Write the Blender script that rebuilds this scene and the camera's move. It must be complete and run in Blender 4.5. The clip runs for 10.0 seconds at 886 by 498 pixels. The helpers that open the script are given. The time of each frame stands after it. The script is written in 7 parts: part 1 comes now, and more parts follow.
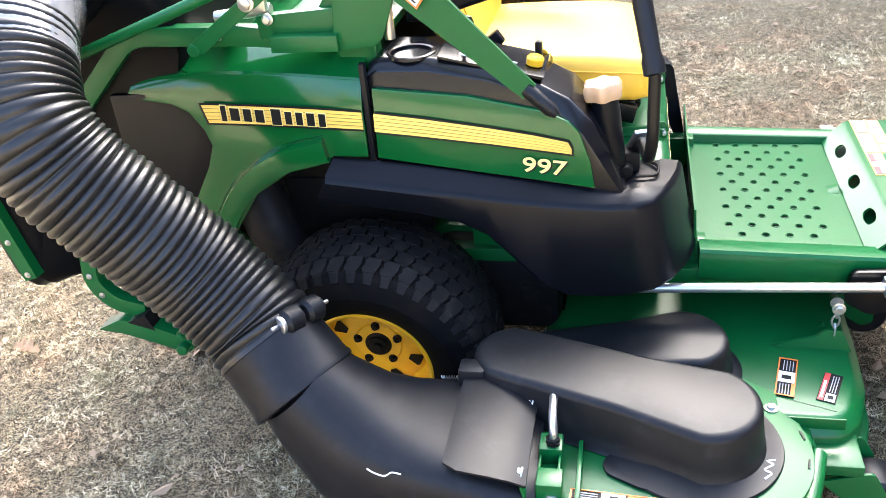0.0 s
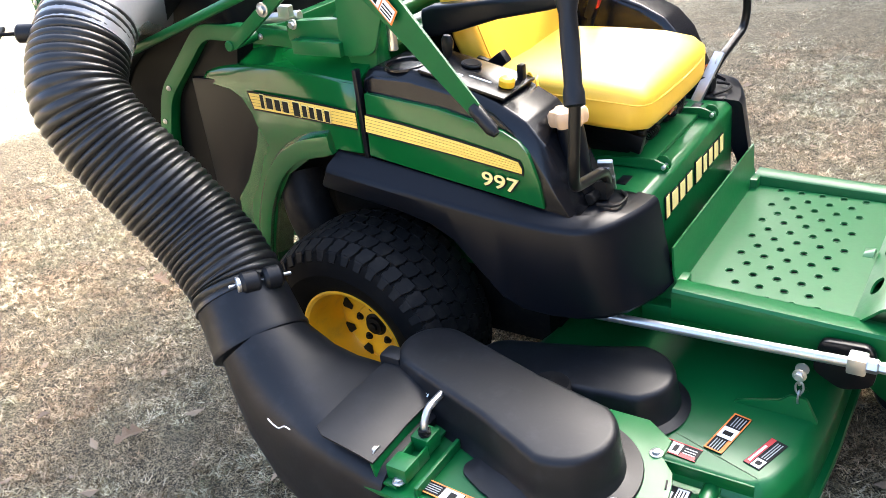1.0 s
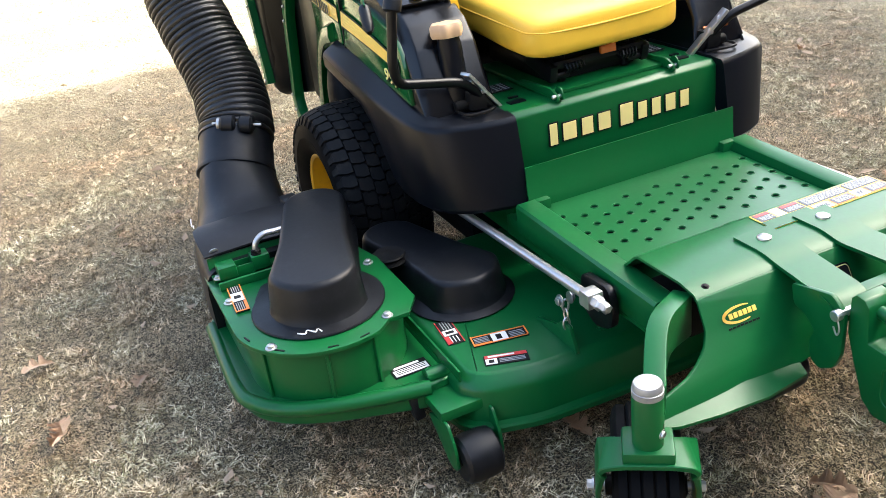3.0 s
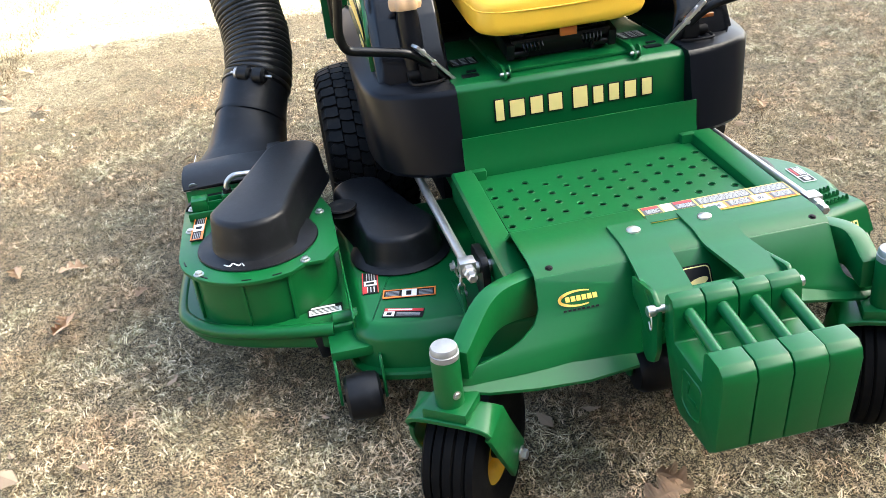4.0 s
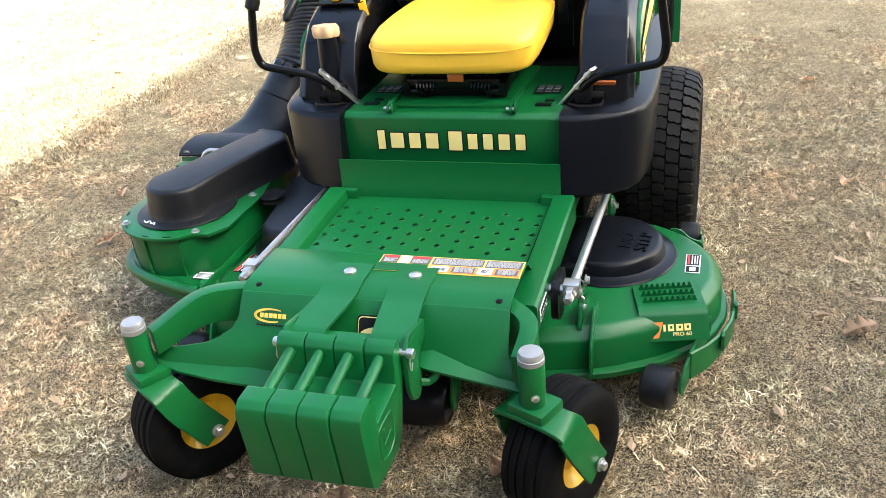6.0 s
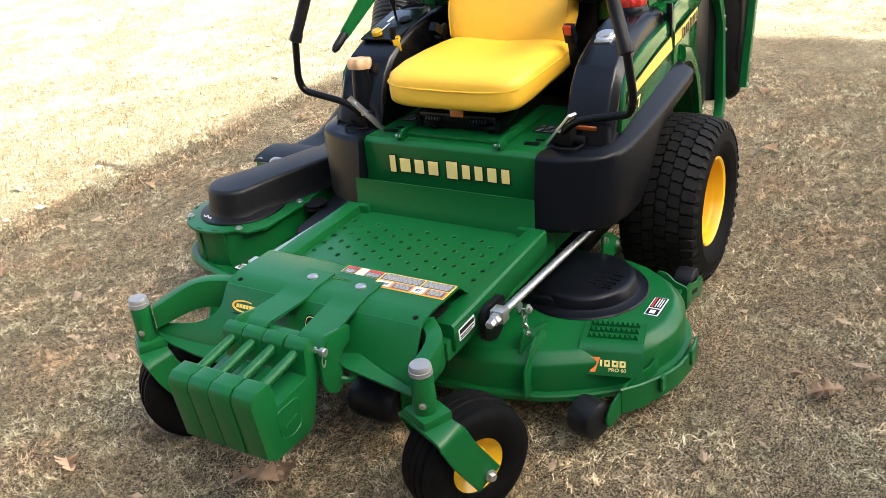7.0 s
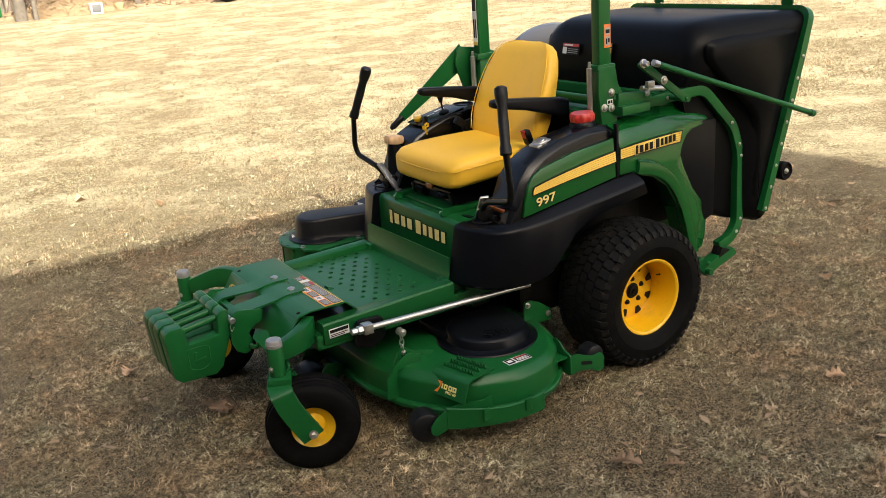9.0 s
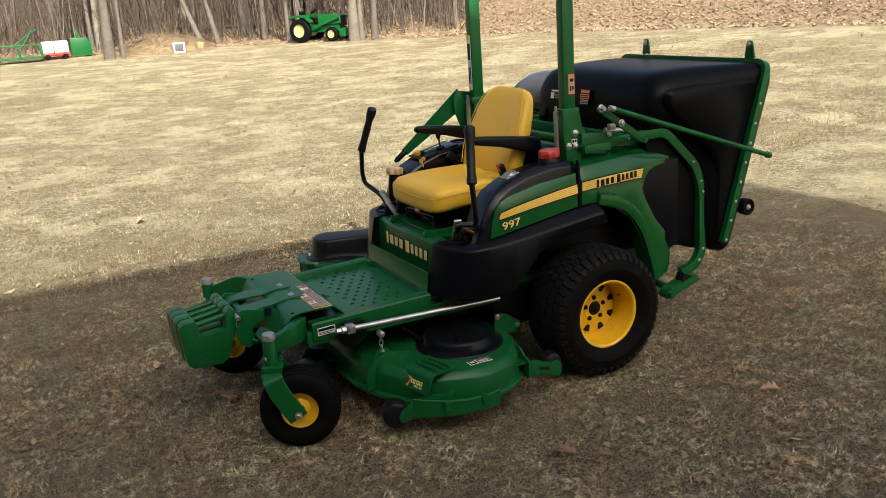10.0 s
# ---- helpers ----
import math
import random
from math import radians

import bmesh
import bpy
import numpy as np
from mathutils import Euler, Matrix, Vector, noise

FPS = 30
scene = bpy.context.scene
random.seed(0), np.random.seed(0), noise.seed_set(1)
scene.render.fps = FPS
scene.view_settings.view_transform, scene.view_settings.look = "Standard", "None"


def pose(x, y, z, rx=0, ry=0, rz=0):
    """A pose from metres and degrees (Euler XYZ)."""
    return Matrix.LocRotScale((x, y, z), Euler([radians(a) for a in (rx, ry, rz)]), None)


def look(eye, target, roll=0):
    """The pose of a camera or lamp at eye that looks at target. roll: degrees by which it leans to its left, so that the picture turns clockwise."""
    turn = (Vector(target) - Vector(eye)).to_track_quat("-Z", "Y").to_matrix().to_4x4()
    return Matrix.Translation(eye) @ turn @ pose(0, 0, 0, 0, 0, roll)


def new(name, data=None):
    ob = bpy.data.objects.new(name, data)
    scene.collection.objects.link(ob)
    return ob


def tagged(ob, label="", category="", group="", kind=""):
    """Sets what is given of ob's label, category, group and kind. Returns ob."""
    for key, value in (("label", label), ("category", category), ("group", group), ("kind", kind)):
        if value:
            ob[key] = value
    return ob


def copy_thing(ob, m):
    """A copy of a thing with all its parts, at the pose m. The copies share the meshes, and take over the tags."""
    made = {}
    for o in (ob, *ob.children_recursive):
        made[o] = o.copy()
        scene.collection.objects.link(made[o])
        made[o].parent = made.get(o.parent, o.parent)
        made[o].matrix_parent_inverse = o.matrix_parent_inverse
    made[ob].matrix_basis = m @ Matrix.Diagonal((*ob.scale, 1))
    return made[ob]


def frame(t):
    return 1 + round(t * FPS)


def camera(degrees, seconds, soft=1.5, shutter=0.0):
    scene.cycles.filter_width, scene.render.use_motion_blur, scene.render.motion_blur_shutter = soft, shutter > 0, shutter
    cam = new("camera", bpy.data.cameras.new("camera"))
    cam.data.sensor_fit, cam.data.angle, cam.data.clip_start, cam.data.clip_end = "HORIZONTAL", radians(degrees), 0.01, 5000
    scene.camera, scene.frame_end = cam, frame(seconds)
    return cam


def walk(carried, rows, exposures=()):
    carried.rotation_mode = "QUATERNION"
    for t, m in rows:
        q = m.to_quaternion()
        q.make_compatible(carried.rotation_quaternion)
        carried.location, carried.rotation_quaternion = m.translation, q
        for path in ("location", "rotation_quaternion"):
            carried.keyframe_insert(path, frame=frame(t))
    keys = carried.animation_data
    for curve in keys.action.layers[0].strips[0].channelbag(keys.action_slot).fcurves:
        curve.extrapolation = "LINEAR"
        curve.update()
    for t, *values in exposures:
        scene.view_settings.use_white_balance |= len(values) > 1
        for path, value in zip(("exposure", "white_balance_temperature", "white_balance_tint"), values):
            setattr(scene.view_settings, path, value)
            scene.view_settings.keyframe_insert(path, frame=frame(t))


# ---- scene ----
cam = camera(52.9, 10.0, soft=0.6)
PATH = [
    (0, (0.61, -2.376, 1.696), (0.2, -0.697, 0.689), -5.7),
    (0.5, (0.986, -2.299, 1.687), (0.296, -0.705, 0.696), -6.4),
    (1, (1.42, -2.22, 1.695), (0.39, -0.784, 0.758), -7.1),
    (1.5, (1.739, -2.022, 1.691), (0.429, -0.808, 0.791), -8.8),
    (2, (2.121, -1.855, 1.654), (0.6, -0.873, 0.806), -9.1),
    (2.3, (2.359, -1.752, 1.588), (0.803, -0.872, 0.691), -7.9),
    (2.5, (2.452, -1.66, 1.563), (0.907, -0.808, 0.621), -7.0),
    (2.7, (2.545, -1.564, 1.524), (0.96, -0.776, 0.591), -7.1),
    (3.8, (3.056, -0.931, 1.551), (1.329, -0.569, 0.608), -6.5),
    (4, (3.079, -0.783, 1.543), (1.339, -0.526, 0.591), -6.7),
    (4.5, (3.073, -0.37, 1.545), (1.346, -0.34, 0.536), -7.4),
    (5, (3.143, 0.067, 1.551), (1.416, -0.048, 0.549), -7.0),
    (5.5, (3.145, 0.436, 1.572), (1.421, 0.172, 0.595), -5.2),
    (5.7, (3.15, 0.577, 1.595), (1.44, 0.179, 0.638), -5.4),
    (6.8, (3.201, 1.396, 1.742), (1.666, 0.467, 0.859), -7.1),
    (7, (3.095, 1.544, 1.736), (1.599, 0.542, 0.865), -6.6),
    (7.5, (2.838, 1.967, 1.782), (1.411, 0.842, 0.948), -3.3),
    (8, (2.668, 2.446, 1.795), (1.425, 1.069, 1.047), -3.9),
    (8.5, (2.658, 2.876, 1.803), (1.559, 1.349, 1.124), -4.4),
    (9, (2.592, 3.286, 1.811), (1.601, 1.669, 1.175), -4.2),
    (9.5, (2.509, 3.671, 1.844), (1.603, 1.989, 1.252), -4.1),
    (10, (2.528, 3.99, 1.86), (1.655, 2.274, 1.318), -3.8),
]
walk(cam, [(t, look(eye, target, roll)) for t, eye, target, roll in PATH], exposures=[(0.0, 4.0, 6000, 8), (2.0, 3.24, 6150, 6), (2.7, 3.18, 6150, 5), (4.0, 3.32, 6200, 2), (5.5, 3.28, 6250, 2), (7.5, 2.40, 6450, 5), (8.0, 2.24, 6300, 4), (8.5, 1.90, 6850, 6), (9.0, 1.62, 7100, 6), (9.5, 1.52, 6880, 6), (10.0, 1.06, 6600, 4)])

# ---- world, sun, exposure ----
SUN_EL, SUN_AZ = radians(35.5), math.atan2(0.7, 8.45)   # height; turn from +y towards +x
world = bpy.data.worlds.new("sky_world")
scene.world = world
world.use_nodes = True
_nt = world.node_tree
_sky = _nt.nodes.new("ShaderNodeTexSky")
_sky.sky_type, _sky.sun_disc = "NISHITA", False
_sky.sun_elevation, _sky.sun_rotation = SUN_EL, SUN_AZ
_sky.air_density, _sky.dust_density, _sky.ozone_density = 0.7, 7.0, 1.0
_bg = _nt.nodes["Background"]
_bg.inputs["Strength"].default_value = 0.130
_nt.links.new(_sky.outputs["Color"], _bg.inputs["Color"])
_sd = bpy.data.lights.new("sun", "SUN")
_sd.energy, _sd.angle, _sd.color = 4.3, radians(0.6), (1.0, 0.985, 0.95)
sun = new("sun", _sd)
sun.matrix_world = look((math.sin(SUN_AZ) * math.cos(SUN_EL) * 40, math.cos(SUN_AZ) * math.cos(SUN_EL) * 40, math.sin(SUN_EL) * 40), (0, 0, 0))

# ---- helpers of this scene ----


def part(name, bm, material, parent=None, label="", angle=38):
    """Links a bmesh as one mesh object under a thing or a part."""
    bmesh.ops.recalc_face_normals(bm, faces=bm.faces[:])
    me = bpy.data.meshes.new(name)
    bm.to_mesh(me)
    bm.free()
    for m in (material if isinstance(material, (list, tuple)) else [material]):
        me.materials.append(m)
    me.polygons.foreach_set("use_smooth", [True] * len(me.polygons))
    me.set_sharp_from_angle(angle=radians(angle))
    ob = new(name, me)
    if parent is not None:
        ob.parent = parent
    if label:
        tagged(ob, label)
    return ob


def thing(name, label, category, group="", at=(0, 0, 0)):
    ob = new(name)
    ob.empty_display_size = 0.1
    ob.location = at
    return tagged(ob, label, category, group)


def join(dst, src, m=None, slot=0):
    """Adds src to dst and frees it."""
    if m is not None:
        bmesh.ops.transform(src, matrix=m, verts=src.verts[:])
    if slot:
        for f in src.faces:
            f.material_index = slot
    me = bpy.data.meshes.new("tmp")
    src.to_mesh(me)
    src.free()
    dst.from_mesh(me)
    bpy.data.meshes.remove(me)
    return dst


def soften(bm, width, segments=2, limit=0.5):
    if width > 0:
        bmesh.ops.recalc_face_normals(bm, faces=bm.faces[:])
        edges = [e for e in bm.edges if len(e.link_faces) == 2 and e.calc_face_angle(0) > limit]
        bmesh.ops.bevel(bm, geom=edges, offset=width, segments=segments, profile=0.6, affect="EDGES", clamp_overlap=True)
    return bm


def box(c, s, bev=0.004, turn=None, seg=2):
    bm = bmesh.new()
    bmesh.ops.create_cube(bm, size=1)
    bmesh.ops.scale(bm, vec=s, verts=bm.verts[:])
    soften(bm, bev, seg)
    m = Matrix.Translation(c)
    if turn is not None:
        m = m @ (turn if isinstance(turn, Matrix) else pose(0, 0, 0, *turn))
    bmesh.ops.transform(bm, matrix=m, verts=bm.verts[:])
    return bm


def prism(pts, axis, a, b, bev=0.006, seg=2):
    """A polygon in the plane across axis, drawn out along it from a to b."""
    bm = bmesh.new()

    def at(p, h):
        return {"x": (h, p[0], p[1]), "y": (p[0], h, p[1]), "z": (p[0], p[1], h)}[axis]
    lo = [bm.verts.new(at(p, a)) for p in pts]
    hi = [bm.verts.new(at(p, b)) for p in pts]
    bm.faces.new(lo)
    bm.faces.new(hi[::-1])
    for i in range(len(pts)):
        j = (i + 1) % len(pts)
        bm.faces.new((lo[i], hi[i], hi[j], lo[j]))
    return soften(bm, bev, seg)


def rings(loops, close=True, caps=True):
    """Skins loops of equally many points."""
    bm = bmesh.new()
    vs = [[bm.verts.new(p) for p in lp] for lp in loops]
    n = len(vs[0])
    for r in range(len(vs) - 1):
        for i in range(n if close else n - 1):
            j = (i + 1) % n
            bm.faces.new((vs[r][i], vs[r][j], vs[r + 1][j], vs[r + 1][i]))
    if caps:
        bm.faces.new(vs[0][::-1])
        bm.faces.new(vs[-1])
    return bm


def tube(path, r, n=12, caps=True):
    """A round tube along points; r one radius or one for each point."""
    pts = [Vector(p) for p in path]
    rad = r if isinstance(r, (list, tuple)) else [r] * len(pts)
    loops = []
    t0 = (pts[1] - pts[0]).normalized()
    u = t0.orthogonal().normalized()
    for i, p in enumerate(pts):
        a = pts[max(i - 1, 0)]
        b = pts[min(i + 1, len(pts) - 1)]
        t = (b - a).normalized()
        u = (u - t * u.dot(t)).normalized()
        v = t.cross(u)
        loops.append([p + (u * math.cos(k * math.tau / n) + v * math.sin(k * math.tau / n)) * rad[i] for k in range(n)])
    return rings(loops, caps=caps)


def smooth_path(pts, steps=6):
    """Catmull-Rom through points."""
    p = [Vector(q) for q in pts]
    p = [p[0] * 2 - p[1]] + p + [p[-1] * 2 - p[-2]]
    out = []
    for i in range(1, len(p) - 2):
        for k in range(steps):
            t = k / steps
            a, b, c, d = p[i - 1:i + 3]
            out.append(0.5 * ((2 * b) + (c - a) * t + (2 * a - 5 * b + 4 * c - d) * t * t + (3 * b - a - 3 * c + d) * t ** 3))
    out.append(p[-2])
    return out


def bent(pts, radius=0.03, steps=5):
    """A polyline whose corners are rounded."""
    p = [Vector(q) for q in pts]
    out = [p[0]]
    for a, b, c in zip(p, p[1:], p[2:]):
        r = min(radius, (a - b).length * 0.45, (c - b).length * 0.45)
        s, e = b + (a - b).normalized() * r, b + (c - b).normalized() * r
        for k in range(steps + 1):
            t = k / steps
            out.append(s * (1 - t) ** 2 + b * 2 * t * (1 - t) + e * t * t)
    out.append(p[-1])
    return out


def axis_to(p, d):
    """A pose at p whose z axis runs along d."""
    return Matrix.Translation(p) @ Vector(d).to_track_quat("Z", "Y").to_matrix().to_4x4()


def lathe(profile, m=None, n=32, caps=True):
    """Turns (radius, height) pairs round z."""
    loops = [[(max(r, 1e-4) * math.cos(k * math.tau / n), max(r, 1e-4) * math.sin(k * math.tau / n), h) for k in range(n)] for r, h in profile]
    bm = rings(loops, caps=caps)
    bmesh.ops.remove_doubles(bm, verts=bm.verts[:], dist=2e-4)
    if m is not None:
        bmesh.ops.transform(bm, matrix=m, verts=bm.verts[:])
    return bm


def cyl(a, b, r, n=16, bev=0.002):
    a, b = Vector(a), Vector(b)
    h = (b - a).length
    bev = min(bev, r * 0.4, h * 0.3)
    return lathe([(r - bev, 0), (r, bev), (r, h - bev), (r - bev, h)], axis_to(a, b - a), n)


def bolt(p, d, r=0.011, h=0.009):
    """A flanged hex bolt head."""
    bm = lathe([(r * 1.45, 0), (r * 1.45, h * 0.25), (r * 1.3, h * 0.3)], axis_to(p, d), 14)
    return join(bm, lathe([(r, h * 0.3), (r, h * 0.9), (r * 0.85, h)], axis_to(p, d), 6))


def bolts_on(parent, specs, material_, r=0.011, h=0.009, name="bolt"):
    """Separate bolts: (place, direction)."""
    for p, d in specs:
        part(name, bolt(p, d, r, h), material_, parent)


def plate(path, width_dir, width, thick):
    """A bent strip of sheet metal along path."""
    w = Vector(width_dir).normalized() * width / 2
    pts = [Vector(p) for p in path]
    loops = []
    for i, p in enumerate(pts):
        t = (pts[min(i + 1, len(pts) - 1)] - pts[max(i - 1, 0)]).normalized()
        nrm = t.cross(w).normalized() * thick / 2
        loops.append([p - w - nrm, p + w - nrm, p + w + nrm, p - w + nrm])
    return rings(loops)


def outline_round(pts, radius=0.02, steps=4):
    """Rounds a closed flat outline."""
    p = [Vector((*q, 0)) for q in pts]
    out = []
    n = len(p)
    for i in range(n):
        a, b, c = p[i - 1], p[i], p[(i + 1) % n]
        r = min(radius, (a - b).length * 0.45, (c - b).length * 0.45)
        s, e = b + (a - b).normalized() * r, b + (c - b).normalized() * r
        for k in range(steps + 1):
            t = k / steps
            q = s * (1 - t) ** 2 + b * 2 * t * (1 - t) + e * t * t
            out.append((q.x, q.y))
    return out


def writing(text, size, m, depth=0.0008):
    """Lettering as a mesh, laid into the plane of m."""
    cu = bpy.data.curves.new("writing", "FONT")
    cu.body, cu.size, cu.extrude, cu.align_x, cu.align_y = text, size, depth, "CENTER", "CENTER"
    cu.offset = size * 0.012
    ob = new("writing", cu)
    me = bpy.data.meshes.new_from_object(ob.evaluated_get(bpy.context.evaluated_depsgraph_get()))
    bm = bmesh.new()
    bm.from_mesh(me)
    bpy.data.objects.remove(ob)
    bpy.data.curves.remove(cu)
    bpy.data.meshes.remove(me)
    bmesh.ops.transform(bm, matrix=m, verts=bm.verts[:])
    return bm


def facing(p, right, up):
    """A pose at p whose x runs right and y up on a surface."""
    r = Vector(right).normalized()
    u = Vector(up)
    u = (u - r * u.dot(r)).normalized()
    n = r.cross(u)
    return Matrix.Translation(p) @ Matrix((r, u, n)).transposed().to_4x4()


def carve(ob, cutter):
    """Cuts the solid of a bmesh out of an object and keeps the plain result."""
    me = bpy.data.meshes.new("cutter")
    bmesh.ops.recalc_face_normals(cutter, faces=cutter.faces[:])
    cutter.to_mesh(me)
    cutter.free()
    tool = new("cutter", me)
    mod = ob.modifiers.new("carve", "BOOLEAN")
    mod.operation, mod.object, mod.solver = "DIFFERENCE", tool, "EXACT"
    bpy.context.view_layer.update()
    done = bpy.data.meshes.new_from_object(ob.evaluated_get(bpy.context.evaluated_depsgraph_get()))
    ob.modifiers.remove(mod)
    ob.data = done
    bpy.data.objects.remove(tool)
    done.set_sharp_from_angle(angle=radians(38))


def sticker(name, m, w, h, mats, bars, parent, label=""):
    """A printed label: a sheet (first material) with bars (x, y, w, h, slot) in fractions of it."""
    bm = bmesh.new()
    join(bm, box((0, 0, 0.001), (w, h, 0.002), 0.0004, seg=1))
    for k, (x, y, bw, bh, slot) in enumerate(bars):
        under = sum(1 for p in bars[:k] if p[0] < x + bw and x < p[0] + p[2] and p[1] < y + bh and y < p[1] + p[3])
        join(bm, box(((x + bw / 2 - 0.5) * w, (y + bh / 2 - 0.5) * h, 0.0024 + 0.0006 * under), (bw * w, bh * h, 0.0012), 0, seg=1), slot=slot)
    bmesh.ops.transform(bm, matrix=m, verts=bm.verts[:])
    return part(name, bm, mats, parent, label)


# ---- materials ----


def material(name, base, rough=0.5, metal=0.0, second=None, grain=60.0, wear=4.0, bump=0.05, coat=0.0, dirt=None, dirt_amount=0.0, rough_var=0.1, spec=0.5, per_object=0.0):
    """Base colour mixed at two scales, roughness variation and a fine bump; dirt in patches."""
    m = bpy.data.materials.new(name)
    m.use_nodes = True
    nt = m.node_tree
    N, L = nt.nodes, nt.links
    b = N["Principled BSDF"]
    tc = N.new("ShaderNodeTexCoord")
    big, fine = N.new("ShaderNodeTexNoise"), N.new("ShaderNodeTexNoise")
    for n, s, d in ((big, wear, 5.0), (fine, grain, 4.0)):
        n.inputs["Scale"].default_value, n.inputs["Detail"].default_value = s, d
        L.new(tc.outputs["Object"], n.inputs["Vector"])
    second = second or tuple(c * 0.82 for c in base)
    mix = N.new("ShaderNodeMix")
    mix.data_type = "RGBA"
    mix.inputs[6].default_value, mix.inputs[7].default_value = (*base, 1), (*second, 1)
    add = N.new("ShaderNodeMath")
    add.operation = "MULTIPLY_ADD"
    add.inputs[1].default_value, add.inputs[2].default_value = 0.5, 0.0
    L.new(fine.outputs["Fac"], add.inputs[0])
    add2 = N.new("ShaderNodeMath")
    add2.operation = "MULTIPLY_ADD"
    add2.inputs[1].default_value = 0.5
    L.new(big.outputs["Fac"], add2.inputs[0])
    L.new(add.outputs[0], add2.inputs[2])
    L.new(add2.outputs[0], mix.inputs[0])
    colour = mix.outputs[2]
    if dirt:
        dn = N.new("ShaderNodeTexNoise")
        dn.inputs["Scale"].default_value, dn.inputs["Detail"].default_value, dn.inputs["Roughness"].default_value = wear * 2.3, 8.0, 0.65
        L.new(tc.outputs["Object"], dn.inputs["Vector"])
        ramp = N.new("ShaderNodeMapRange")
        ramp.inputs["From Min"].default_value, ramp.inputs["From Max"].default_value = 0.52, 0.72
        ramp.inputs["To Max"].default_value = dirt_amount
        L.new(dn.outputs["Fac"], ramp.inputs["Value"])
        dm = N.new("ShaderNodeMix")
        dm.data_type = "RGBA"
        dm.inputs[7].default_value = (*dirt, 1)
        L.new(ramp.outputs["Result"], dm.inputs[0])
        L.new(colour, dm.inputs[6])
        colour = dm.outputs[2]
    if per_object:
        oi = N.new("ShaderNodeObjectInfo")
        hs = N.new("ShaderNodeHueSaturation")
        mr = N.new("ShaderNodeMapRange")
        mr.inputs["To Min"].default_value, mr.inputs["To Max"].default_value = 1 - per_object, 1 + per_object
        L.new(oi.outputs["Random"], mr.inputs["Value"])
        L.new(mr.outputs["Result"], hs.inputs["Value"])
        L.new(colour, hs.inputs["Color"])
        colour = hs.outputs["Color"]
    L.new(colour, b.inputs["Base Color"])
    rr = N.new("ShaderNodeMapRange")
    rr.inputs["To Min"].default_value, rr.inputs["To Max"].default_value = max(0.03, rough - rough_var), min(1.0, rough + rough_var)
    L.new(add2.outputs[0], rr.inputs["Value"])
    L.new(rr.outputs["Result"], b.inputs["Roughness"])
    b.inputs["Metallic"].default_value = metal
    b.inputs["Specular IOR Level"].default_value = spec
    if coat:
        b.inputs["Coat Weight"].default_value, b.inputs["Coat Roughness"].default_value = coat, 0.12
    if bump:
        bp = N.new("ShaderNodeBump")
        bp.inputs["Strength"].default_value, bp.inputs["Distance"].default_value = bump, 0.004
        L.new(fine.outputs["Fac"], bp.inputs["Height"])
        L.new(bp.outputs["Normal"], b.inputs["Normal"])
    return m


GREEN = material("green_paint", (0.0056, 0.093, 0.0215), 0.33, second=(0.0046, 0.077, 0.0175), grain=90, wear=5, bump=0.025, coat=0.03, dirt=(0.020, 0.066, 0.026), dirt_amount=0.14, spec=0.27)
GREEN_PANEL = material("green_body_panel", (0.0048, 0.080, 0.016), 0.13, second=(0.0044, 0.073, 0.0145), grain=40, wear=3, bump=0.004, coat=0.26, dirt=(0.02, 0.075, 0.03), dirt_amount=0.08, spec=0.32)
YELLOW = material("yellow_wheel_paint", (0.80, 0.46, 0.012), 0.36, second=(0.72, 0.40, 0.010), grain=70, wear=8, bump=0.03, coat=0.3, dirt=(0.35, 0.22, 0.06), dirt_amount=0.35)
VINYL = material("yellow_seat_vinyl", (0.82, 0.485, 0.038), 0.46, second=(0.76, 0.44, 0.034), grain=220, wear=5, bump=0.06, dirt=(0.55, 0.33, 0.05), dirt_amount=0.2)
BLACK = material("black_moulded_plastic", (0.0026, 0.0032, 0.0050), 0.33, second=(0.0040, 0.0047, 0.0068), grain=260, wear=6, bump=0.004, dirt=(0.007, 0.008, 0.011), dirt_amount=0.15, rough_var=0.05, spec=0.16)
CONSOLE_BLACK = material("black_console_plastic", (0.0028, 0.0032, 0.0045), 0.25, second=(0.0036, 0.0040, 0.0054), grain=260, wear=6, bump=0.0, rough_var=0.03, spec=0.30)
BLACK_WORN = material("black_dusty_plastic", (0.0046, 0.005, 0.0062), 0.42, second=(0.0085, 0.009, 0.0100), grain=120, wear=9, bump=0.03, dirt=(0.036, 0.038, 0.042), dirt_amount=0.22, spec=0.22)
HOPPER_BLACK = material("black_hopper_plastic", (0.0022, 0.0025, 0.0032), 0.36, second=(0.0034, 0.0037, 0.0044), grain=180, wear=3, bump=0.02, dirt=(0.007, 0.007, 0.0075), dirt_amount=0.2, spec=0.08)
HOSE_BLACK = material("black_corrugated_vinyl", (0.0075, 0.0075, 0.0078), 0.36, second=(0.013, 0.0125, 0.0118), grain=90, wear=10, bump=0.015, dirt=(0.030, 0.028, 0.024), dirt_amount=0.2, spec=0.36)
GREY_TUBE = material("glossy_grey_elbow", (0.21, 0.212, 0.215), 0.24, second=(0.17, 0.17, 0.172), grain=120, wear=5, bump=0.03, coat=0.6, spec=0.7)
RUBBER = material("tyre_rubber", (0.0028, 0.0030, 0.0034), 0.62, second=(0.0052, 0.0051, 0.0050), grain=90, wear=7, bump=0.12, dirt=(0.045, 0.038, 0.027), dirt_amount=0.12, spec=0.06)
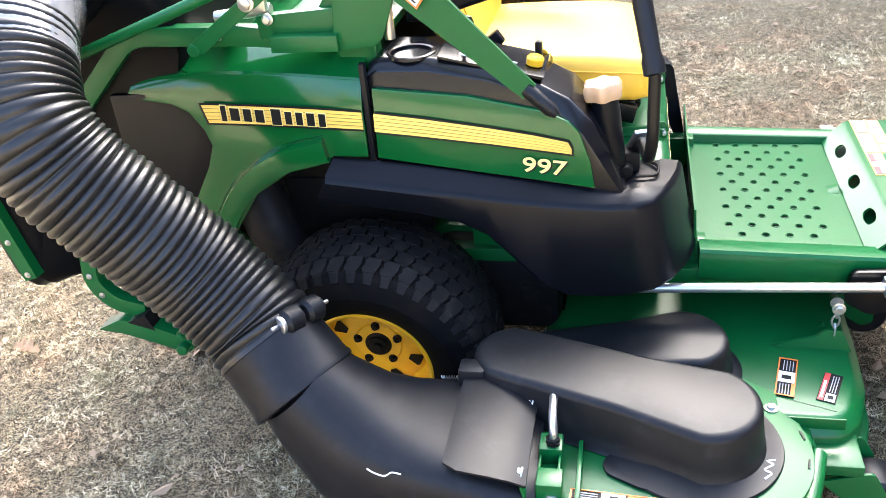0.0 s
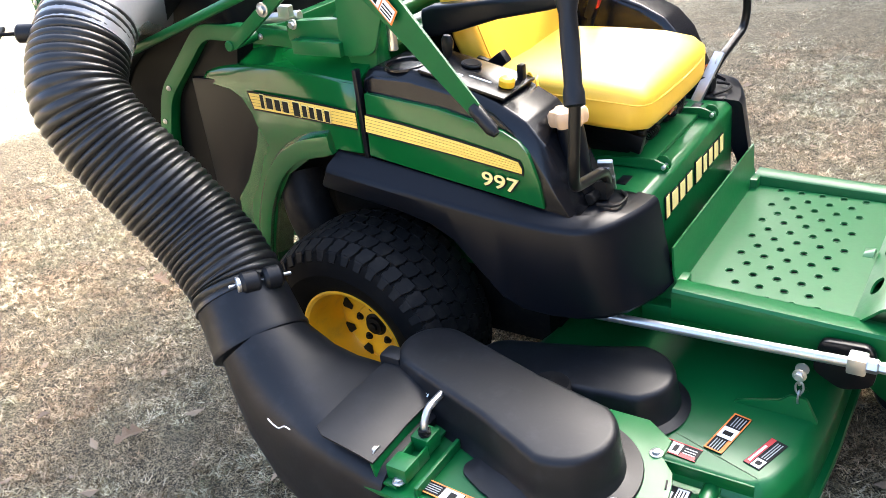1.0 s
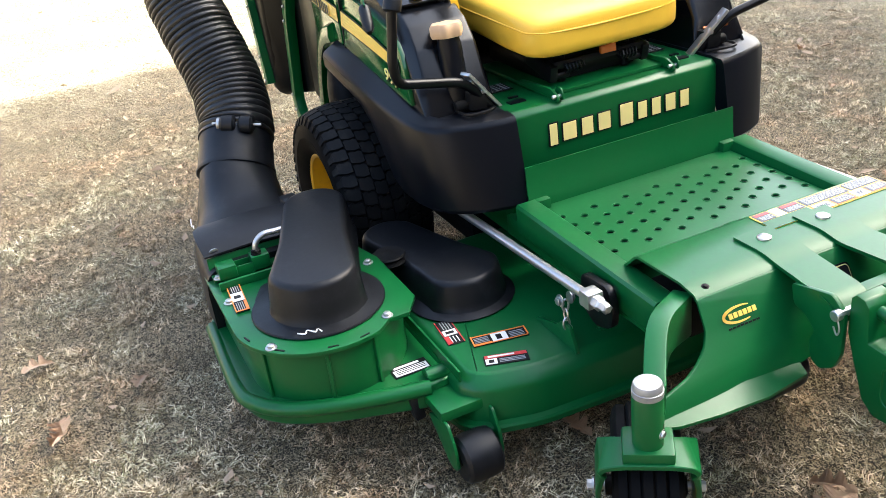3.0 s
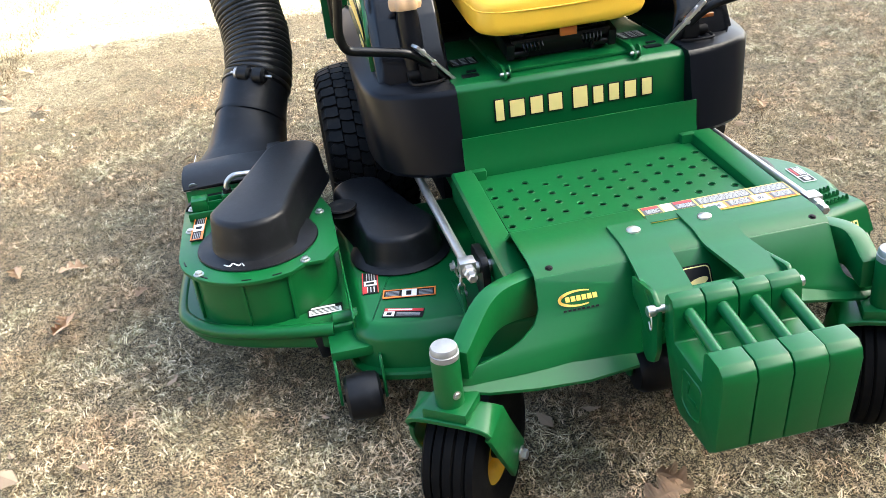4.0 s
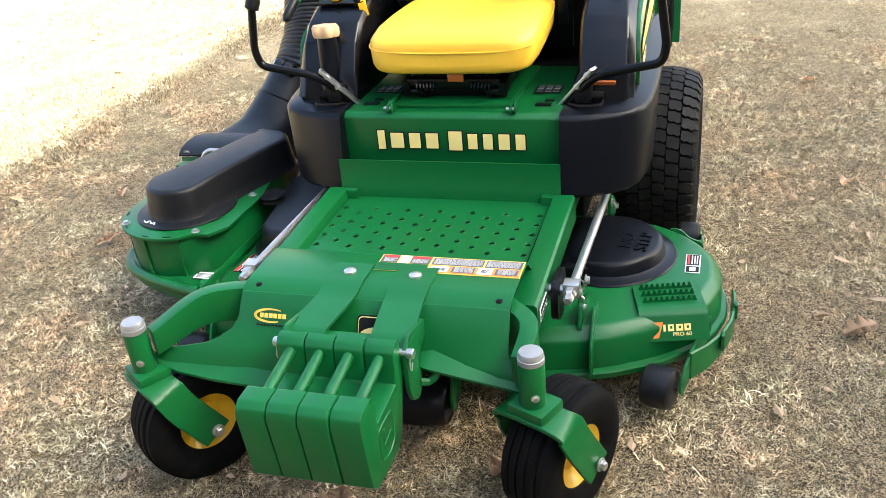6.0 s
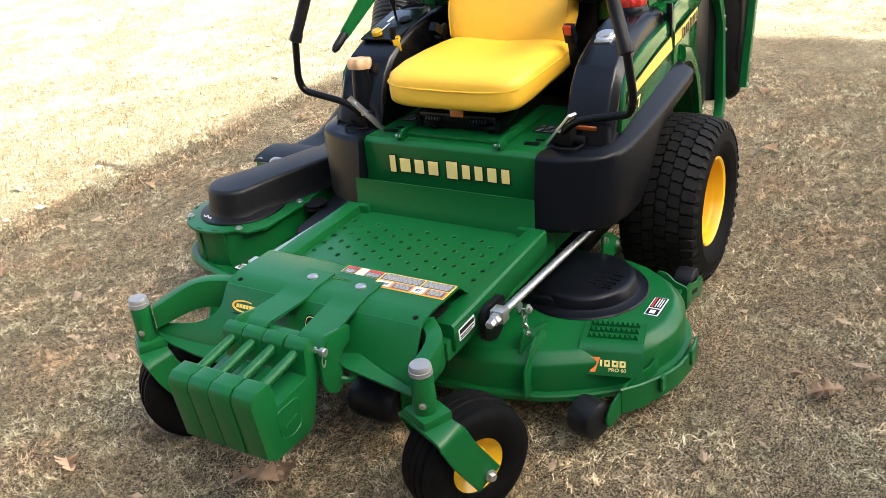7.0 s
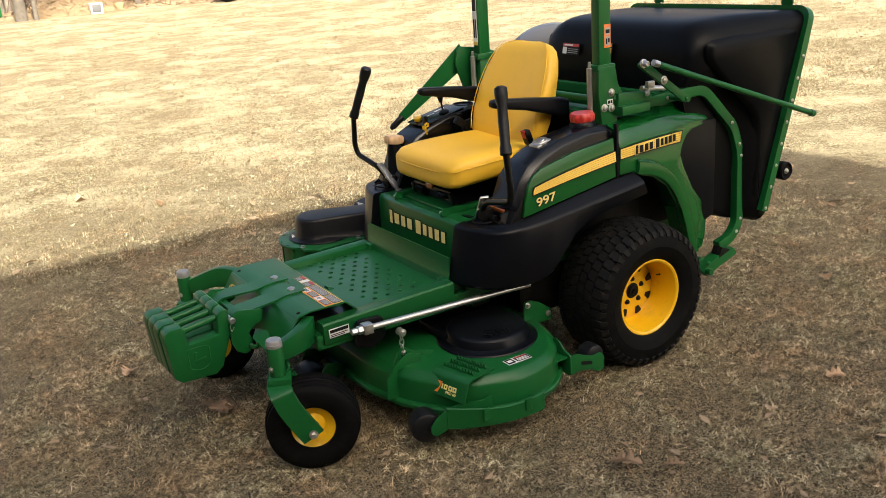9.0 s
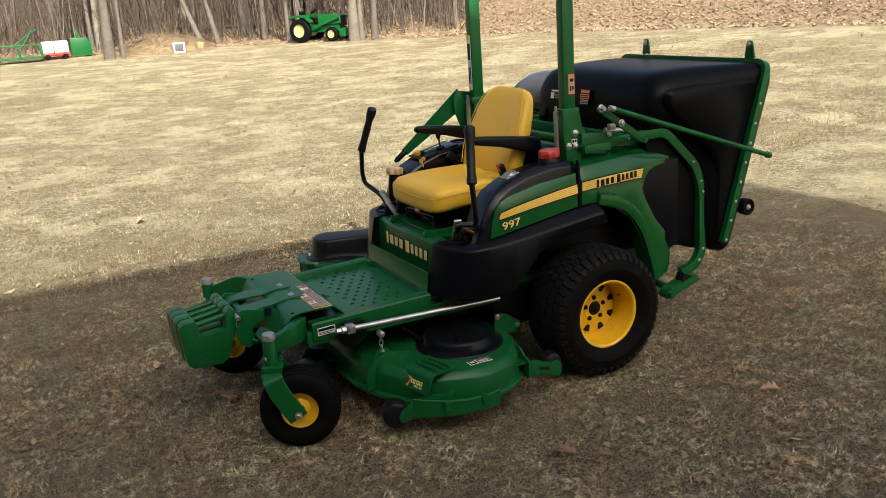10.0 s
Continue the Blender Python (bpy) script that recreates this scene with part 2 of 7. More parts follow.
TREAD = material("dusty_tyre_tread", (0.0045, 0.0045, 0.0048), 0.6, second=(0.009, 0.0088, 0.0083), grain=60, wear=9, bump=0.15, dirt=(0.06, 0.052, 0.04), dirt_amount=0.25, spec=0.13)
STEEL = material("zinc_plated_steel", (0.56, 0.55, 0.53), 0.34, metal=0.9, grain=120, wear=14, bump=0.04, dirt=(0.25, 0.2, 0.13), dirt_amount=0.3)
CAP_METAL = material("dull_pale_cap", (0.36, 0.36, 0.35), 0.45, metal=0.6, grain=120, wear=30, bump=0.03, dirt=(0.4, 0.38, 0.33), dirt_amount=0.3)
DARK_STEEL = material("dark_steel", (0.012, 0.0115, 0.011), 0.5, metal=0.3, grain=80, wear=10, bump=0.08, dirt=(0.05, 0.042, 0.032), dirt_amount=0.3, spec=0.08)
BLACK_PAINT = material("black_painted_steel", (0.004, 0.004, 0.0045), 0.33, grain=90, wear=8, bump=0.03, coat=0.1, spec=0.14)
TAN = material("tan_plastic_cap", (0.58, 0.37, 0.20), 0.5, grain=80, wear=14, bump=0.05)
RED = material("red_plastic_cap", (0.48, 0.03, 0.022), 0.34, grain=80, wear=14, bump=0.03)
YELLOW_INK = material("yellow_decal", (0.84, 0.56, 0.10), 0.4, grain=40, wear=6, bump=0.0)
CREAM_INK = material("cream_decal", (0.85, 0.68, 0.25), 0.4, grain=40, wear=6, bump=0.0)
BLACK_INK = material("black_decal", (0.008, 0.008, 0.008), 0.5, grain=40, wear=6, bump=0.0, spec=0.15)
WHITE_INK = material("white_decal", (0.74, 0.73, 0.70), 0.45, grain=40, wear=9, bump=0.0)
ORANGE_INK = material("orange_decal", (0.80, 0.21, 0.035), 0.45, grain=40, wear=9, bump=0.0)
RED_INK = material("red_decal", (0.48, 0.03, 0.03), 0.45, grain=40, wear=9, bump=0.0)
GREY_INK = material("grey_decal", (0.075, 0.078, 0.085), 0.5, grain=40, wear=9, bump=0.0)
LIGHT_INK = material("light_grey_print", (0.34, 0.34, 0.34), 0.5, grain=40, wear=9, bump=0.0)
AMBER = material("amber_reflector", (0.42, 0.10, 0.012), 0.22, grain=60, wear=9, bump=0.02, coat=0.5)
BARK = material("grey_bark", (0.21, 0.178, 0.142), 0.9, second=(0.015, 0.012, 0.009), grain=9, wear=1.7, bump=0.8, per_object=0.45)
BRUSH = material("bare_brush", (0.085, 0.058, 0.042), 0.9, second=(0.036, 0.025, 0.018), grain=14, wear=1.0, bump=0.2)
LITTER = material("brown_leaf_litter", (0.45, 0.33, 0.21), 0.9, second=(0.20, 0.13, 0.078), grain=14, wear=2, bump=0.4)
FADED_YELLOW = material("faded_yellow_paint", (0.50, 0.42, 0.17), 0.5, grain=30, wear=6, bump=0.03, dirt=(0.25, 0.19, 0.10), dirt_amount=0.5)
STRAW = material("straw_heap", (0.36, 0.255, 0.15), 0.9, second=(0.12, 0.08, 0.045), grain=46, wear=3, bump=0.6)
WHITE_PAINT = material("white_plastic", (0.78, 0.77, 0.74), 0.45, grain=40, wear=4, bump=0.03, dirt=(0.4, 0.36, 0.3), dirt_amount=0.4)
# walls of the unseen house, kept dark so they bounce little light
SIDING = material("brown_house_siding", (0.13, 0.10, 0.08), 0.6, grain=30, wear=1.5, bump=0.05)
SHINGLE = material("dark_roof_shingles", (0.08, 0.075, 0.07), 0.85, grain=30, wear=2, bump=0.3)
LEAF_BROWN = material("dry_oak_leaf", (0.34, 0.205, 0.115), 0.75, second=(0.56, 0.39, 0.24), grain=120, wear=20, bump=0.2, per_object=0.3)

# ---- ground ----


def ground_z(x, y):
    """Level round the mower, rising gently to the wood, then a bank."""
    e = np.sqrt((np.asarray(x) / np.where(np.asarray(x) < 0, 17.5, 40.0)) ** 2 + (np.asarray(y) / 33.0) ** 2)
    rise = 0.63 * np.clip((e - 0.14) / 0.86, 0, None) ** 1.25
    bank = np.clip(e - 1.02, 0, 3.0)
    return np.where(np.asarray(y) < 6, rise, rise * 0.3) + 4.0 * bank * (np.asarray(y) < 6)


def lawn_material(name, blades=False):
    m = bpy.data.materials.new(name)
    m.use_nodes = True
    nt = m.node_tree
    N, L = nt.nodes, nt.links
    b = N["Principled BSDF"]
    b.inputs["Roughness"].default_value = 0.85
    b.inputs["Specular IOR Level"].default_value = 0.25
    geo = N.new("ShaderNodeNewGeometry")

    def noise_node(scale, detail=5.0, rough=0.6):
        n = N.new("ShaderNodeTexNoise")
        n.inputs["Scale"].default_value, n.inputs["Detail"].default_value, n.inputs["Roughness"].default_value = scale, detail, rough
        L.new(geo.outputs["Position"], n.inputs["Vector"])
        return n

    def mixed(fac, a, bcol):
        mx = N.new("ShaderNodeMix")
        mx.data_type = "RGBA"
        for sock, val in ((0, fac), (6, a), (7, bcol)):
            if isinstance(val, tuple):
                mx.inputs[sock].default_value = (*val, 1)
            elif isinstance(val, float):
                mx.inputs[sock].default_value = val
            else:
                L.new(val, mx.inputs[sock])
        return mx.outputs[2]

    def ranged(val, a, bb, lo=0.0, hi=1.0):
        r = N.new("ShaderNodeMapRange")
        r.inputs["From Min"].default_value, r.inputs["From Max"].default_value = a, bb
        r.inputs["To Min"].default_value, r.inputs["To Max"].default_value = lo, hi
        L.new(val, r.inputs["Value"])
        return r.outputs["Result"]

    patch, tuft, fine = noise_node(0.7), noise_node(6.0, 6.0, 0.7), noise_node(70.0, 6.0, 0.75)
    if blades:
        clump = noise_node(26.0, 4.0, 0.65)
        dry = ranged(geo.outputs["Random Per Island"], 0.08, 0.66)
        hue = noise_node(2.6, 4.0, 0.6)
        dull = mixed(ranged(hue.outputs["Fac"], 0.42, 0.58), (0.185, 0.168, 0.074), (0.285, 0.172, 0.088))
        ripe = mixed(ranged(hue.outputs["Fac"], 0.42, 0.60), (0.66, 0.58, 0.39), (0.66, 0.49, 0.30))
        c = mixed(dry, dull, ripe)
        # dark clumps put the shade between tufts into the blade colour
        c = mixed(ranged(clump.outputs["Fac"], 0.50, 0.58, 0.0, 0.72), c, (0.070, 0.051, 0.026))
        c = mixed(ranged(tuft.outputs["Fac"], 0.46, 0.64, 0.0, 0.58), c, dull)
        c = mixed(ranged(patch.outputs["Fac"], 0.50, 0.72, 0.0, 0.30), c, (0.17, 0.145, 0.070))
        faded = noise_node(1.9, 5.0, 0.68)
        value = N.new("ShaderNodeHueSaturation")
        knot = noise_node(13.0, 5.0, 0.75)
        both = N.new("ShaderNodeMath")
        both.operation = "MULTIPLY"
        L.new(ranged(faded.outputs["Fac"], 0.40, 0.60, 0.80, 1.32), both.inputs[0])
        L.new(ranged(knot.outputs["Fac"], 0.36, 0.62, 1.38, 0.74), both.inputs[1])
        L.new(both.outputs[0], value.inputs["Value"])
        L.new(c, value.inputs["Color"])
        L.new(value.outputs["Color"], b.inputs["Base Color"])
        b.inputs["Roughness"].default_value = 0.7
        return m
    speck = noise_node(28.0, 5.0, 0.7)
    blot = noise_node(11.0, 4.0, 0.6)
    mid_n = noise_node(3.2, 4.0, 0.6)
    straw = mixed(ranged(fine.outputs["Fac"], 0.42, 0.58), (0.07, 0.052, 0.025), (0.72, 0.61, 0.37))
    straw = mixed(ranged(speck.outputs["Fac"], 0.515, 0.58, 0.0, 0.88), straw, (0.075, 0.055, 0.03))
    straw = mixed(ranged(blot.outputs["Fac"], 0.51, 0.59, 0.0, 0.45), straw, (0.17, 0.13, 0.07))
    straw = mixed(ranged(mid_n.outputs["Fac"], 0.54, 0.34, 0.0, 0.25), straw, (0.68, 0.60, 0.41))
    straw = mixed(ranged(patch.outputs["Fac"], 0.47, 0.64, 0.0, 0.55), straw, (0.24, 0.18, 0.10))
    straw = mixed(ranged(mid_n.outputs["Fac"], 0.50, 0.60, 0.0, 0.30), straw, (0.20, 0.155, 0.085))
    broad = noise_node(0.22, 4.0, 0.6)
    straw = mixed(ranged(broad.outputs["Fac"], 0.46, 0.62, 0.0, 0.34), straw, (0.21, 0.165, 0.09))
    pale = noise_node(1.1, 5.0, 0.62)
    straw = mixed(ranged(pale.outputs["Fac"], 0.50, 0.58, 0.0, 0.34), straw, (0.75, 0.65, 0.42))
    clod = noise_node(7.0, 4.0, 0.65)
    straw = mixed(ranged(clod.outputs["Fac"], 0.53, 0.62, 0.0, 0.30), straw, (0.19, 0.145, 0.08))
    # bare thatch where the turf is modelled blade by blade, darkened to deepen the shade in the gaps
    far_d = N.new("ShaderNodeVectorMath")
    far_d.operation = "DISTANCE"
    far_d.inputs[1].default_value = (0.2, 0.3, 0.0)
    L.new(geo.outputs["Position"], far_d.inputs[0])
    fibre = noise_node(95.0, 3.0, 0.55)
    fibre.inputs["Distortion"].default_value = 2.5
    thatch = mixed(ranged(fibre.outputs["Fac"], 0.48, 0.54), (0.024, 0.018, 0.009), (0.48, 0.37, 0.21))
    thatch = mixed(ranged(tuft.outputs["Fac"], 0.48, 0.62, 0.0, 0.3), thatch, (0.06, 0.045, 0.024))
    straw = mixed(ranged(far_d.outputs["Value"], 3.0, 5.2, 0.9, 0.0), straw, thatch)
    # leaf litter beyond the lawn
    sep = N.new("ShaderNodeSeparateXYZ")
    L.new(geo.outputs["Position"], sep.inputs[0])

    def squared(sock, div):
        d = N.new("ShaderNodeMath")
        d.operation = "DIVIDE"
        d.inputs[1].default_value = div
        L.new(sock, d.inputs[0])
        q = N.new("ShaderNodeMath")
        q.operation = "POWER"
        q.inputs[1].default_value = 2.0
        ab = N.new("ShaderNodeMath")
        ab.operation = "ABSOLUTE"
        L.new(d.outputs[0], ab.inputs[0])
        L.new(ab.outputs[0], q.inputs[0])
        return q.outputs[0]
    s = N.new("ShaderNodeMath")
    L.new(squared(sep.outputs["X"], 17.5), s.inputs[0])
    L.new(squared(sep.outputs["Y"], 33.0), s.inputs[1])
    w = N.new("ShaderNodeMath")
    w.operation = "MULTIPLY_ADD"
    w.inputs[1].default_value = 0.5
    edge_noise = noise_node(0.5, 6.0)
    L.new(edge_noise.outputs["Fac"], w.inputs[0])
    L.new(s.outputs[0], w.inputs[2])
    litter_n = noise_node(9.0, 6.0, 0.8)
    litter = mixed(ranged(litter_n.outputs["Fac"], 0.35, 0.68), (0.13, 0.084, 0.048), (0.42, 0.30, 0.19))
    col = mixed(ranged(w.outputs[0], 1.12, 1.32), straw, litter)
    L.new(col, b.inputs["Base Color"])
    bp = N.new("ShaderNodeBump")
    bp.inputs["Strength"].default_value, bp.inputs["Distance"].default_value = 0.9, 0.02
    L.new(fine.outputs["Fac"], bp.inputs["Height"])
    bp2 = N.new("ShaderNodeBump")
    bp2.inputs["Strength"].default_value, bp2.inputs["Distance"].default_value = 0.8, 0.06
    L.new(speck.outputs["Fac"], bp2.inputs["Height"])
    L.new(bp.outputs["Normal"], bp2.inputs["Normal"])
    L.new(bp2.outputs["Normal"], b.inputs["Normal"])
    return m


LAWN = lawn_material("dormant_lawn")
BLADES = lawn_material("dormant_grass_blades", True)
# brown blades whose dark tone also stands for shaded gaps between tufts
DARK_BLADES = material("dark_brown_blades", (0.075, 0.052, 0.024), 0.8, second=(0.15, 0.10, 0.045), grain=30, wear=3, bump=0.0, spec=0.15)


def sheet(n=181, reach=400.0):
    u = np.linspace(-1, 1, n)
    k = 5.2
    a = np.sinh(k * u) / np.sinh(k) * reach
    X, Y = np.meshgrid(a - 0.0, a - 0.0, indexing="ij")
    Z = ground_z(X, Y)
    Z = np.minimum(Z, 28.0)
    rng = np.random.RandomState(4)
    Z = Z + 0.006 * rng.randn(*Z.shape) * (np.hypot(X, Y) < 12)
    co = np.stack([X, Y, Z], -1).reshape(-1, 3)
    idx = np.arange(n * n).reshape(n, n)
    quads = np.stack([idx[:-1, :-1], idx[1:, :-1], idx[1:, 1:], idx[:-1, 1:]], -1).reshape(-1, 4)
    me = bpy.data.meshes.new("ground")
    me.from_pydata(co.tolist(), [], quads.tolist())
    me.materials.append(LAWN)
    me.polygons.foreach_set("use_smooth", [True] * len(me.polygons))
    return new("ground", me)


tagged(sheet(), "dormant tan lawn rising to a leaf-strewn wood edge", "lawn", kind="structure")

# ---- an unseen house behind the camera, placed so that its shade lies over the mower ----
house = thing("house", "unseen brown-sided house placed to shade the lawn", "house")
HX0, HX1, HY0, HY1, EAVE = -2.66, 14.0, 9.5, 18.5, 8.73
part("wall", box(((HX0 + HX1) / 2 + 0.2, (HY0 + HY1) / 2 + 0.2, EAVE / 2), (HX1 - HX0 - 0.4, HY1 - HY0 - 0.4, EAVE), 0.01), SIDING, house)
# side wing added out of view to keep low sky light off the mower
part("wing", box((12.0, (HY0 - 9.0) / 2 + 0.2, 2.9), (4.0, HY0 + 9.0, 5.8), 0.01), SIDING, house, "unseen low side wing added to block the low sky")
part("wing_roof", prism([(9.6, 5.8), (14.4, 5.8), (14.4, 5.95), (12.0, 7.6), (9.6, 5.95)], "y", -9.3, HY0 + 0.3, 0.01), SHINGLE, house)
rf = bmesh.new()
pts = [(HX0, HY0, EAVE), (HX1, HY0, EAVE), (HX1, HY1, EAVE), (HX0, HY1, EAVE), (HX0, HY0, EAVE + 0.15), (HX1, HY0, EAVE + 0.15), (HX1, HY1, EAVE + 0.15), (HX0, HY1, EAVE + 0.15), (HX0 + 4.2, (HY0 + HY1) / 2, EAVE + 1.9), (HX1 - 4.2, (HY0 + HY1) / 2, EAVE + 1.9)]
vs = [rf.verts.new(p) for p in pts]
for f in ((0, 1, 5, 4), (1, 2, 6, 5), (2, 3, 7, 6), (3, 0, 4, 7), (4, 5, 9, 8), (5, 6, 9), (6, 7, 8, 9), (7, 4, 8), (3, 2, 1, 0)):
    rf.faces.new([vs[i] for i in f])
part("roof", rf, SHINGLE, house)
for k in range(5):
    for z in (1.6, 4.4, 7.2):
        x = HX0 + 2.2 + k * 2.8
        w = part("window", box((x, HY0 + 0.39, z), (1.0, 0.06, 1.3), 0.01), WHITE_PAINT, house)
        part("pane", box((x, HY0 + 0.355, z), (0.86, 0.02, 1.16), 0.004), BLACK_PAINT, w)

# ---- the wood edge ----
rng = random.Random(11)


def on_ground(x, y):
    return float(ground_z(x, y))


def bare_tree(height, r, seed, lean_=0.0, fork=True):
    """A leafless tree: tapered, slightly crooked trunk with limbs and twigs."""
    q = random.Random(seed)
    tr = thing("tree", "leafless grey woodland tree", "tree", "trees at the lawn's edge")
    pts, rad = [], []
    dx, dy = q.uniform(-0.3, 0.3), q.uniform(-0.3, 0.3)
    for k in range(9):
        t = k / 8
        pts.append(Vector((lean_ * height * t + dx * math.sin(t * 3) * 0.5, dy * math.sin(t * 4) * 0.5, height * t - 0.15)))
        rad.append(r * (1.25 if k == 0 else (1 - 0.85 * t)))
    part("trunk", tube(pts, rad, 10), BARK, tr)
    bm = bmesh.new()
    for k in range(16):
        t = q.uniform(0.22, 0.95)
        base = pts[0].lerp(pts[-1], t)
        base = pts[int(t * 8)].lerp(pts[min(8, int(t * 8) + 1)], (t * 8) % 1)
        a = q.uniform(0, math.tau)
        ln = height * q.uniform(0.10, 0.28) * (1.1 - t)
        d = Vector((math.cos(a), math.sin(a), q.uniform(0.35, 0.9)))
        e = base + d * ln
        m = base.lerp(e, 0.5) + Vector((q.uniform(-1, 1), q.uniform(-1, 1), q.uniform(0, 0.6))) * ln * 0.1
        rr = r * (1 - 0.85 * t) * 0.4
        join(bm, tube([base, m, e], [rr, rr * 0.6, rr * 0.15], 5))
        for _ in range(3):
            s0 = m.lerp(e, q.random())
            join(bm, tube([s0, s0 + Vector((q.uniform(-1, 1), q.uniform(-1, 1), q.uniform(0, 1))) * ln * 0.35], [rr * 0.35, rr * 0.06], 4))
    part("crown", bm, BARK, tr)
    return tr


# the nearer trunks, each where it stands
SPOTS = [(-2.02, -29.6, 14, 0.17, 0.0), (-2.46, -29.5, 11, 0.075, -0.02), (-5.92, -32.2, 11, 0.10, 0.36), (-6.43, -31.7, 11, 0.10, 0.16), (-5.55, -33.0, 12, 0.07, 0.02), (-7.55, -31.9, 15, 0.15, 0.0), (-8.38, -28.9, 14, 0.11, 0.0), (-9.78, -26.0, 14, 0.17, 0.0), (-10.02, -25.9, 13, 0.09, 0.03), (-10.38, -25.6, 12, 0.11, -0.03)]
protos = []
for i, (x, y, h, r, ln) in enumerate(SPOTS):
    t_ = bare_tree(h, r, 100 + i, ln)
    t_.location = (x, y, on_ground(x, y))
    protos.append(t_)


def tree_line(x, y):
    """Where the trees begin: on the open western slope they stand back beyond a leaf-strewn bank."""
    return 1.26 if (2.5 - x) / (4.0 - y) > 0.57 else 0.0


k = 0
while k < 90:
    ang = radians(rng.uniform(196, 285))
    f = rng.uniform(1.0, 1.75)
    x, y = 17.5 * f * math.cos(ang), 33.0 * f * math.sin(ang)
    if x > 6 and y > -29:
        continue
    if f < 1.08 and rng.random() < 0.75:
        continue
    if f < tree_line(x, y):
        continue
    sc = rng.uniform(0.7, 1.15)
    t_ = copy_thing(protos[rng.choice((0, 1, 5, 6, 7, 8))], pose(x, y, on_ground(x, y), 0, 0, rng.uniform(0, 360)))
    t_.scale = (sc * rng.uniform(0.6, 1.0), sc * rng.uniform(0.6, 1.0), sc)
    k += 1
# thicket of stems between the trunks
bm = bmesh.new()
verts, faces = [], []
for _ in range(6200):
    ang = radians(rng.uniform(194, 288))
    f = 1.03 + abs(rng.gauss(0, 0.30))
    x, y = 17.5 * f * math.cos(ang), 33.0 * f * math.sin(ang)
    if x < -16 and rng.random() < 0.8 or f < tree_line(x, y):
        continue
    z = on_ground(x, y)
    h = rng.uniform(0.8, 6.5)
    slant = 0.14 if rng.random() < 0.7 else 0.55
    lx, ly = rng.gauss(0, slant) * h, rng.gauss(0, slant) * h
    if slant > 0.5:
        h *= 0.6
    r = rng.uniform(0.006, 0.028)
    b0 = len(verts)
    for kk in range(3):
        a = math.tau * kk / 3
        verts.append((x + r * math.cos(a), y + r * math.sin(a), z - 0.1))
    for kk in range(3):
        a = math.tau * kk / 3
        verts.append((x + lx + r * 0.3 * math.cos(a), y + ly + r * 0.3 * math.sin(a), z + h))
    for kk in range(3):
        j = (kk + 1) % 3
        faces.append((b0 + kk, b0 + j, b0 + 3 + j, b0 + 3 + kk))
bm.free()
me = bpy.data.meshes.new("thicket")
me.from_pydata(verts, [], faces)
me.materials.append(BRUSH)
me.materials.append(BARK)
q = random.Random(31)
for k in range(0, len(faces), 3):
    if q.random() < 0.14:
        for j in range(3):
            me.polygons[k + j].material_index = 1
tagged(new("thicket", me), "bare brown brush between the trees", "brush", kind="stuff")
# fallen leaves over the bank, loose and many
verts, faces = [], []
for _ in range(26000):
    ang = radians(rng.uniform(186, 288))
    f = 0.97 + abs(rng.gauss(0, 0.22))
    x, y = 17.5 * f * math.cos(ang), 33.0 * f * math.sin(ang)
    z = on_ground(x, y) + rng.uniform(0.0, 0.06)
    s, a = rng.uniform(0.02, 0.055), rng.uniform(0, math.tau)
    b0 = len(verts)
    for kk in range(4):
        aa = a + kk * math.pi / 2
        verts.append((x + s * math.cos(aa), y + s * math.sin(aa), z + rng.uniform(-0.02, 0.04)))
    faces.append((b0, b0 + 1, b0 + 2, b0 + 3))
me = bpy.data.meshes.new("leaf_litter")
me.from_pydata(verts, [], faces)
me.materials.append(LITTER)
tagged(new("leaf_litter", me), "tan fallen leaves along the wood edge", "leaves", kind="stuff")

# things along the wood edge


def heap():
    q = random.Random(5)
    bm = bmesh.new()
    n = 26
    loops = []
    for j in range(9):
        t = j / 8
        loops.append([((1 - t ** 1.6) * (2.0 + 0.2 * math.sin(3 * a + j)) * math.cos(a), (1 - t ** 1.6) * (1.5 + 0.2 * math.cos(2 * a)) * math.sin(a), -0.1 + 1.05 * t + q.uniform(-0.05, 0.05)) for a in [math.tau * k / n for k in range(n)]])
    join(bm, rings(loops))
    return bm


hp_ = thing("brush_heap", "heap of dry straw and twigs at the wood edge", "heap")
part("mound", heap(), STRAW, hp_)
verts, faces = [], []
q = random.Random(6)
for _ in range(3200):
    a, t = q.uniform(0, math.tau), q.random() ** 0.5
    x, y = 2.1 * t * math.cos(a), 1.6 * t * math.sin(a)
    z = 0.98 * (1 - t ** 2) - 0.05
    d = Vector((q.gauss(0, 1), q.gauss(0, 1), q.uniform(-0.1, 0.7))).normalized() * q.uniform(0.15, 0.5)
    b0 = len(verts)
    verts += [(x, y, z), (x + 0.022, y + 0.022, z), (x + d.x, y + d.y, z + d.z)]
    faces.append((b0, b0 + 1, b0 + 2))
me = bpy.data.meshes.new("thatch")
me.from_pydata(verts, [], faces)
me.materials.append(STRAW)
tw = new("thatch", me)
tw.parent = hp_
hp_.scale = (0.98, 0.85, 0.66)
hp_.location = (-4.12, -30.6, on_ground(-4.12, -30.6))

bx = thing("white_box", "small white box on the lawn", "box")
part("box", box((0, 0, 0.28), (0.62, 0.5, 0.56), 0.02), WHITE_PAINT, bx)
part("panel", box((0.02, 0.255, 0.29), (0.48, 0.012, 0.42), 0.01), GREY_INK, bx)
bx.scale = (0.64, 0.64, 0.64)
bx.location = (-4.38, -29.43, on_ground(-4.38, -29.43))
pot = thing("planter_pot", "pale round planter pot", "planter")
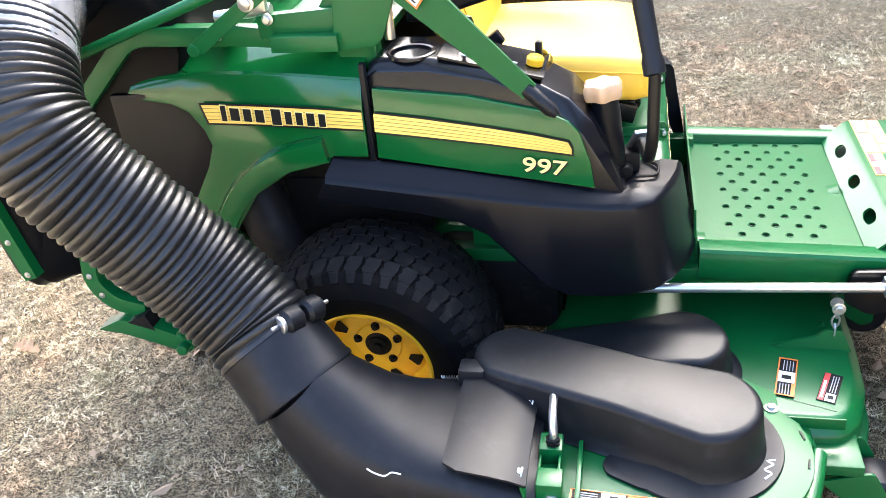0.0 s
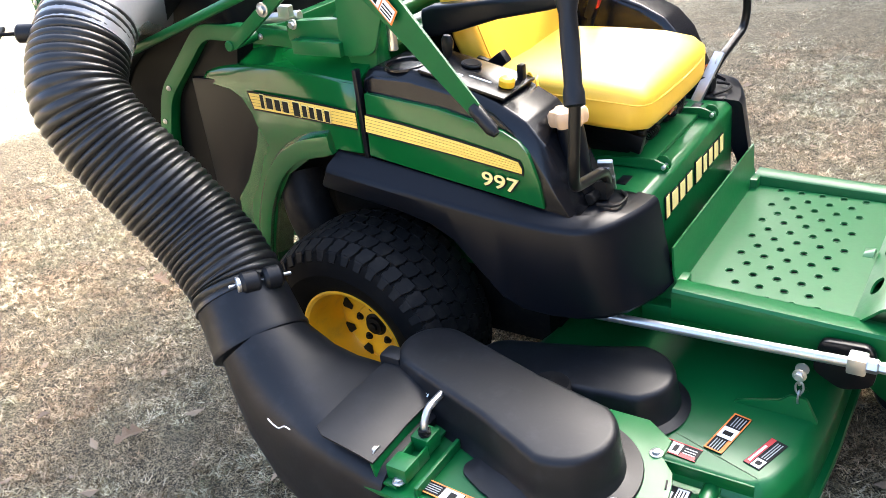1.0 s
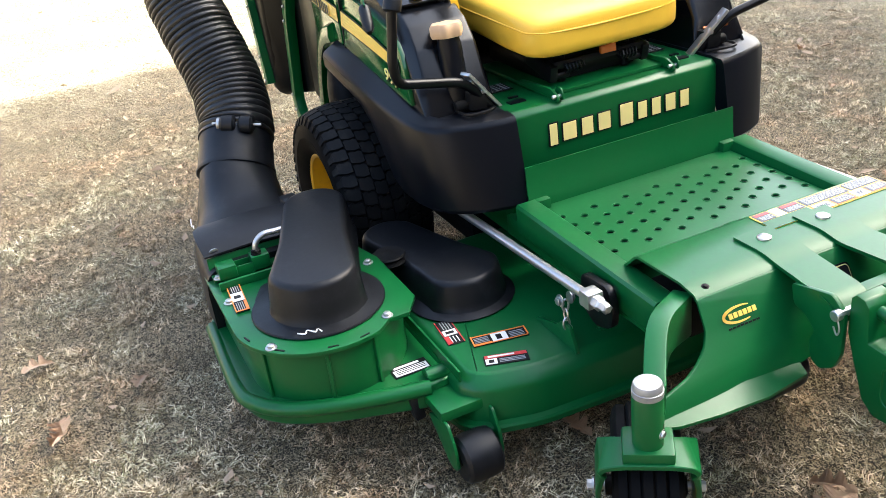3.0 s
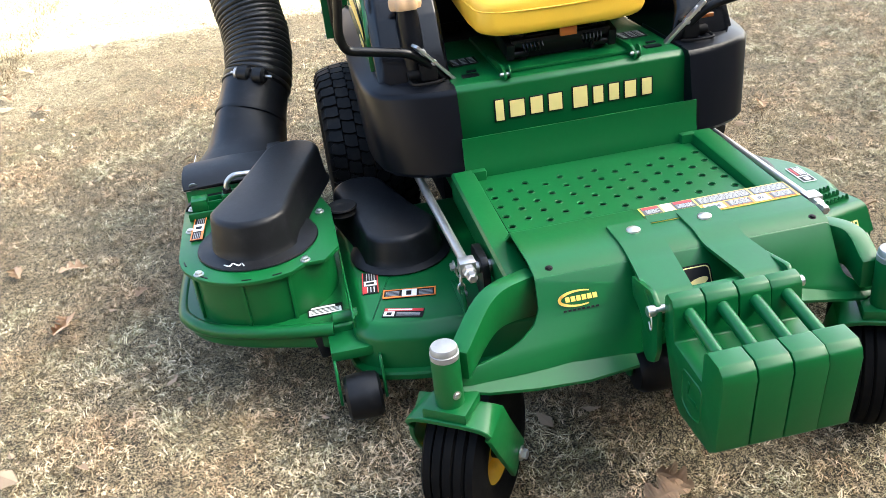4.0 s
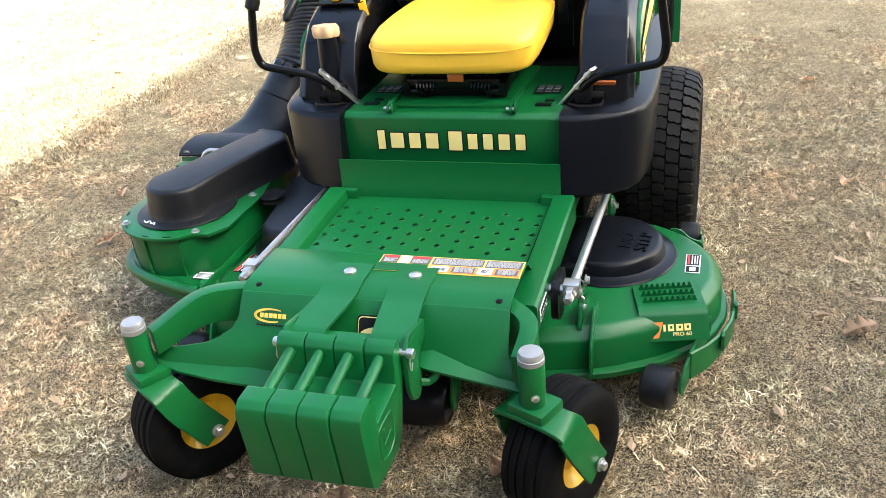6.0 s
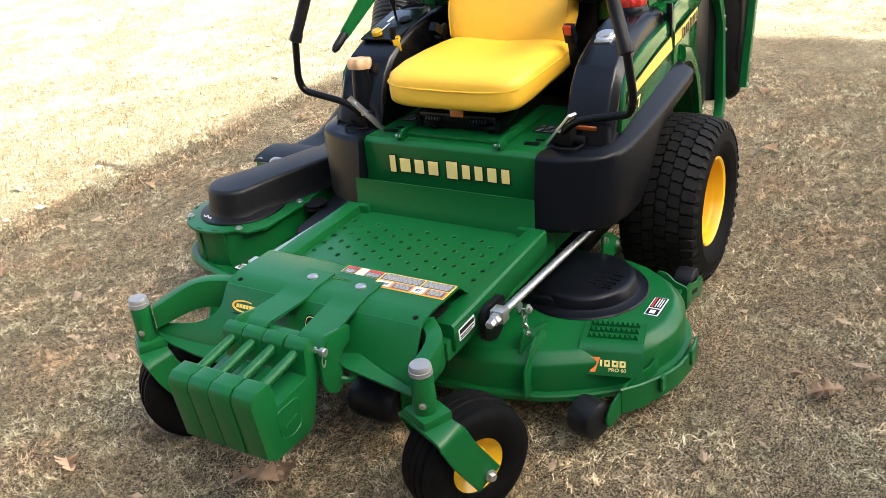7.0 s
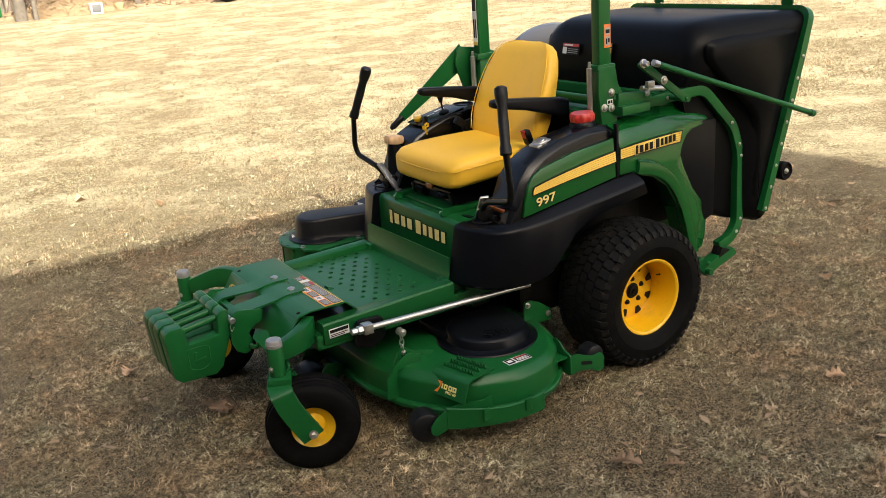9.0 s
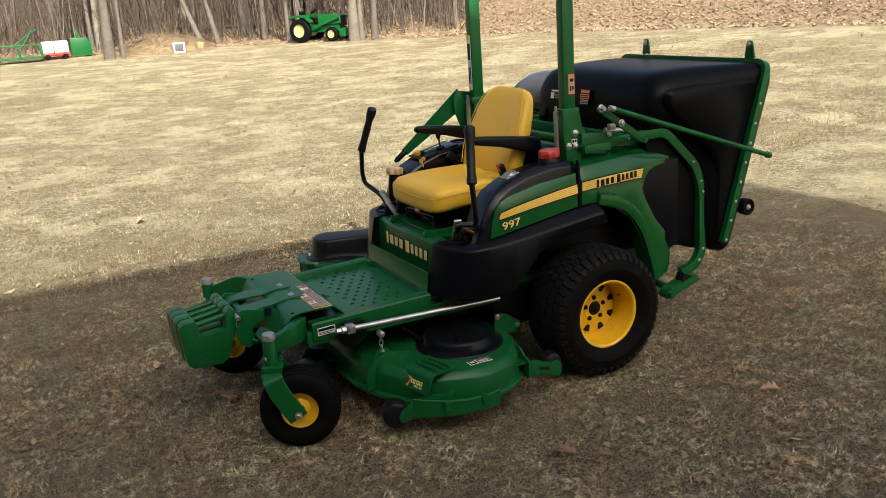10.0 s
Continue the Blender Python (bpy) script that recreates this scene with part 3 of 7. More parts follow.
part("pot", lathe([(0.16, 0), (0.26, 0.30), (0.30, 0.42), (0.32, 0.46), (0.28, 0.47), (0.25, 0.40), (0.001, 0.38)], None, 20), TAN, pot)
pot.scale = (0.58, 0.58, 0.58)
pot.location = (-5.22, -29.76, on_ground(-5.22, -29.76))

sp = thing("lawn_sprayer", "white tank sprayer on a red frame", "sprayer")
part("tank", box((0, 0, 0.72), (1.5, 0.8, 0.72), 0.16, None, 4), WHITE_PAINT, sp, "white plastic tank")
part("frame", join(box((0, 0, 0.26), (1.6, 0.8, 0.14), 0.02), box((0, 0.42, 0.30), (1.4, 0.05, 0.10), 0.01)), RED, sp, "red steel frame")
for x in (-0.5, 0.5):
    part("wheel", cyl((x, -0.46, 0.16), (x, 0.46, 0.16), 0.16, 18), RUBBER, sp)
part("strap", box((0.1, 0, 0.72), (0.05, 0.83, 0.75), 0.01), BLACK_PAINT, sp)
sp.scale = (0.60, 0.60, 0.60)
sp.location = (-0.50, -32.0, on_ground(-0.50, -32.0))
gb = thing("green_implement_box", "green steel implement box", "implement")
part("body", prism([(-0.5, 0.05), (0.5, 0.05), (0.5, 0.95), (-0.3, 0.95), (-0.5, 0.7)], "y", -0.4, 0.4, 0.02), GREEN, gb)
part("post", box((0.1, 0, 1.1), (0.12, 0.12, 0.5), 0.01), GREEN, gb)
gb.scale = (0.72, 0.72, 0.72)
gb.location = (-1.42, -32.4, on_ground(-1.42, -32.4))
tr_ = thing("green_utility_trailer", "small green steel utility trailer", "trailer")
fr_ = bmesh.new()
for z in (0.18, 0.78):
    join(fr_, box((0, 0.5, z), (2.0, 0.06, 0.06), 0.005))
    join(fr_, box((0, -0.5, z), (2.0, 0.06, 0.06), 0.005))
for x in (-0.97, 0, 0.97):
    for y in (-0.5, 0.5):
        join(fr_, box((x, y, 0.48), (0.06, 0.06, 0.62), 0.005))
part("rails", fr_, GREEN, tr_)
part("bed", box((0, 0, 0.22), (2.0, 1.0, 0.05), 0.005), GREEN, tr_)
part("tongue", join(cyl((0.2, 0, 0.8), (-0.9, 0, 1.5), 0.035), cyl((-0.2, 0.3, 0.8), (-0.7, 0, 1.5), 0.03)), GREEN, tr_)
tr_.scale = (0.75, 0.75, 0.75)
tr_.location = (0.72, -31.6, on_ground(0.72, -31.6))

# fallen logs on the leaf floor behind the first trunks
for x, y, a, ln, r in ((-5.4, -34.2, 8, 3.4, 0.10), (-6.9, -34.6, -14, 2.8, 0.08), (-8.2, -33.4, 22, 2.6, 0.07), (-3.9, -34.4, -6, 2.4, 0.07)):
    lg = thing("fallen_log", "dark weathered log lying among fallen leaves", "log", "fallen logs")
    d = Vector((math.cos(radians(a)), math.sin(radians(a)), 0.05))
    c = Vector((x, y, on_ground(x, y) + r * 1.2))
    part("stem", tube([c - d * ln / 2, c - d * ln * 0.2 + Vector((0, 0.05, 0.03)), c + d * ln * 0.2, c + d * ln / 2 + Vector((0, -0.04, 0.05))], [r, r * 0.95, r * 0.8, r * 0.5], 9), BRUSH, lg)
    part("branch_stub", tube([c + d * ln * 0.1, c + d * ln * 0.2 + Vector((0.1, 0.1, 0.5))], [r * 0.4, r * 0.12], 6), BRUSH, lg)

# compact tractor at the wood edge
tc = thing("compact_tractor", "green compact tractor with yellow wheels parked at the wood edge", "tractor")
part("hood", prism(outline_round([(-1.62, 0.80), (-1.62, 1.14), (-1.45, 1.24), (-0.38, 1.30), (-0.38, 0.80)], 0.08), "y", -0.30, 0.30, 0.05, 3), GREEN, tc)
part("grille", box((-1.65, 0, 0.95), (0.06, 0.5, 0.5), 0.03), BLACK_PAINT, tc)
part("chassis", box((-0.5, 0, 0.62), (2.0, 0.42, 0.36), 0.04), GREEN, tc)
part("seat", join(box((0.45, 0, 1.12), (0.45, 0.5, 0.12), 0.04), box((0.68, 0, 1.30), (0.10, 0.46, 0.35), 0.04)), BLACK_PAINT, tc)
part("steering_wheel", lathe([(0.17, 0), (0.19, 0.012), (0.17, 0.024)], axis_to((-0.02, 0, 1.42), (0.5, 0, 0.85)), 20), BLACK_PAINT, tc)
rb_ = bmesh.new()
for y in (-0.52, 0.52):
    join(rb_, box((0.85, y, 1.7), (0.08, 0.08, 1.8), 0.01))
join(rb_, box((0.85, 0, 2.58), (0.08, 1.1, 0.08), 0.01))
part("roll_bar", rb_, BLACK_PAINT, tc)
part("canopy", box((0.3, 0, 2.66), (1.5, 1.2, 0.08), 0.02), BLACK_PAINT, tc)
for y in (-0.62, 0.62):
    part("fender", prism(outline_round([(-0.25, 0.95), (0.1, 1.30), (0.8, 1.30), (1.0, 1.1), (0.8, 1.18), (0.15, 1.18), (-0.18, 0.9)], 0.05), "y", y - 0.15, y + 0.15, 0.02), GREEN, tc)
    for x, r, w in ((0.45, 0.56, 0.32), (-1.25, 0.34, 0.22)):
        wl = new("wheel")
        wl.parent = tc
        wl.matrix_basis = axis_to((x, y * (1.0 if r > 0.5 else 0.85), r), (0, 1, 0))
        part("tyre", lathe([(r * 0.55, -w / 2), (r * 0.9, -w / 2), (r, -w * 0.36), (r, w * 0.36), (r * 0.9, w / 2), (r * 0.55, w / 2)], None, 32, False), RUBBER, wl)
        part("rim", lathe([(0.02, -w * 0.2), (r * 0.5, -w * 0.3), (r * 0.57, -w * 0.45), (r * 0.57, w * 0.45), (r * 0.5, w * 0.3), (0.02, w * 0.2)], None, 28), FADED_YELLOW, wl)
part("loader_arm", join(join(box((-0.9, 0.42, 0.9), (1.6, 0.08, 0.12), 0.01, (0, 18, 0)), box((-0.9, -0.42, 0.9), (1.6, 0.08, 0.12), 0.01, (0, 18, 0))), box((-1.85, 0, 0.4), (0.3, 1.2, 0.4), 0.03)), GREEN, tc)
tc.location = (-9.02, -27.8, on_ground(-9.02, -27.8))
tc.rotation_euler = (0, 0, radians(-52))
tc.scale = (0.74, 0.74, 0.74)

# ---- the riding mower ----
mower = thing("riding_mower", "green zero-turn riding mower with yellow seat on dormant grass", "riding mower")
mower.location = (0, 0, 0)



def name_blocks(m, height, material_list, parent, gap=0.34):
    """A maker's name as nine plain blocks in two groups, each with a dark edge."""
    widths = [0.44, 0.78, 0.66, 0.72, None, 0.78, 0.54, 0.54, 0.62, 0.54]
    x = -(sum((w or 0.28) for w in widths) + gap * 8) / 2
    for i, w in enumerate(widths):
        if w is None:
            x += 0.28
            continue
        h = 1.25 if i in (0, 5) else 1.0
        y0 = -0.1 if i in (0, 5) else 0.0
        cx, cy = (x + w / 2) * height, (y0 + h / 2 - 0.5) * height
        bm = bmesh.new()
        join(bm, box((cx, cy, 0.001), ((w + 0.14) * height, (h + 0.14) * height, 0.002), 0.0006, seg=1), slot=1)
        join(bm, box((cx, cy, 0.0026), (w * height, h * height, 0.0016), 0.0005, seg=1))
        bmesh.ops.transform(bm, matrix=m, verts=bm.verts[:])
        part("name_block", bm, material_list, parent)
        x += w + gap


# chassis and engine bay between the wheels
bm = box((-0.05, 0, 0.42), (1.3, 0.50, 0.16), 0.01)
join(bm, box((0.62, 0.32, 0.47), (0.36, 0.05, 0.10), 0.006))
join(bm, box((0.62, -0.32, 0.47), (0.36, 0.05, 0.10), 0.006))
part("chassis", bm, GREEN, mower)
bm = box((-0.30, 0, 0.72), (0.52, 0.70, 0.46), 0.03)
join(bm, box((-0.10, 0, 0.62), (0.40, 0.72, 0.16), 0.02))
part("engine", bm, DARK_STEEL, mower, "dark engine block under the hood")
bm = tube(smooth_path([(-0.34, -0.44, 0.70), (-0.30, -0.47, 0.60), (-0.26, -0.47, 0.50)]), 0.07, 20)
part("muffler", bm, DARK_STEEL, mower)
part("axle", cyl((-0.028, -0.5, 0.322), (-0.028, 0.5, 0.322), 0.045), DARK_STEEL, mower)
bm = box((0.05, 0, 0.33), (0.28, 0.72, 0.18), 0.02)
part("transaxle", bm, DARK_STEEL, mower)
# blocks, rails and a sheet added to keep light out under the mower
for s in (-1, 1):
    bm = box((0.26, s * 0.27, 0.36), (0.34, 0.20, 0.24), 0.03)
    join(bm, cyl((0.12, s * 0.38, 0.325), (0.12, s * 0.45, 0.325), 0.07))
    part("drive_pump", bm, DARK_STEEL, mower, "dark block added to keep light out under the mower")
    part("frame_rail", box((0.34, s * 0.345, 0.44), (0.74, 0.045, 0.11), 0.006), GREEN, mower)
part("belly_pan", box((0.22, 0, 0.27), (0.44, 0.66, 0.03), 0.008), DARK_STEEL, mower)

# rear hood: a green cowl over the engine
bm = prism([(0.00, 1.10), (-0.40, 1.10), (-0.52, 1.06), (-0.56, 1.0), (0.00, 1.0)], "y", -0.42, 0.42, 0.02)
part("hood", bm, GREEN_PANEL, mower)

COWL = [(0.010, 1.030), (-0.12, 1.037), (-0.25, 1.041), (-0.40, 1.036), (-0.52, 1.022), (-0.600, 1.004), (-0.612, 0.985), (-0.60, 0.972), (-0.49, 0.964), (-0.445, 0.945), (-0.412, 0.900), (-0.400, 0.860),
        (-0.425, 0.800), (-0.50, 0.680), (-0.585, 0.590), (-0.615, 0.540), (-0.605, 0.42), (-0.585, 0.375), (-0.48, 0.345), (-0.445, 0.47), (-0.385, 0.62), (-0.30, 0.735), (-0.20, 0.800), (-0.12, 0.822),
        (-0.075, 0.850), (0.010, 0.850)]
INSERT = [(0.034, 1.012), (0.034, 0.848), (0.531, 0.774), (0.520, 0.84), (0.496, 0.908), (0.470, 0.935), (0.430, 0.955), (0.25, 0.992)]
CONSOLE = [(0.022, 0.74), (0.022, 1.058), (0.05, 1.070), (0.16, 1.068), (0.30, 1.045), (0.40, 1.010), (0.475, 0.972), (0.525, 0.918), (0.565, 0.83), (0.605, 0.735)]
# fender stations: plan point, its outward normal, heights of the band's inner edge, the crease and the lower edge
FENDER = [(-0.092, 0.598, 0, 1, 0.846, 0.808, 0.746), (0.03, 0.603, 0, 1, 0.838, 0.796, 0.730), (0.12, 0.605, 0, 1, 0.828, 0.786, 0.720), (0.22, 0.606, 0, 1, 0.814, 0.775, 0.698), (0.285, 0.606, 0, 1, 0.804, 0.767, 0.664),
          (0.35, 0.606, 0, 1, 0.795, 0.760, 0.596), (0.415, 0.605, 0, 1, 0.785, 0.753, 0.526), (0.47, 0.603, 0.02, 1, 0.777, 0.748, 0.502), (0.55, 0.598, 0.10, 0.99, 0.766, 0.741, 0.497), (0.62, 0.584, 0.28, 0.96, 0.758, 0.737, 0.496),
          (0.68, 0.556, 0.52, 0.85, 0.753, 0.735, 0.497), (0.725, 0.510, 0.78, 0.62, 0.750, 0.734, 0.499), (0.756, 0.450, 0.92, 0.38, 0.749, 0.734, 0.500), (0.775, 0.395, 0.98, 0.18, 0.748, 0.735, 0.501), (0.782, 0.346, 1.0, 0.05, 0.748, 0.736, 0.502)]


def side_curve(x):
    """How far out the body sides stand: they draw in towards the back."""
    return 0.556 - 0.10 * max(0.0, -x - 0.02) ** 1.2 * 1.35 - 0.03 * max(0.0, x - 0.4)


def body_side(s):
    side = "right" if s < 0 else "left"
    # green rear cowl
    bm = prism(COWL, "y", -0.018, 0.0, 0)
    bmesh.ops.subdivide_edges(bm, edges=[e for e in bm.edges if e.calc_length() > 0.05], cuts=2)
    bmesh.ops.triangulate(bm, faces=[f for f in bm.faces if len(f.verts) > 4])
    soften(bm, 0.006, 2, 1.2)
    for v in bm.verts:
        v.co.y = s * (side_curve(v.co.x) + v.co.y - 0.020 * max(0, v.co.z - 0.98) / 0.05)
    cowl = part("side_cowl", bm, GREEN_PANEL, mower)
    # its rounded shoulder up to the hood
    loops = []
    for x, z in ((0.010, 1.030), (-0.06, 1.034), (-0.12, 1.037), (-0.25, 1.041), (-0.33, 1.040), (-0.40, 1.036), (-0.46, 1.030), (-0.52, 1.022), (-0.57, 1.012), (-0.603, 1.000)):
        y = side_curve(x) - 0.020 * (z - 0.98) / 0.05
        fall = max(0.0, -x - 0.42) * 0.16
        loops.append([(x, s * (y - 0.016), z - 0.02), (x, s * (y + 0.001), z - 0.003), (x, s * (y - 0.004), z + 0.004), (x, s * (y - 0.050), z + 0.024 - fall * 0.3), (x, s * (y - 0.066), z + 0.036 - fall * 0.5), (x, s * (y - 0.10), z + 0.050 - fall * 0.7), (x, s * 0.28, z + 0.058 - fall), (x, s * 0.28, z - 0.02)])
    part("cowl_shoulder", rings(loops), GREEN_PANEL, mower, "", 30)
    # raised lip round the wheel arch
    arch = [(-0.480, 0.350), (-0.445, 0.47), (-0.385, 0.62), (-0.30, 0.735), (-0.20, 0.800), (-0.085, 0.832)]
    lip = smooth_path([(x, s * (side_curve(x) + 0.004), z + 0.008) for x, z in arch], 5)
    loops = []
    for i, p in enumerate(lip):
        a, b = lip[max(i - 1, 0)], lip[min(i + 1, len(lip) - 1)]
        t = (b - a).normalized()
        o = Vector((0, s, 0))
        u = t.cross(o).normalized() * s
        u = u if u.z > 0 or u.x < 0 else -u
        loops.append([p - o * 0.10, p - o * 0.02, p + o * 0.012, p + o * 0.016 + u * 0.02, p + o * 0.010 + u * 0.05, p - o * 0.012 + u * 0.062, p - o * 0.10 + u * 0.05])
    part("wheel_arch", rings(loops), GREEN_PANEL, mower)
    # dark screen behind the cowl
    bm = prism([(-0.38, 0.99), (-0.66, 0.985), (-0.66, 0.52), (-0.60, 0.50), (-0.40, 0.80)], "y", s * 0.30, s * 0.490, 0.01)
    part("air_screen", bm, BLACK, mower, "black engine air screen")
    # console
    inner = 0.375 if s > 0 else 0.335
    loops = []
    for y, drop in ((inner, 0.014), (inner + 0.012, 0.0), (0.522, 0.0), (0.547, 0.022)):
        loop = []
        for k, (x, z) in enumerate(CONSOLE):
            top = 0 < k < len(CONSOLE) - 1
            yy = min(y, 0.345) if not top and y < 0.40 else y
            zz = z - drop if top and z > 0.9 else z
            xx = x - drop if top and z < 0.98 and x > 0.4 else x
            loop.append((xx, s * (yy - 0.020 * max(0, z - 0.95) / 0.1 * (y > 0.5)), zz))
        loops.append(loop)
    bm = soften(rings(loops), 0.006, 2, 0.30)
    console = part("console", bm, CONSOLE_BLACK, mower, "black plastic side console")
    # green insert
    bm = prism(INSERT, "y", 0.541, 0.5575, 0.003)
    for v in bm.verts:
        v.co.y = s * (v.co.y - 0.012 * max(0, (v.co.z - 0.9)) / 0.1)
    part("side_panel", bm, GREEN_PANEL, mower)
    bm = box((0.019, s * 0.543, 0.955), (0.013, 0.02, 0.235), 0.003)
    part("panel_seam", bm, BLACK, mower)
    # fender: a sloping band along the top, a crease, and a tall outer face that turns in at the front
    loops = []
    for x, y, nx, ny, zi, zc, zl in FENDER:
        y, ny = s * y, s * ny
        back = 0.012 if x < -0.05 else 0.0
        q_ = x - nx * 0.050 * min(1.0, nx * 1.4)
        loops.append([(q_ - nx * 0.054 + back, y - ny * 0.054, zi), (q_ - nx * 0.012, y - ny * 0.012, zc + 0.009), (q_ - nx * 0.004, y - ny * 0.004, zc + 0.002), (q_, y, zc - 0.008),
                      (x - nx * 0.010 - back * 2.4, y - ny * 0.010, zl + 0.012), (x - nx * 0.018 - back * 2.6, y - ny * 0.018, zl), (x - nx * 0.040 - back * 2.4, y - ny * 0.040, zl + 0.006), (q_ - nx * 0.075 + back, y - ny * 0.075, zi - 0.030)])
    bm = rings(loops)
    join(bm, prism(outline_round([(0.36, s * 0.345), (0.36, s * 0.565), (0.58, s * 0.555), (0.65, s * 0.490), (0.682, s * 0.42), (0.686, s * 0.345)], 0.03), "z", 0.700, 0.748, 0.006))
    part("fender", bm, BLACK, mower, "black plastic front fender", 32)
    # stripe decals
    def on_side(x, z):
        return (x, s * (0.5595 - 0.012 * max(0, (z - 0.9)) / 0.1), z)
    bm = bmesh.new()
    rows = [(0.034, 0.957, 0.914), (0.15, 0.943, 0.902), (0.30, 0.921, 0.884), (0.40, 0.904, 0.870), (0.472, 0.888, 0.860), (0.480, 0.872, 0.8585)]
    for k in range(5):
        lo, hi = k / 5 + 0.012, (k + 1) / 5 - 0.016
        loops = []
        for x, zt, zb in rows:
            a, b = on_side(x, zb + (zt - zb) * lo), on_side(x, zb + (zt - zb) * hi)
            loops.append([a, b, (b[0], b[1] + s * 0.0015, b[2]), (a[0], a[1] + s * 0.0015, a[2])])
        join(bm, rings(loops))
    loops = []
    for x, zt, zb in rows:
        a, b = on_side(x + 0.004, zb - 0.005), on_side(x + 0.004, zt + 0.004)
        loops.append([(a[0], a[1] - s * 0.001, a[2]), (b[0], b[1] - s * 0.001, b[2]), (b[0], b[1] + s * 0.0007, b[2]), (a[0], a[1] + s * 0.0007, a[2])])
    join(bm, rings(loops), slot=1)
    part("stripe", bm, [YELLOW_INK, BLACK_INK], mower, "yellow pinstriped side decal with black edge")
    bm = bmesh.new()
    back = -0.404
    xs = [(0.008, 0.962, 0.920), (-0.10, 0.968, 0.924), (-0.22, 0.970, 0.925), (back + 0.026, 0.969, 0.922), (back, 0.968, 0.921)]
    for k in range(5):
        lo, hi = k / 5 + 0.012, (k + 1) / 5 - 0.016
        loops = []
        for x, zt, zb in xs:
            sh = 0.012 if x < -0.3 else 0.0
            a = (x + sh * (1 - lo), s * (side_curve(x) + 0.0025), zb + (zt - zb) * lo)
            b = (x + sh * (1 - hi), s * (side_curve(x) + 0.0025), zb + (zt - zb) * hi)
            loops.append([a, b, (b[0], b[1] + s * 0.0012, b[2]), (a[0], a[1] + s * 0.0012, a[2])])
        join(bm, rings(loops))
    loops = []
    for x, zt, zb in xs:
        e = -0.006 if x == back else 0.0
        sh = 0.012 if x < -0.3 else 0.0
        a, b = (x + e + sh, s * (side_curve(x) + 0.0005), zb - 0.005), (x + e, s * (side_curve(x) + 0.0005), zt + 0.004)
        loops.append([a, b, (b[0], b[1] + s * 0.0022, b[2]), (a[0], a[1] + s * 0.0022, a[2])])
    join(bm, rings(loops), slot=1)
    part("stripe", bm, [YELLOW_INK, BLACK_INK], mower, "yellow pinstriped side decal with black edge")
    cx = -0.215
    name_blocks(facing((cx, s * (side_curve(cx) + 0.0040), 0.946), (1, s * 0.11, -0.03) if s < 0 else (-1, -0.11, 0.03), (0, 0, 1)), 0.0315, [BLACK_INK, CREAM_INK], cowl)
    m = facing((0.418, s * 0.5605, 0.828), (1, 0, -0.12) if s < 0 else (-1, 0, 0.12), (0, 0, 1))
    bm = writing("997", 0.050, m @ Matrix.Diagonal((1.34, 1, 1, 1)) @ Matrix.Translation((0, 0, 0.001)))
    behind = writing("997", 0.050, m @ Matrix.Translation((0.003, -0.003, -0.0003)) @ Matrix.Diagonal((1.34, 1, 1, 1)))
    join(bm, behind, slot=1)
    part("model_number", bm, [CREAM_INK, BLACK_INK], mower, "model number in cream with black shadow")
    return console


console_right = body_side(-1)
console_left = body_side(1)

# dark stand-in for the chassis, added to stop light passing under the seat
bm = box((0.44, 0, 0.395), (0.52, 0.44, 0.13), 0.012)
for s in (-1, 1):
    join(bm, cyl((0.36, s * 0.20, 0.36), (0.36, s * 0.30, 0.36), 0.055, 20))
    join(bm, box((0.58, s * 0.25, 0.375), (0.10, 0.08, 0.09), 0.010))
part("chassis", bm, DARK_STEEL, mower, "dark block standing in for the chassis, added to shut out light under the seat")
# dash front, kick plate and seat deck
bm = prism([(0.20, 0.46), (0.20, 0.735), (0.685, 0.742), (0.703, 0.728), (0.708, 0.50), (0.70, 0.46)], "y", -0.345, 0.345, 0.006)
dash_panel = part("dash_panel", bm, GREEN, mower, "green sheet-metal front panel under the seat")
name_blocks(facing((0.7075, 0.002, 0.656), (0, 1, 0), (-0.03, 0, 1)) @ Matrix.Diagonal((1.12, 1, 1, 1)), 0.049, [CREAM_INK, BLACK_INK], dash_panel)
bm = plate([(0.768, 0, 0.612), (0.772, 0, 0.535), (0.7755, 0, 0.529), (0.779, 0, 0.484)], (0, 1, 0), 0.704, 0.005)
kick = part("kick_plate", bm, GREEN, mower)
bolts_on(kick, [((0.7805, y, 0.506), (1, 0, 0.1)) for y in (-0.334, 0.334)], DARK_STEEL, 0.007, 0.006)
bm = box((0.45, 0, 0.748), (0.40, 0.40, 0.012), 0.004)
part("seat_deck", bm, GREEN, mower)
for y in (-0.195, 0.195):
    bm = prism(outline_round([(0.50, 0.745), (0.50, 0.762), (0.66, 0.772), (0.700, 0.757), (0.700, 0.738), (0.66, 0.742)], 0.01), "y", y - 0.0045, y + 0.0045, 0.002)
    hinge = part("hinge", bm, GREEN, mower)
    part("hinge_pin", cyl((0.690, y - 0.015, 0.754), (0.690, y + 0.015, 0.754), 0.006), STEEL, hinge)
    part("hinge_ear", prism(outline_round([(0.655, 0.742), (0.700, 0.742), (0.704, 0.760), (0.690, 0.778), (0.668, 0.776)], 0.008), "y", y + 0.012, y + 0.016, 0.001), GREEN, hinge)
# black blocks on the uncut sheet stand in for dark slots
for y in (-0.28, 0.28):
    part("deck_slot", box((0.615, y, 0.7425), (0.026, 0.05, 0.006), 0.002), BLACK, mower)
    part("deck_slot", box((0.575, y + 0.012, 0.7425), (0.012, 0.03, 0.006), 0.002), BLACK, mower)
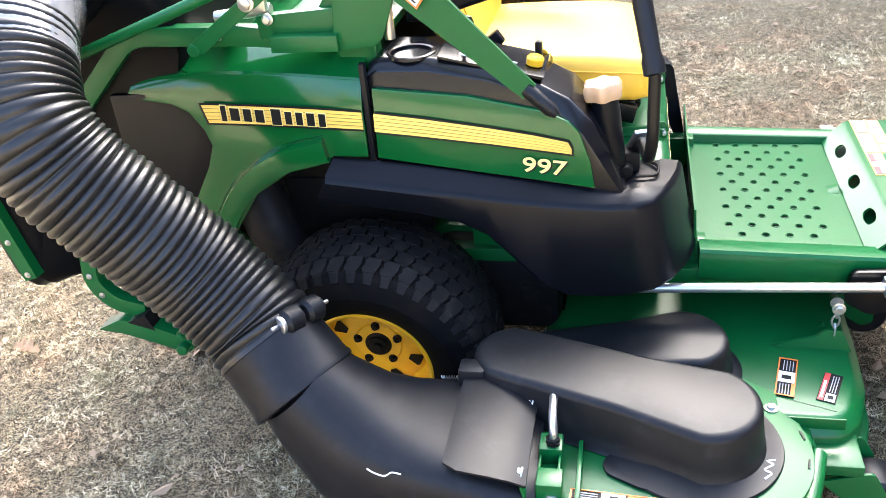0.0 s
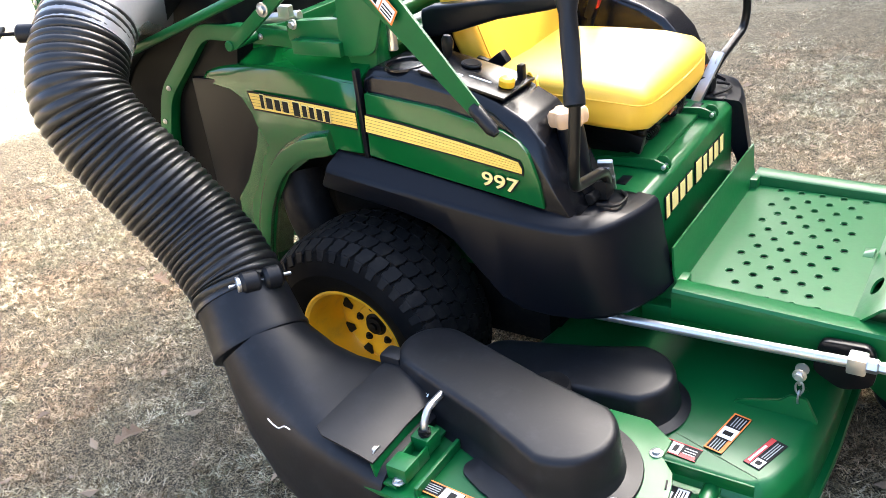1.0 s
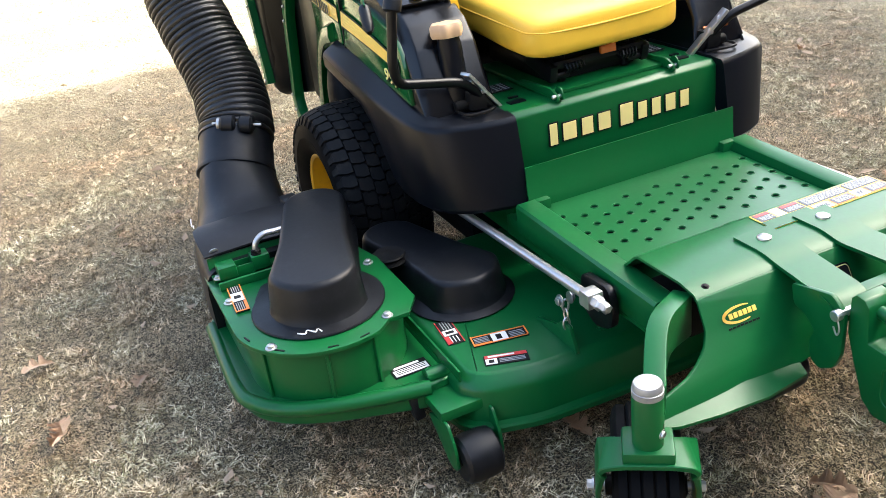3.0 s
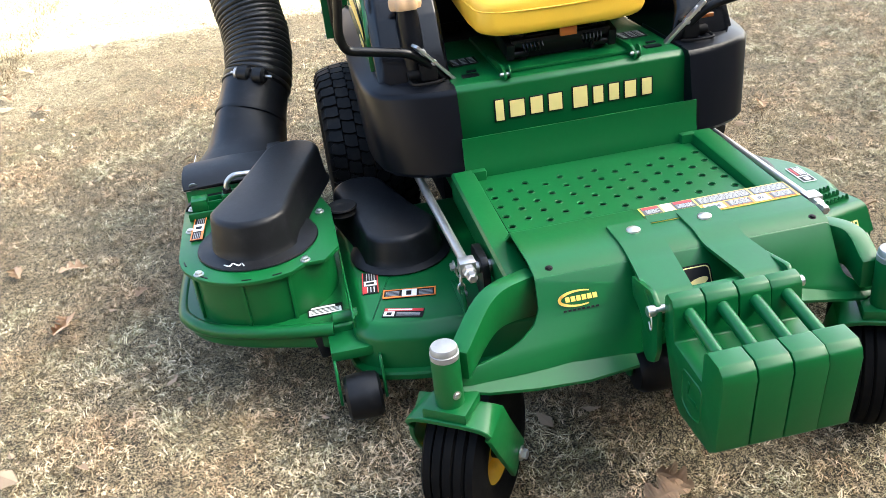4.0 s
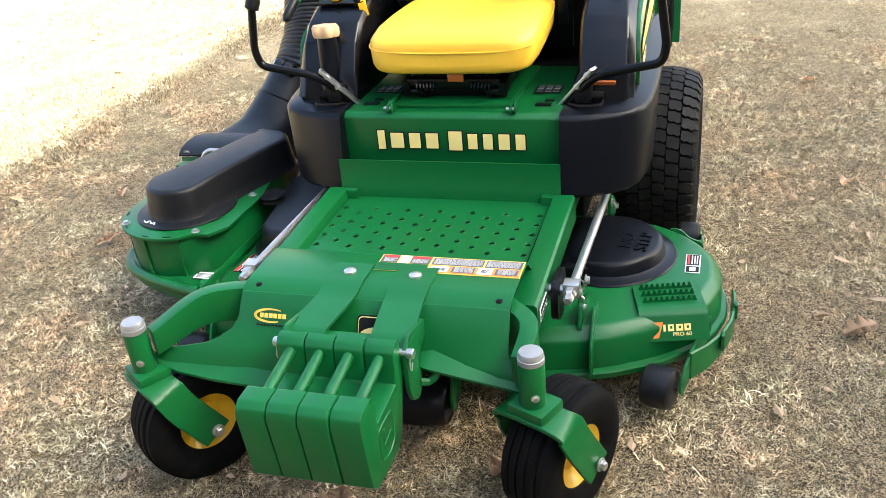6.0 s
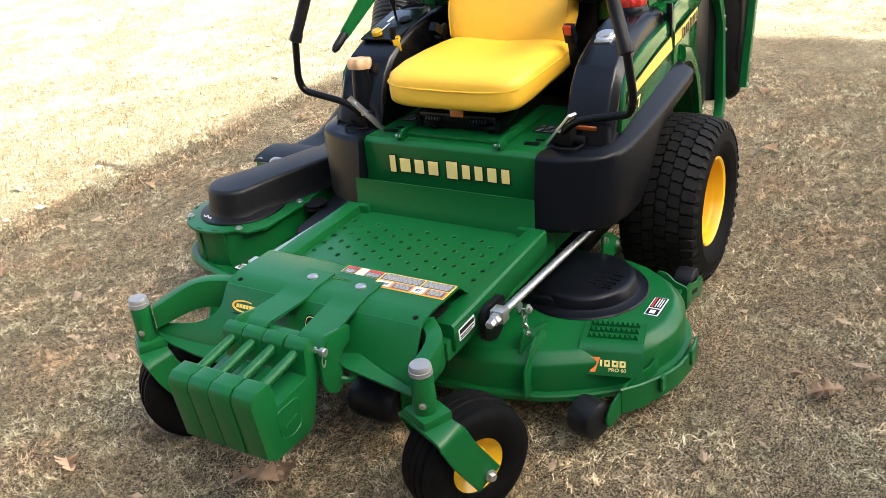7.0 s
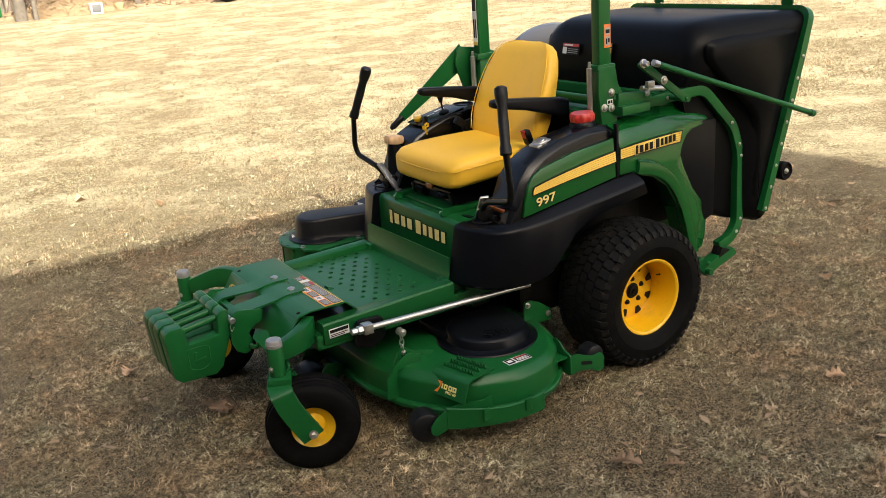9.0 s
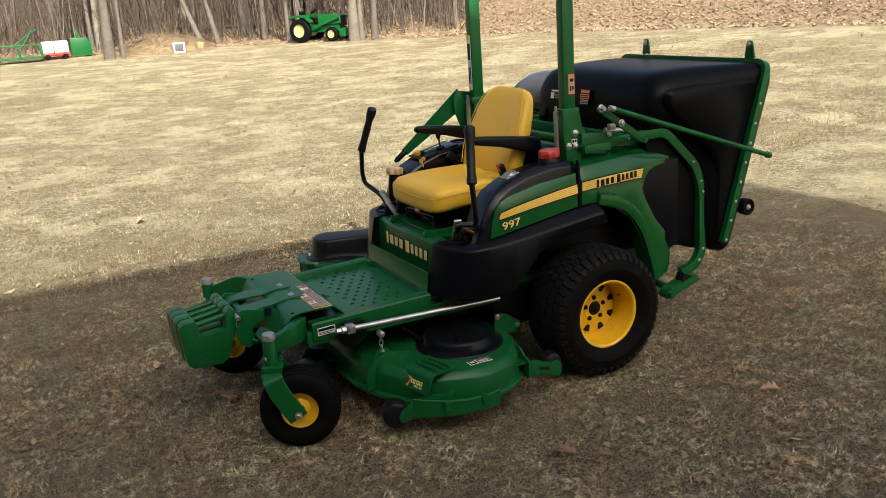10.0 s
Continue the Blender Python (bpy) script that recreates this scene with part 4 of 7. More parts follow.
for s in (-1, 1):
    sticker("small_label", facing((0.47, s * 0.27, 0.7545 if abs(s * 0.27) < 0.2 else 0.7415), (0, 1, 0), (-1, 0, 0)), 0.085, 0.070, [BLACK_INK, LIGHT_INK], [(x, y, 0.22, 0.035, 1) for x in (0.08, 0.40, 0.70) for y in (0.12, 0.30, 0.50, 0.70, 0.86)], mower)

# seat
def seat_loop(x, hw, z0, z1, sag, n=28):
    """One cross-section of the cushion at x: superellipse flattened below, dished above."""
    out = []
    for k in range(n):
        a = math.tau * k / n
        c, s_ = math.cos(a), math.sin(a)
        y = math.copysign(abs(c) ** 0.36, c) * hw
        zz = math.copysign(abs(s_) ** 0.42, s_)
        zc, hh = (z0 + z1) / 2, (z1 - z0) / 2
        z = zc + zz * hh - (sag * math.exp(-(y / (hw * 0.55)) ** 2) if s_ > 0 else 0)
        out.append((x, y, z))
    return out


seat_spec = [(0.662, 0.11, 0.878, 0.926, 0.0), (0.660, 0.20, 0.860, 0.944, 0.0), (0.650, 0.238, 0.850, 0.960, 0.0), (0.615, 0.258, 0.846, 0.978, 0.004), (0.53, 0.264, 0.850, 0.990, 0.012), (0.40, 0.262, 0.860, 0.994, 0.022),
             (0.28, 0.256, 0.864, 0.994, 0.022), (0.20, 0.246, 0.868, 0.992, 0.016), (0.15, 0.22, 0.875, 0.975, 0.008), (0.13, 0.15, 0.89, 0.95, 0)]
seat = part("seat", rings([seat_loop(*r) for r in seat_spec]), VINYL, mower, "yellow vinyl seat cushion", 60)
bm = bmesh.new()
for s in (-1, 1):
    join(bm, tube(smooth_path([(0.17, s * 0.240, 0.948), (0.30, s * 0.2605, 0.948), (0.45, s * 0.2655, 0.945), (0.59, s * 0.2615, 0.937), (0.645, s * 0.241, 0.928), (0.661, s * 0.16, 0.920), (0.6645, 0, 0.917)], 6), 0.0026, 6))
part("piping", bm, VINYL, seat)


def back_loop(t, hw, depth, n=28):
    base = Vector((0.175, 0, 0.95)).lerp(Vector((0.022, 0, 1.378)), t)
    nrm = Vector((0.428, 0, 0.153)).normalized()
    out = []
    for k in range(n):
        a = math.tau * k / n
        c, s_ = math.cos(a), math.sin(a)
        y = math.copysign(abs(c) ** 0.45, c) * hw
        d = math.copysign(abs(s_) ** 0.6, s_) * depth / 2
        curve = 0.030 * (y / 0.25) ** 2
        out.append(base + nrm * (d + curve) + Vector((0, y, 0)))
    return out


back_spec = [(-0.06, 0.18, 0.05), (-0.02, 0.222, 0.085), (0.05, 0.244, 0.105), (0.25, 0.258, 0.115), (0.5, 0.254, 0.112), (0.72, 0.236, 0.10), (0.86, 0.210, 0.09), (0.94, 0.182, 0.078), (0.985, 0.148, 0.06), (1.01, 0.10, 0.038), (1.018, 0.05, 0.016)]
backrest = part("backrest", rings([back_loop(*r) for r in back_spec]), VINYL, mower, "yellow vinyl seat backrest", 60)
bm = bmesh.new()
for s in (-1, 1):
    loop = []
    for t, hw, dp in back_spec[2:]:
        base = Vector((0.175, 0, 0.95)).lerp(Vector((0.022, 0, 1.378)), t)
        nrm = Vector((0.428, 0, 0.153)).normalized()
        loop.append(base + nrm * (dp * 0.42 + 0.030 * (hw * 0.93 / 0.25) ** 2) + Vector((0, s * hw * 0.93, 0)))
    join(bm, tube(smooth_path(loop, 4), 0.0022, 6))
part("piping", bm, VINYL, backrest)
for s in (-1, 1):
    bm = rings([[(x, s * (0.285 + a), z + b) for a, b in outline_round([(-w, -h), (w, -h), (w, h), (-w, h)], 0.014)] for x, z, w, h in
                [(0.475, 1.192, 0.010, 0.008), (0.465, 1.192, 0.022, 0.016), (0.44, 1.190, 0.027, 0.020), (0.30, 1.170, 0.027, 0.026), (0.18, 1.145, 0.026, 0.036), (0.10, 1.130, 0.022, 0.042), (0.07, 1.125, 0.02, 0.036)]])
    arm = part("armrest", bm, BLACK, mower, "black padded armrest")
    part("armrest_bracket", box((0.085, s * 0.25, 1.115), (0.03, 0.06, 0.06), 0.005), BLACK_PAINT, arm)
bm = box((0.36, 0, 0.822), (0.34, 0.30, 0.05), 0.01)
join(bm, box((0.40, 0, 0.790), (0.36, 0.30, 0.07), 0.012))
for s in (-1, 1):
    join(bm, box((0.55, s * 0.155, 0.805), (0.14, 0.025, 0.05), 0.006, (0, 14, 0)))
    join(bm, cyl((0.60, s * 0.10, 0.78), (0.60, s * 0.165, 0.78), 0.011))
    join(bm, tube([(0.615 + 0.013 * math.cos(k * 0.9), s * (0.06 + 0.0016 * k), 0.800 + 0.013 * math.sin(k * 0.9)) for k in range(40)], 0.0028, 5))
join(bm, box((0.605, 0, 0.812), (0.02, 0.30, 0.022), 0.004))
for s in (-1, 1):
    join(bm, cyl((0.58, s * 0.11, 0.84), (0.58, s * 0.11, 0.755), 0.013))
    join(bm, box((0.57, s * 0.13, 0.83), (0.04, 0.03, 0.04), 0.004))
suspension = part("seat_suspension", bm, BLACK_PAINT, mower, "black seat suspension frame")
part("reflector", box((0.632, 0.015, 0.834), (0.012, 0.052, 0.026), 0.004), AMBER, suspension, "amber seat reflector")
part("seat_knob", lathe([(0.001, 0), (0.015, 0.002), (0.018, 0.012), (0.012, 0.022), (0.004, 0.024)], axis_to((0.52, -0.07, 0.756), (0, 0, 1)) @ Matrix.Diagonal((1.8, 0.9, 1, 1)), 16), TAN, suspension)
# seat belt
bm = box((0.288, 0.284, 1.025), (0.030, 0.040, 0.068), 0.009, (0, 20, 0))
join(bm, box((0.272, 0.288, 0.950), (0.016, 0.030, 0.11), 0.005, (0, 12, 0)))
buckle = part("belt_buckle", bm, BLACK, mower, "black seat belt buckle")
part("release_button", box((0.307, 0.284, 1.040), (0.008, 0.026, 0.036), 0.003, (0, 20, 0)), RED, buckle, "red release button")
bm = box((0.22, -0.262, 0.99), (0.05, 0.02, 0.08), 0.006, (0, 15, 0))
join(bm, cyl((0.18, -0.275, 0.955), (0.24, -0.275, 1.00), 0.022))
join(bm, box((0.27, -0.265, 1.025), (0.055, 0.03, 0.035), 0.006, (0, -35, 0)))
part("belt_retractor", bm, BLACK, mower)

# steering levers
for s in (-1, 1):
    pts = [(0.600, s * 0.345, 0.735), (0.634, s * 0.440, 0.840), (0.645, s * 0.630, 0.878), (0.652, s * 0.642, 0.93), (0.652, s * 0.622, 1.08), (0.605, s * 0.550, 1.285)]
    lever = part("steering_lever", tube(bent(pts[:5], 0.045), 0.013, 12), BLACK_PAINT, mower, "black steel steering lever")
    g0, g1 = Vector((0.652, s * 0.624, 1.065)), Vector((0.600, s * 0.536, 1.305))
    d = (g1 - g0)
    ln = d.length
    bm = lathe([(0.016, -0.004), (0.023, 0.0), (0.023, 0.025), (0.0195, 0.04), (0.0205, ln * 0.5), (0.019, ln * 0.72), (0.024, ln * 0.80), (0.026, ln * 0.90), (0.025, ln * 0.975), (0.018, ln)], axis_to(g0, d), 18)
    part("grip", bm, BLACK_WORN, lever, "worn black rubber grip")
    bm = box((0.612, s * 0.375, 0.79), (0.010, 0.035, 0.19), 0.002, Vector((0.034, s * 0.10, 0.115)).to_track_quat("Z", "X").to_matrix().to_4x4())
    join(bm, bolt((0.624, s * 0.385, 0.80), (1, 0, 0.2), 0.008))
    join(bm, bolt((0.628, s * 0.415, 0.835), (1, 0, 0.2), 0.008))
    part("adjuster_plate", bm, STEEL, lever)
    bm = box((0.60, s * 0.40, 0.775), (0.06, 0.05, 0.05), 0.008)
    join(bm, cyl((0.60, s * 0.36, 0.765), (0.60, s * 0.46, 0.765), 0.014))
    join(bm, tube(smooth_path([(0.64, s * 0.36, 0.752), (0.67, s * 0.40, 0.757), (0.665, s * 0.45, 0.757), (0.62, s * 0.46, 0.757)]), 0.004, 6))
    part("pivot", bm, DARK_STEEL, lever)
# amber marker on the left lever base and right
for s in (1,):
    part("marker_reflector", box((0.575, s * 0.445, 0.792), (0.012, 0.095, 0.026), 0.004, (0, 10, 0)), AMBER, mower, "amber side marker")

# right console controls
carve(console_right, lathe([(0.046, -0.07), (0.048, 0.03)], axis_to((0.114, -0.462, 1.066), (0, 0, 1)), 40))
bm = lathe([(0.0575, -0.004), (0.0565, 0.002), (0.052, 0.004), (0.0475, 0.002), (0.0455, -0.06), (0.043, -0.060), (0.043, 0.0), (0.044, -0.066), (0.001, -0.066)], axis_to((0.114, -0.462, 1.068), (0, 0, 1)), 36)
part("cup_holder", bm, CONSOLE_BLACK, console_right, "black recessed cup holder")
bm = box((0.30, -0.43, 1.043), (0.24, 0.16, 0.008), 0.002, (0, 13, 0))
part("control_panel", bm, CONSOLE_BLACK, console_right, "black control panel with throttle, knob and key")
for nm, pos, r, h, mt in (("hour_meter", (0.27, -0.40, 1.056), 0.026, 0.006, BLACK_PAINT), ("gauge_face", (0.27, -0.40, 1.0615), 0.021, 0.002, BLACK_INK)):
    part(nm, cyl(pos, Vector(pos) + Vector((0.22, 0, 0.97)) * h, r, 24), mt, console_right)
bm = lathe([(0.010, 0), (0.010, 0.015), (0.019, 0.017), (0.020, 0.032), (0.015, 0.038), (0.001, 0.040)], axis_to((0.388, -0.448, 1.012), (0.22, 0, 0.97)), 20)
part("blade_knob", bm, YELLOW, console_right, "yellow blade switch knob")
bm = cyl((0.235, -0.465, 1.05), (0.246, -0.463, 1.115), 0.005)
join(bm, lathe([(0.008, 0), (0.014, 0.02), (0.015, 0.04), (0.009, 0.052), (0.001, 0.054)], axis_to((0.244, -0.463, 1.095), (0.1, 0, 1)) @ Matrix.Diagonal((0.7, 1.1, 1, 1)), 16))
part("throttle_lever", bm, BLACK, console_right)
bm = box((0.395, -0.375, 1.035), (0.018, 0.022, 0.05), 0.006)
join(bm, cyl((0.395, -0.375, 1.005), (0.395, -0.375, 1.02), 0.014))
part("ignition_key", bm, BLACK, console_right)
bm = lathe([(0.010, -0.002), (0.012, 0), (0.010, 0.002), (0.008, 0)], axis_to((0.404, -0.350, 1.020), (0.4, 0.9, 0.1)), 16)
join(bm, box((0.42, -0.345, 0.998), (0.003, 0.026, 0.045), 0.002, (10, 0, 15)))
part("key_fob", bm, YELLOW, console_right)
part("panel_marks", join(box((0.325, -0.455, 1.0415), (0.06, 0.006, 0.002), 0, (0, 13, 0)), box((0.255, -0.47, 1.0575), (0.06, 0.012, 0.002), 0, (0, 13, 0))), WHITE_INK, console_right)
# filler neck in front of the right console
bm = lathe([(0.036, 0), (0.033, 0.16), (0.030, 0.19)], axis_to((0.565, -0.43, 0.755), (-0.10, -0.02, 1)), 20)
part("filler_neck", bm, BLACK, mower, "black fluid reservoir")
n = 48
loops = []
for r0, h in ((0.030, 0), (0.040, 0.002), (0.043, 0.012), (0.043, 0.030), (0.038, 0.038), (0.012, 0.041)):
    loops.append([((r0 * (1 + 0.11 * math.cos(6 * a) * (r0 > 0.03))) * math.cos(a), (r0 * (1 + 0.11 * math.cos(6 * a) * (r0 > 0.03))) * math.sin(a), h) for a in [math.tau * k / n for k in range(n)]])
cap = rings(loops)
bmesh.ops.transform(cap, matrix=axis_to((0.545, -0.435, 0.942), (-0.1, 0, 1)), verts=cap.verts[:])
part("filler_cap", cap, TAN, mower, "tan lobed filler cap")
# left console: fuel cap and gauge
loops = []
for r0, h in ((0.040, 0), (0.050, 0.004), (0.052, 0.014), (0.052, 0.030), (0.046, 0.038), (0.014, 0.040)):
    loops.append([(r0 * (1 + 0.04 * math.cos(10 * a) * (r0 > 0.042)) * math.cos(a), r0 * (1 + 0.04 * math.cos(10 * a) * (r0 > 0.042)) * math.sin(a), h) for a in [math.tau * k / 60 for k in range(60)]])
cap = rings(loops)
bmesh.ops.transform(cap, matrix=axis_to((0.115, 0.442, 1.085), (0.06, 0, 1)), verts=cap.verts[:])
part("fuel_cap", cap, RED, console_left, "red ribbed fuel cap")
part("fuel_neck", lathe([(0.058, 0), (0.054, 0.02), (0.046, 0.03)], axis_to((0.115, 0.442, 1.06), (0.06, 0, 1)), 24), BLACK, console_left)
bm = lathe([(0.034, -0.004), (0.034, 0.004), (0.030, 0.008), (0.022, 0.008), (0.020, 0.012), (0.008, 0.013), (0.001, 0.013)], axis_to((0.340, 0.436, 1.034), (0.28, 0, 0.95)), 28)
join(bm, box((0.340, 0.436, 1.030), (0.078, 0.060, 0.012), 0.005, (0, 16, 0)))
part("fuel_gauge", bm, STEEL, console_left, "silver round fuel gauge")

# foot platform
def floor_z(x):
    return 0.492 - (x - 0.785) * 0.012


def rail_z(x):
    return 0.521 - (x - 0.785) * 0.030


bm = bmesh.new()
X0, PITCH, HOLE = 0.868, 0.0295, 0.0086


def floor_at(x, y, dz=0.0):
    return bm.verts.new((x, y, floor_z(x) + dz))


def floor_quad(x0, x1, y0, y1):
    bm.faces.new((floor_at(x0, y0), floor_at(x1, y0), floor_at(x1, y1), floor_at(x0, y1)))


floor_quad(0.775, X0 - PITCH / 2, -0.322, 0.322)
floor_quad(X0 + 8.5 * PITCH, 1.30, -0.322, 0.322)
holes = []
for row in range(9):
    xc = X0 + row * PITCH
    x0, x1 = xc - PITCH / 2, xc + PITCH / 2
    ys = [-0.306 + 0.102 * k for k in range(7)] if row % 2 == 0 else [-0.255 + 0.102 * k for k in range(6)]
    edge = -0.322
    for yc in ys:
        a0, a1 = yc - PITCH / 2, yc + PITCH / 2
        a0, a1 = max(a0, -0.3215), min(a1, 0.3215)
        floor_quad(x0, x1, edge, a0)
        ring_ = [floor_at(xc + HOLE * math.cos(k * math.tau / 16), yc + HOLE * math.sin(k * math.tau / 16)) for k in range(16)]
        low_ = [bm.verts.new(v.co + Vector((0, 0, -0.003))) for v in ring_]
        for k in range(16):
            bm.faces.new((ring_[k], ring_[(k + 1) % 16], low_[(k + 1) % 16], low_[k]))
        corner = [floor_at(x1, a1), floor_at(x0, a1), floor_at(x0, a0), floor_at(x1, a0)]
        for q_ in range(4):
            arc = [ring_[(q_ * 4 + 2 + k) % 16] for k in range(5)]
            bm.faces.new([corner[q_], corner[(q_ + 1) % 4]] + arc[::-1])
        holes.append((xc, yc))
        edge = a1
    floor_quad(x0, x1, edge, 0.322)
bmesh.ops.remove_doubles(bm, verts=bm.verts[:], dist=1e-5)
platform = part("foot_platform", bm, GREEN, mower, "green perforated sheet-metal foot platform", 30)
rim_bm = lathe([(0.0118, -0.0010), (0.0112, 0.0014), (0.0100, 0.0020), (0.0088, 0.0006), (0.0084, -0.003)], None, 16, False)
rim_me = bpy.data.meshes.new("hole_rim")
rim_bm.to_mesh(rim_me)
rim_bm.free()
rim_me.materials.append(GREEN)
rim_me.polygons.foreach_set("use_smooth", [True] * len(rim_me.polygons))
for xc, yc in holes:
    ob = new("hole_rim", rim_me)
    ob.parent = platform
    ob.matrix_basis = Matrix.Translation((xc, yc, floor_z(xc))) @ pose(0, 0, 0, 0, 0.7, 0)
# black sheet added under the floor so that its holes read as shaded
part("under_floor", box((1.04, 0, 0.42), (0.60, 0.62, 0.01), 0.002), RUBBER, mower, "black sheet added below the platform so its holes look dark")
for s in (-1, 1):
    bm = rings([[(x, s * 0.322, rail_z(x) - 0.085), (x, s * 0.392, rail_z(x) - 0.085), (x, s * 0.396, rail_z(x) - 0.078), (x, s * 0.396, rail_z(x) - 0.007), (x, s * 0.390, rail_z(x)), (x, s * 0.338, rail_z(x)), (x, s * 0.332, rail_z(x) - 0.004), (x, s * 0.326, rail_z(x) - 0.030)] for x in (0.782, 1.0, 1.375)])
    rail = part("side_rail", bm, GREEN, mower)
    bm = box((1.05, s * 0.355, 0.43), (0.70, 0.06, 0.06), 0.006)
    part("frame_rail", bm, GREEN, mower)

# front box with its sloping face


def face_x(z):
    """x of the front face at a height."""
    return 1.449 + (0.540 - z) * 0.62


# a folded sheet: rear slope with openings, flat top, a shallow bend and the sloping face; its ends are left open
SHEETS = [(1.186, 0.489), (1.246, 0.546), (1.256, 0.550), (1.398, 0.551), (1.408, 0.5495), (1.446, 0.542), (1.456, 0.532)]
bm = plate([(x, 0, z) for x, z in SHEETS], (0, 1, 0), 0.700, 0.006)
front_box = part("front_box", bm, GREEN, mower, "green folded sheet-metal front cover")
bolts_on(front_box, [((1.436, y, 0.547), (0.2, 0, 1)) for y in (-0.311, 0.320)], DARK_STEEL, 0.006, 0.004)
cutter = bmesh.new()
for y, w in ((0.20, 0.075), (0.0, 0.070), (-0.20, 0.075)):
    hole = prism([(w / 2 * math.cos(k * math.tau / 20), 0.017 * math.copysign(abs(math.sin(k * math.tau / 20)) ** 0.7, math.sin(k * math.tau / 20))) for k in range(20)], "z", -0.02, 0.02, 0)
    join(cutter, hole, facing((1.2145, y, 0.5175), (0, -1, 0), (0.06, 0, 0.057)))
carve(front_box, cutter)
# box added to keep the inside dark behind the openings
part("crossmember", box((1.33, 0, 0.445), (0.14, 0.64, 0.09), 0.006), DARK_STEEL, front_box)
FACE = [(-0.350, 0.538), (0.350, 0.538), (0.352, 0.455), (0.360, 0.432), (0.385, 0.415), (0.425, 0.402), (0.425, 0.390), (0.38, 0.393), (0.33, 0.400), (0.25, 0.418), (0.17, 0.442), (0.08, 0.430), (-0.08, 0.375), (-0.16, 0.365), (-0.30, 0.372), (-0.54, 0.385), (-0.572, 0.395), (-0.572, 0.412), (-0.50, 0.417), (-0.44, 0.424), (-0.405, 0.436), (-0.372, 0.455), (-0.355, 0.48)]
bm = prism(outline_round(FACE, 0.008, 2), "x", 0.0, 0.007, 0.0015)
for v in bm.verts:
    v.co.x += face_x(v.co.z) + max(0.0, -v.co.y - 0.36) * 0.16
part("front_face", bm, GREEN, front_box, "green front sheet flaring out to the caster arm")
bm = rings([[(face_x(z) + e, y, z + 0.004), (face_x(z) + e, y, z - 0.004), (face_x(z) + e + w, y, z - 0.014 - w * 0.3), (face_x(z) + e + w, y, z - 0.007 - w * 0.3)] for y, z, w, e in ((-0.575, 0.396, 0.012, 0.034), (-0.50, 0.386, 0.030, 0.022), (-0.40, 0.379, 0.045, 0.006), (-0.28, 0.373, 0.048, 0.0), (-0.16, 0.368, 0.030, 0.0))])
part("face_flange", bm, GREEN, front_box)
bm = rings([[(face_x(z), y, z + 0.004), (face_x(z), y, z - 0.004), (x, y, zl - 0.004), (x + 0.001, y, zl + 0.003)] for y, z, x, zl in ((0.09, 0.434, 1.535, 0.428), (0.17, 0.444, 1.576, 0.434), (0.25, 0.421, 1.562, 0.408), (0.33, 0.403, 1.558, 0.391), (0.39, 0.395, 1.560, 0.382), (0.43, 0.393, 1.552, 0.386))])
part("face_flange", bm, GREEN, front_box)
bm = rings([[(1.150, y, floor_z(1.15)), (1.176, y, floor_z(1.17)), (1.176, y, floor_z(1.17) + h)] for y, h in ((-0.012, 0.001), (0.0, 0.013), (0.022, 0.013), (0.034, 0.001))])
part("floor_tab", bm, GREEN, front_box)
for y0, label in ((-0.085, ""), (0.09, "")):
    s = 1 if y0 > 0 else -1
    bm = plate(bent([(1.322, y0, 0.5565), (1.410, y0, 0.556), (1.46, y0, 0.545), (1.61, y0 + s * 0.020, 0.540), (1.640, y0 + s * 0.022, 0.515)], 0.02), (0.0, 1, 0), 0.100, 0.008)
    strap = part("weight_bracket_strap", bm, GREEN, mower, "green strap of the front weight bracket")
    part("strap_bolt", lathe([(0.017, 0), (0.016, 0.004), (0.008, 0.008), (0.001, 0.009)], axis_to((1.364, y0, 0.560), (0, 0, 1)), 20), STEEL, strap)
CHEEK = outline_round([(1.515, 0.538), (1.62, 0.558), (1.655, 0.53), (1.655, 0.43), (1.640, 0.392), (1.605, 0.372), (1.580, 0.385), (1.572, 0.425), (1.585, 0.455), (1.555, 0.482), (1.525, 0.492)], 0.010)
bm = prism(CHEEK, "y", -0.152, -0.140, 0.003)
join(bm, prism(CHEEK, "y", 0.146, 0.158, 0.003))
join(bm, box((1.60, 0.003, 0.50), (0.03, 0.28, 0.06), 0.004))
bracket = part("weight_bracket", bm, GREEN, mower, "green front weight bracket")
bm = cyl((1.645, -0.158, 0.527), (1.645, 0.168, 0.527), 0.009)
join(bm, cyl((1.645, 0.157, 0.527), (1.645, 0.174, 0.527), 0.012))
join(bm, cyl((1.645, -0.170, 0.527), (1.645, -0.153, 0.527), 0.012))
join(bm, tube(smooth_path([(1.646, 0.164, 0.525), (1.656, 0.166, 0.50), (1.651, 0.166, 0.485), (1.641, 0.166, 0.50)]), 0.0018, 6))
join(bm, tube(smooth_path([(1.646, -0.162, 0.525), (1.656, -0.164, 0.50), (1.651, -0.164, 0.485), (1.641, -0.164, 0.50)]), 0.0018, 6))
part("bracket_pin", bm, STEEL, bracket)
bm = tube(smooth_path([(1.585, 0.155, 0.405), (1.572, 0.172, 0.398), (1.562, 0.186, 0.408), (1.556, 0.190, 0.430)]), 0.010, 8)
part("hook", bm, GREEN, bracket)
# round badge: a dark shield with a plain light shape
m = facing((face_x(0.474) + 0.0085, 0.010, 0.474), (0, 1, 0), (-0.62, 0, 1))
shield = outline_round([(-0.038, 0.040), (0.038, 0.040), (0.036, -0.034), (0, -0.046), (-0.036, -0.034)], 0.014)
bm = prism(shield, "z", 0.001, 0.003, 0)
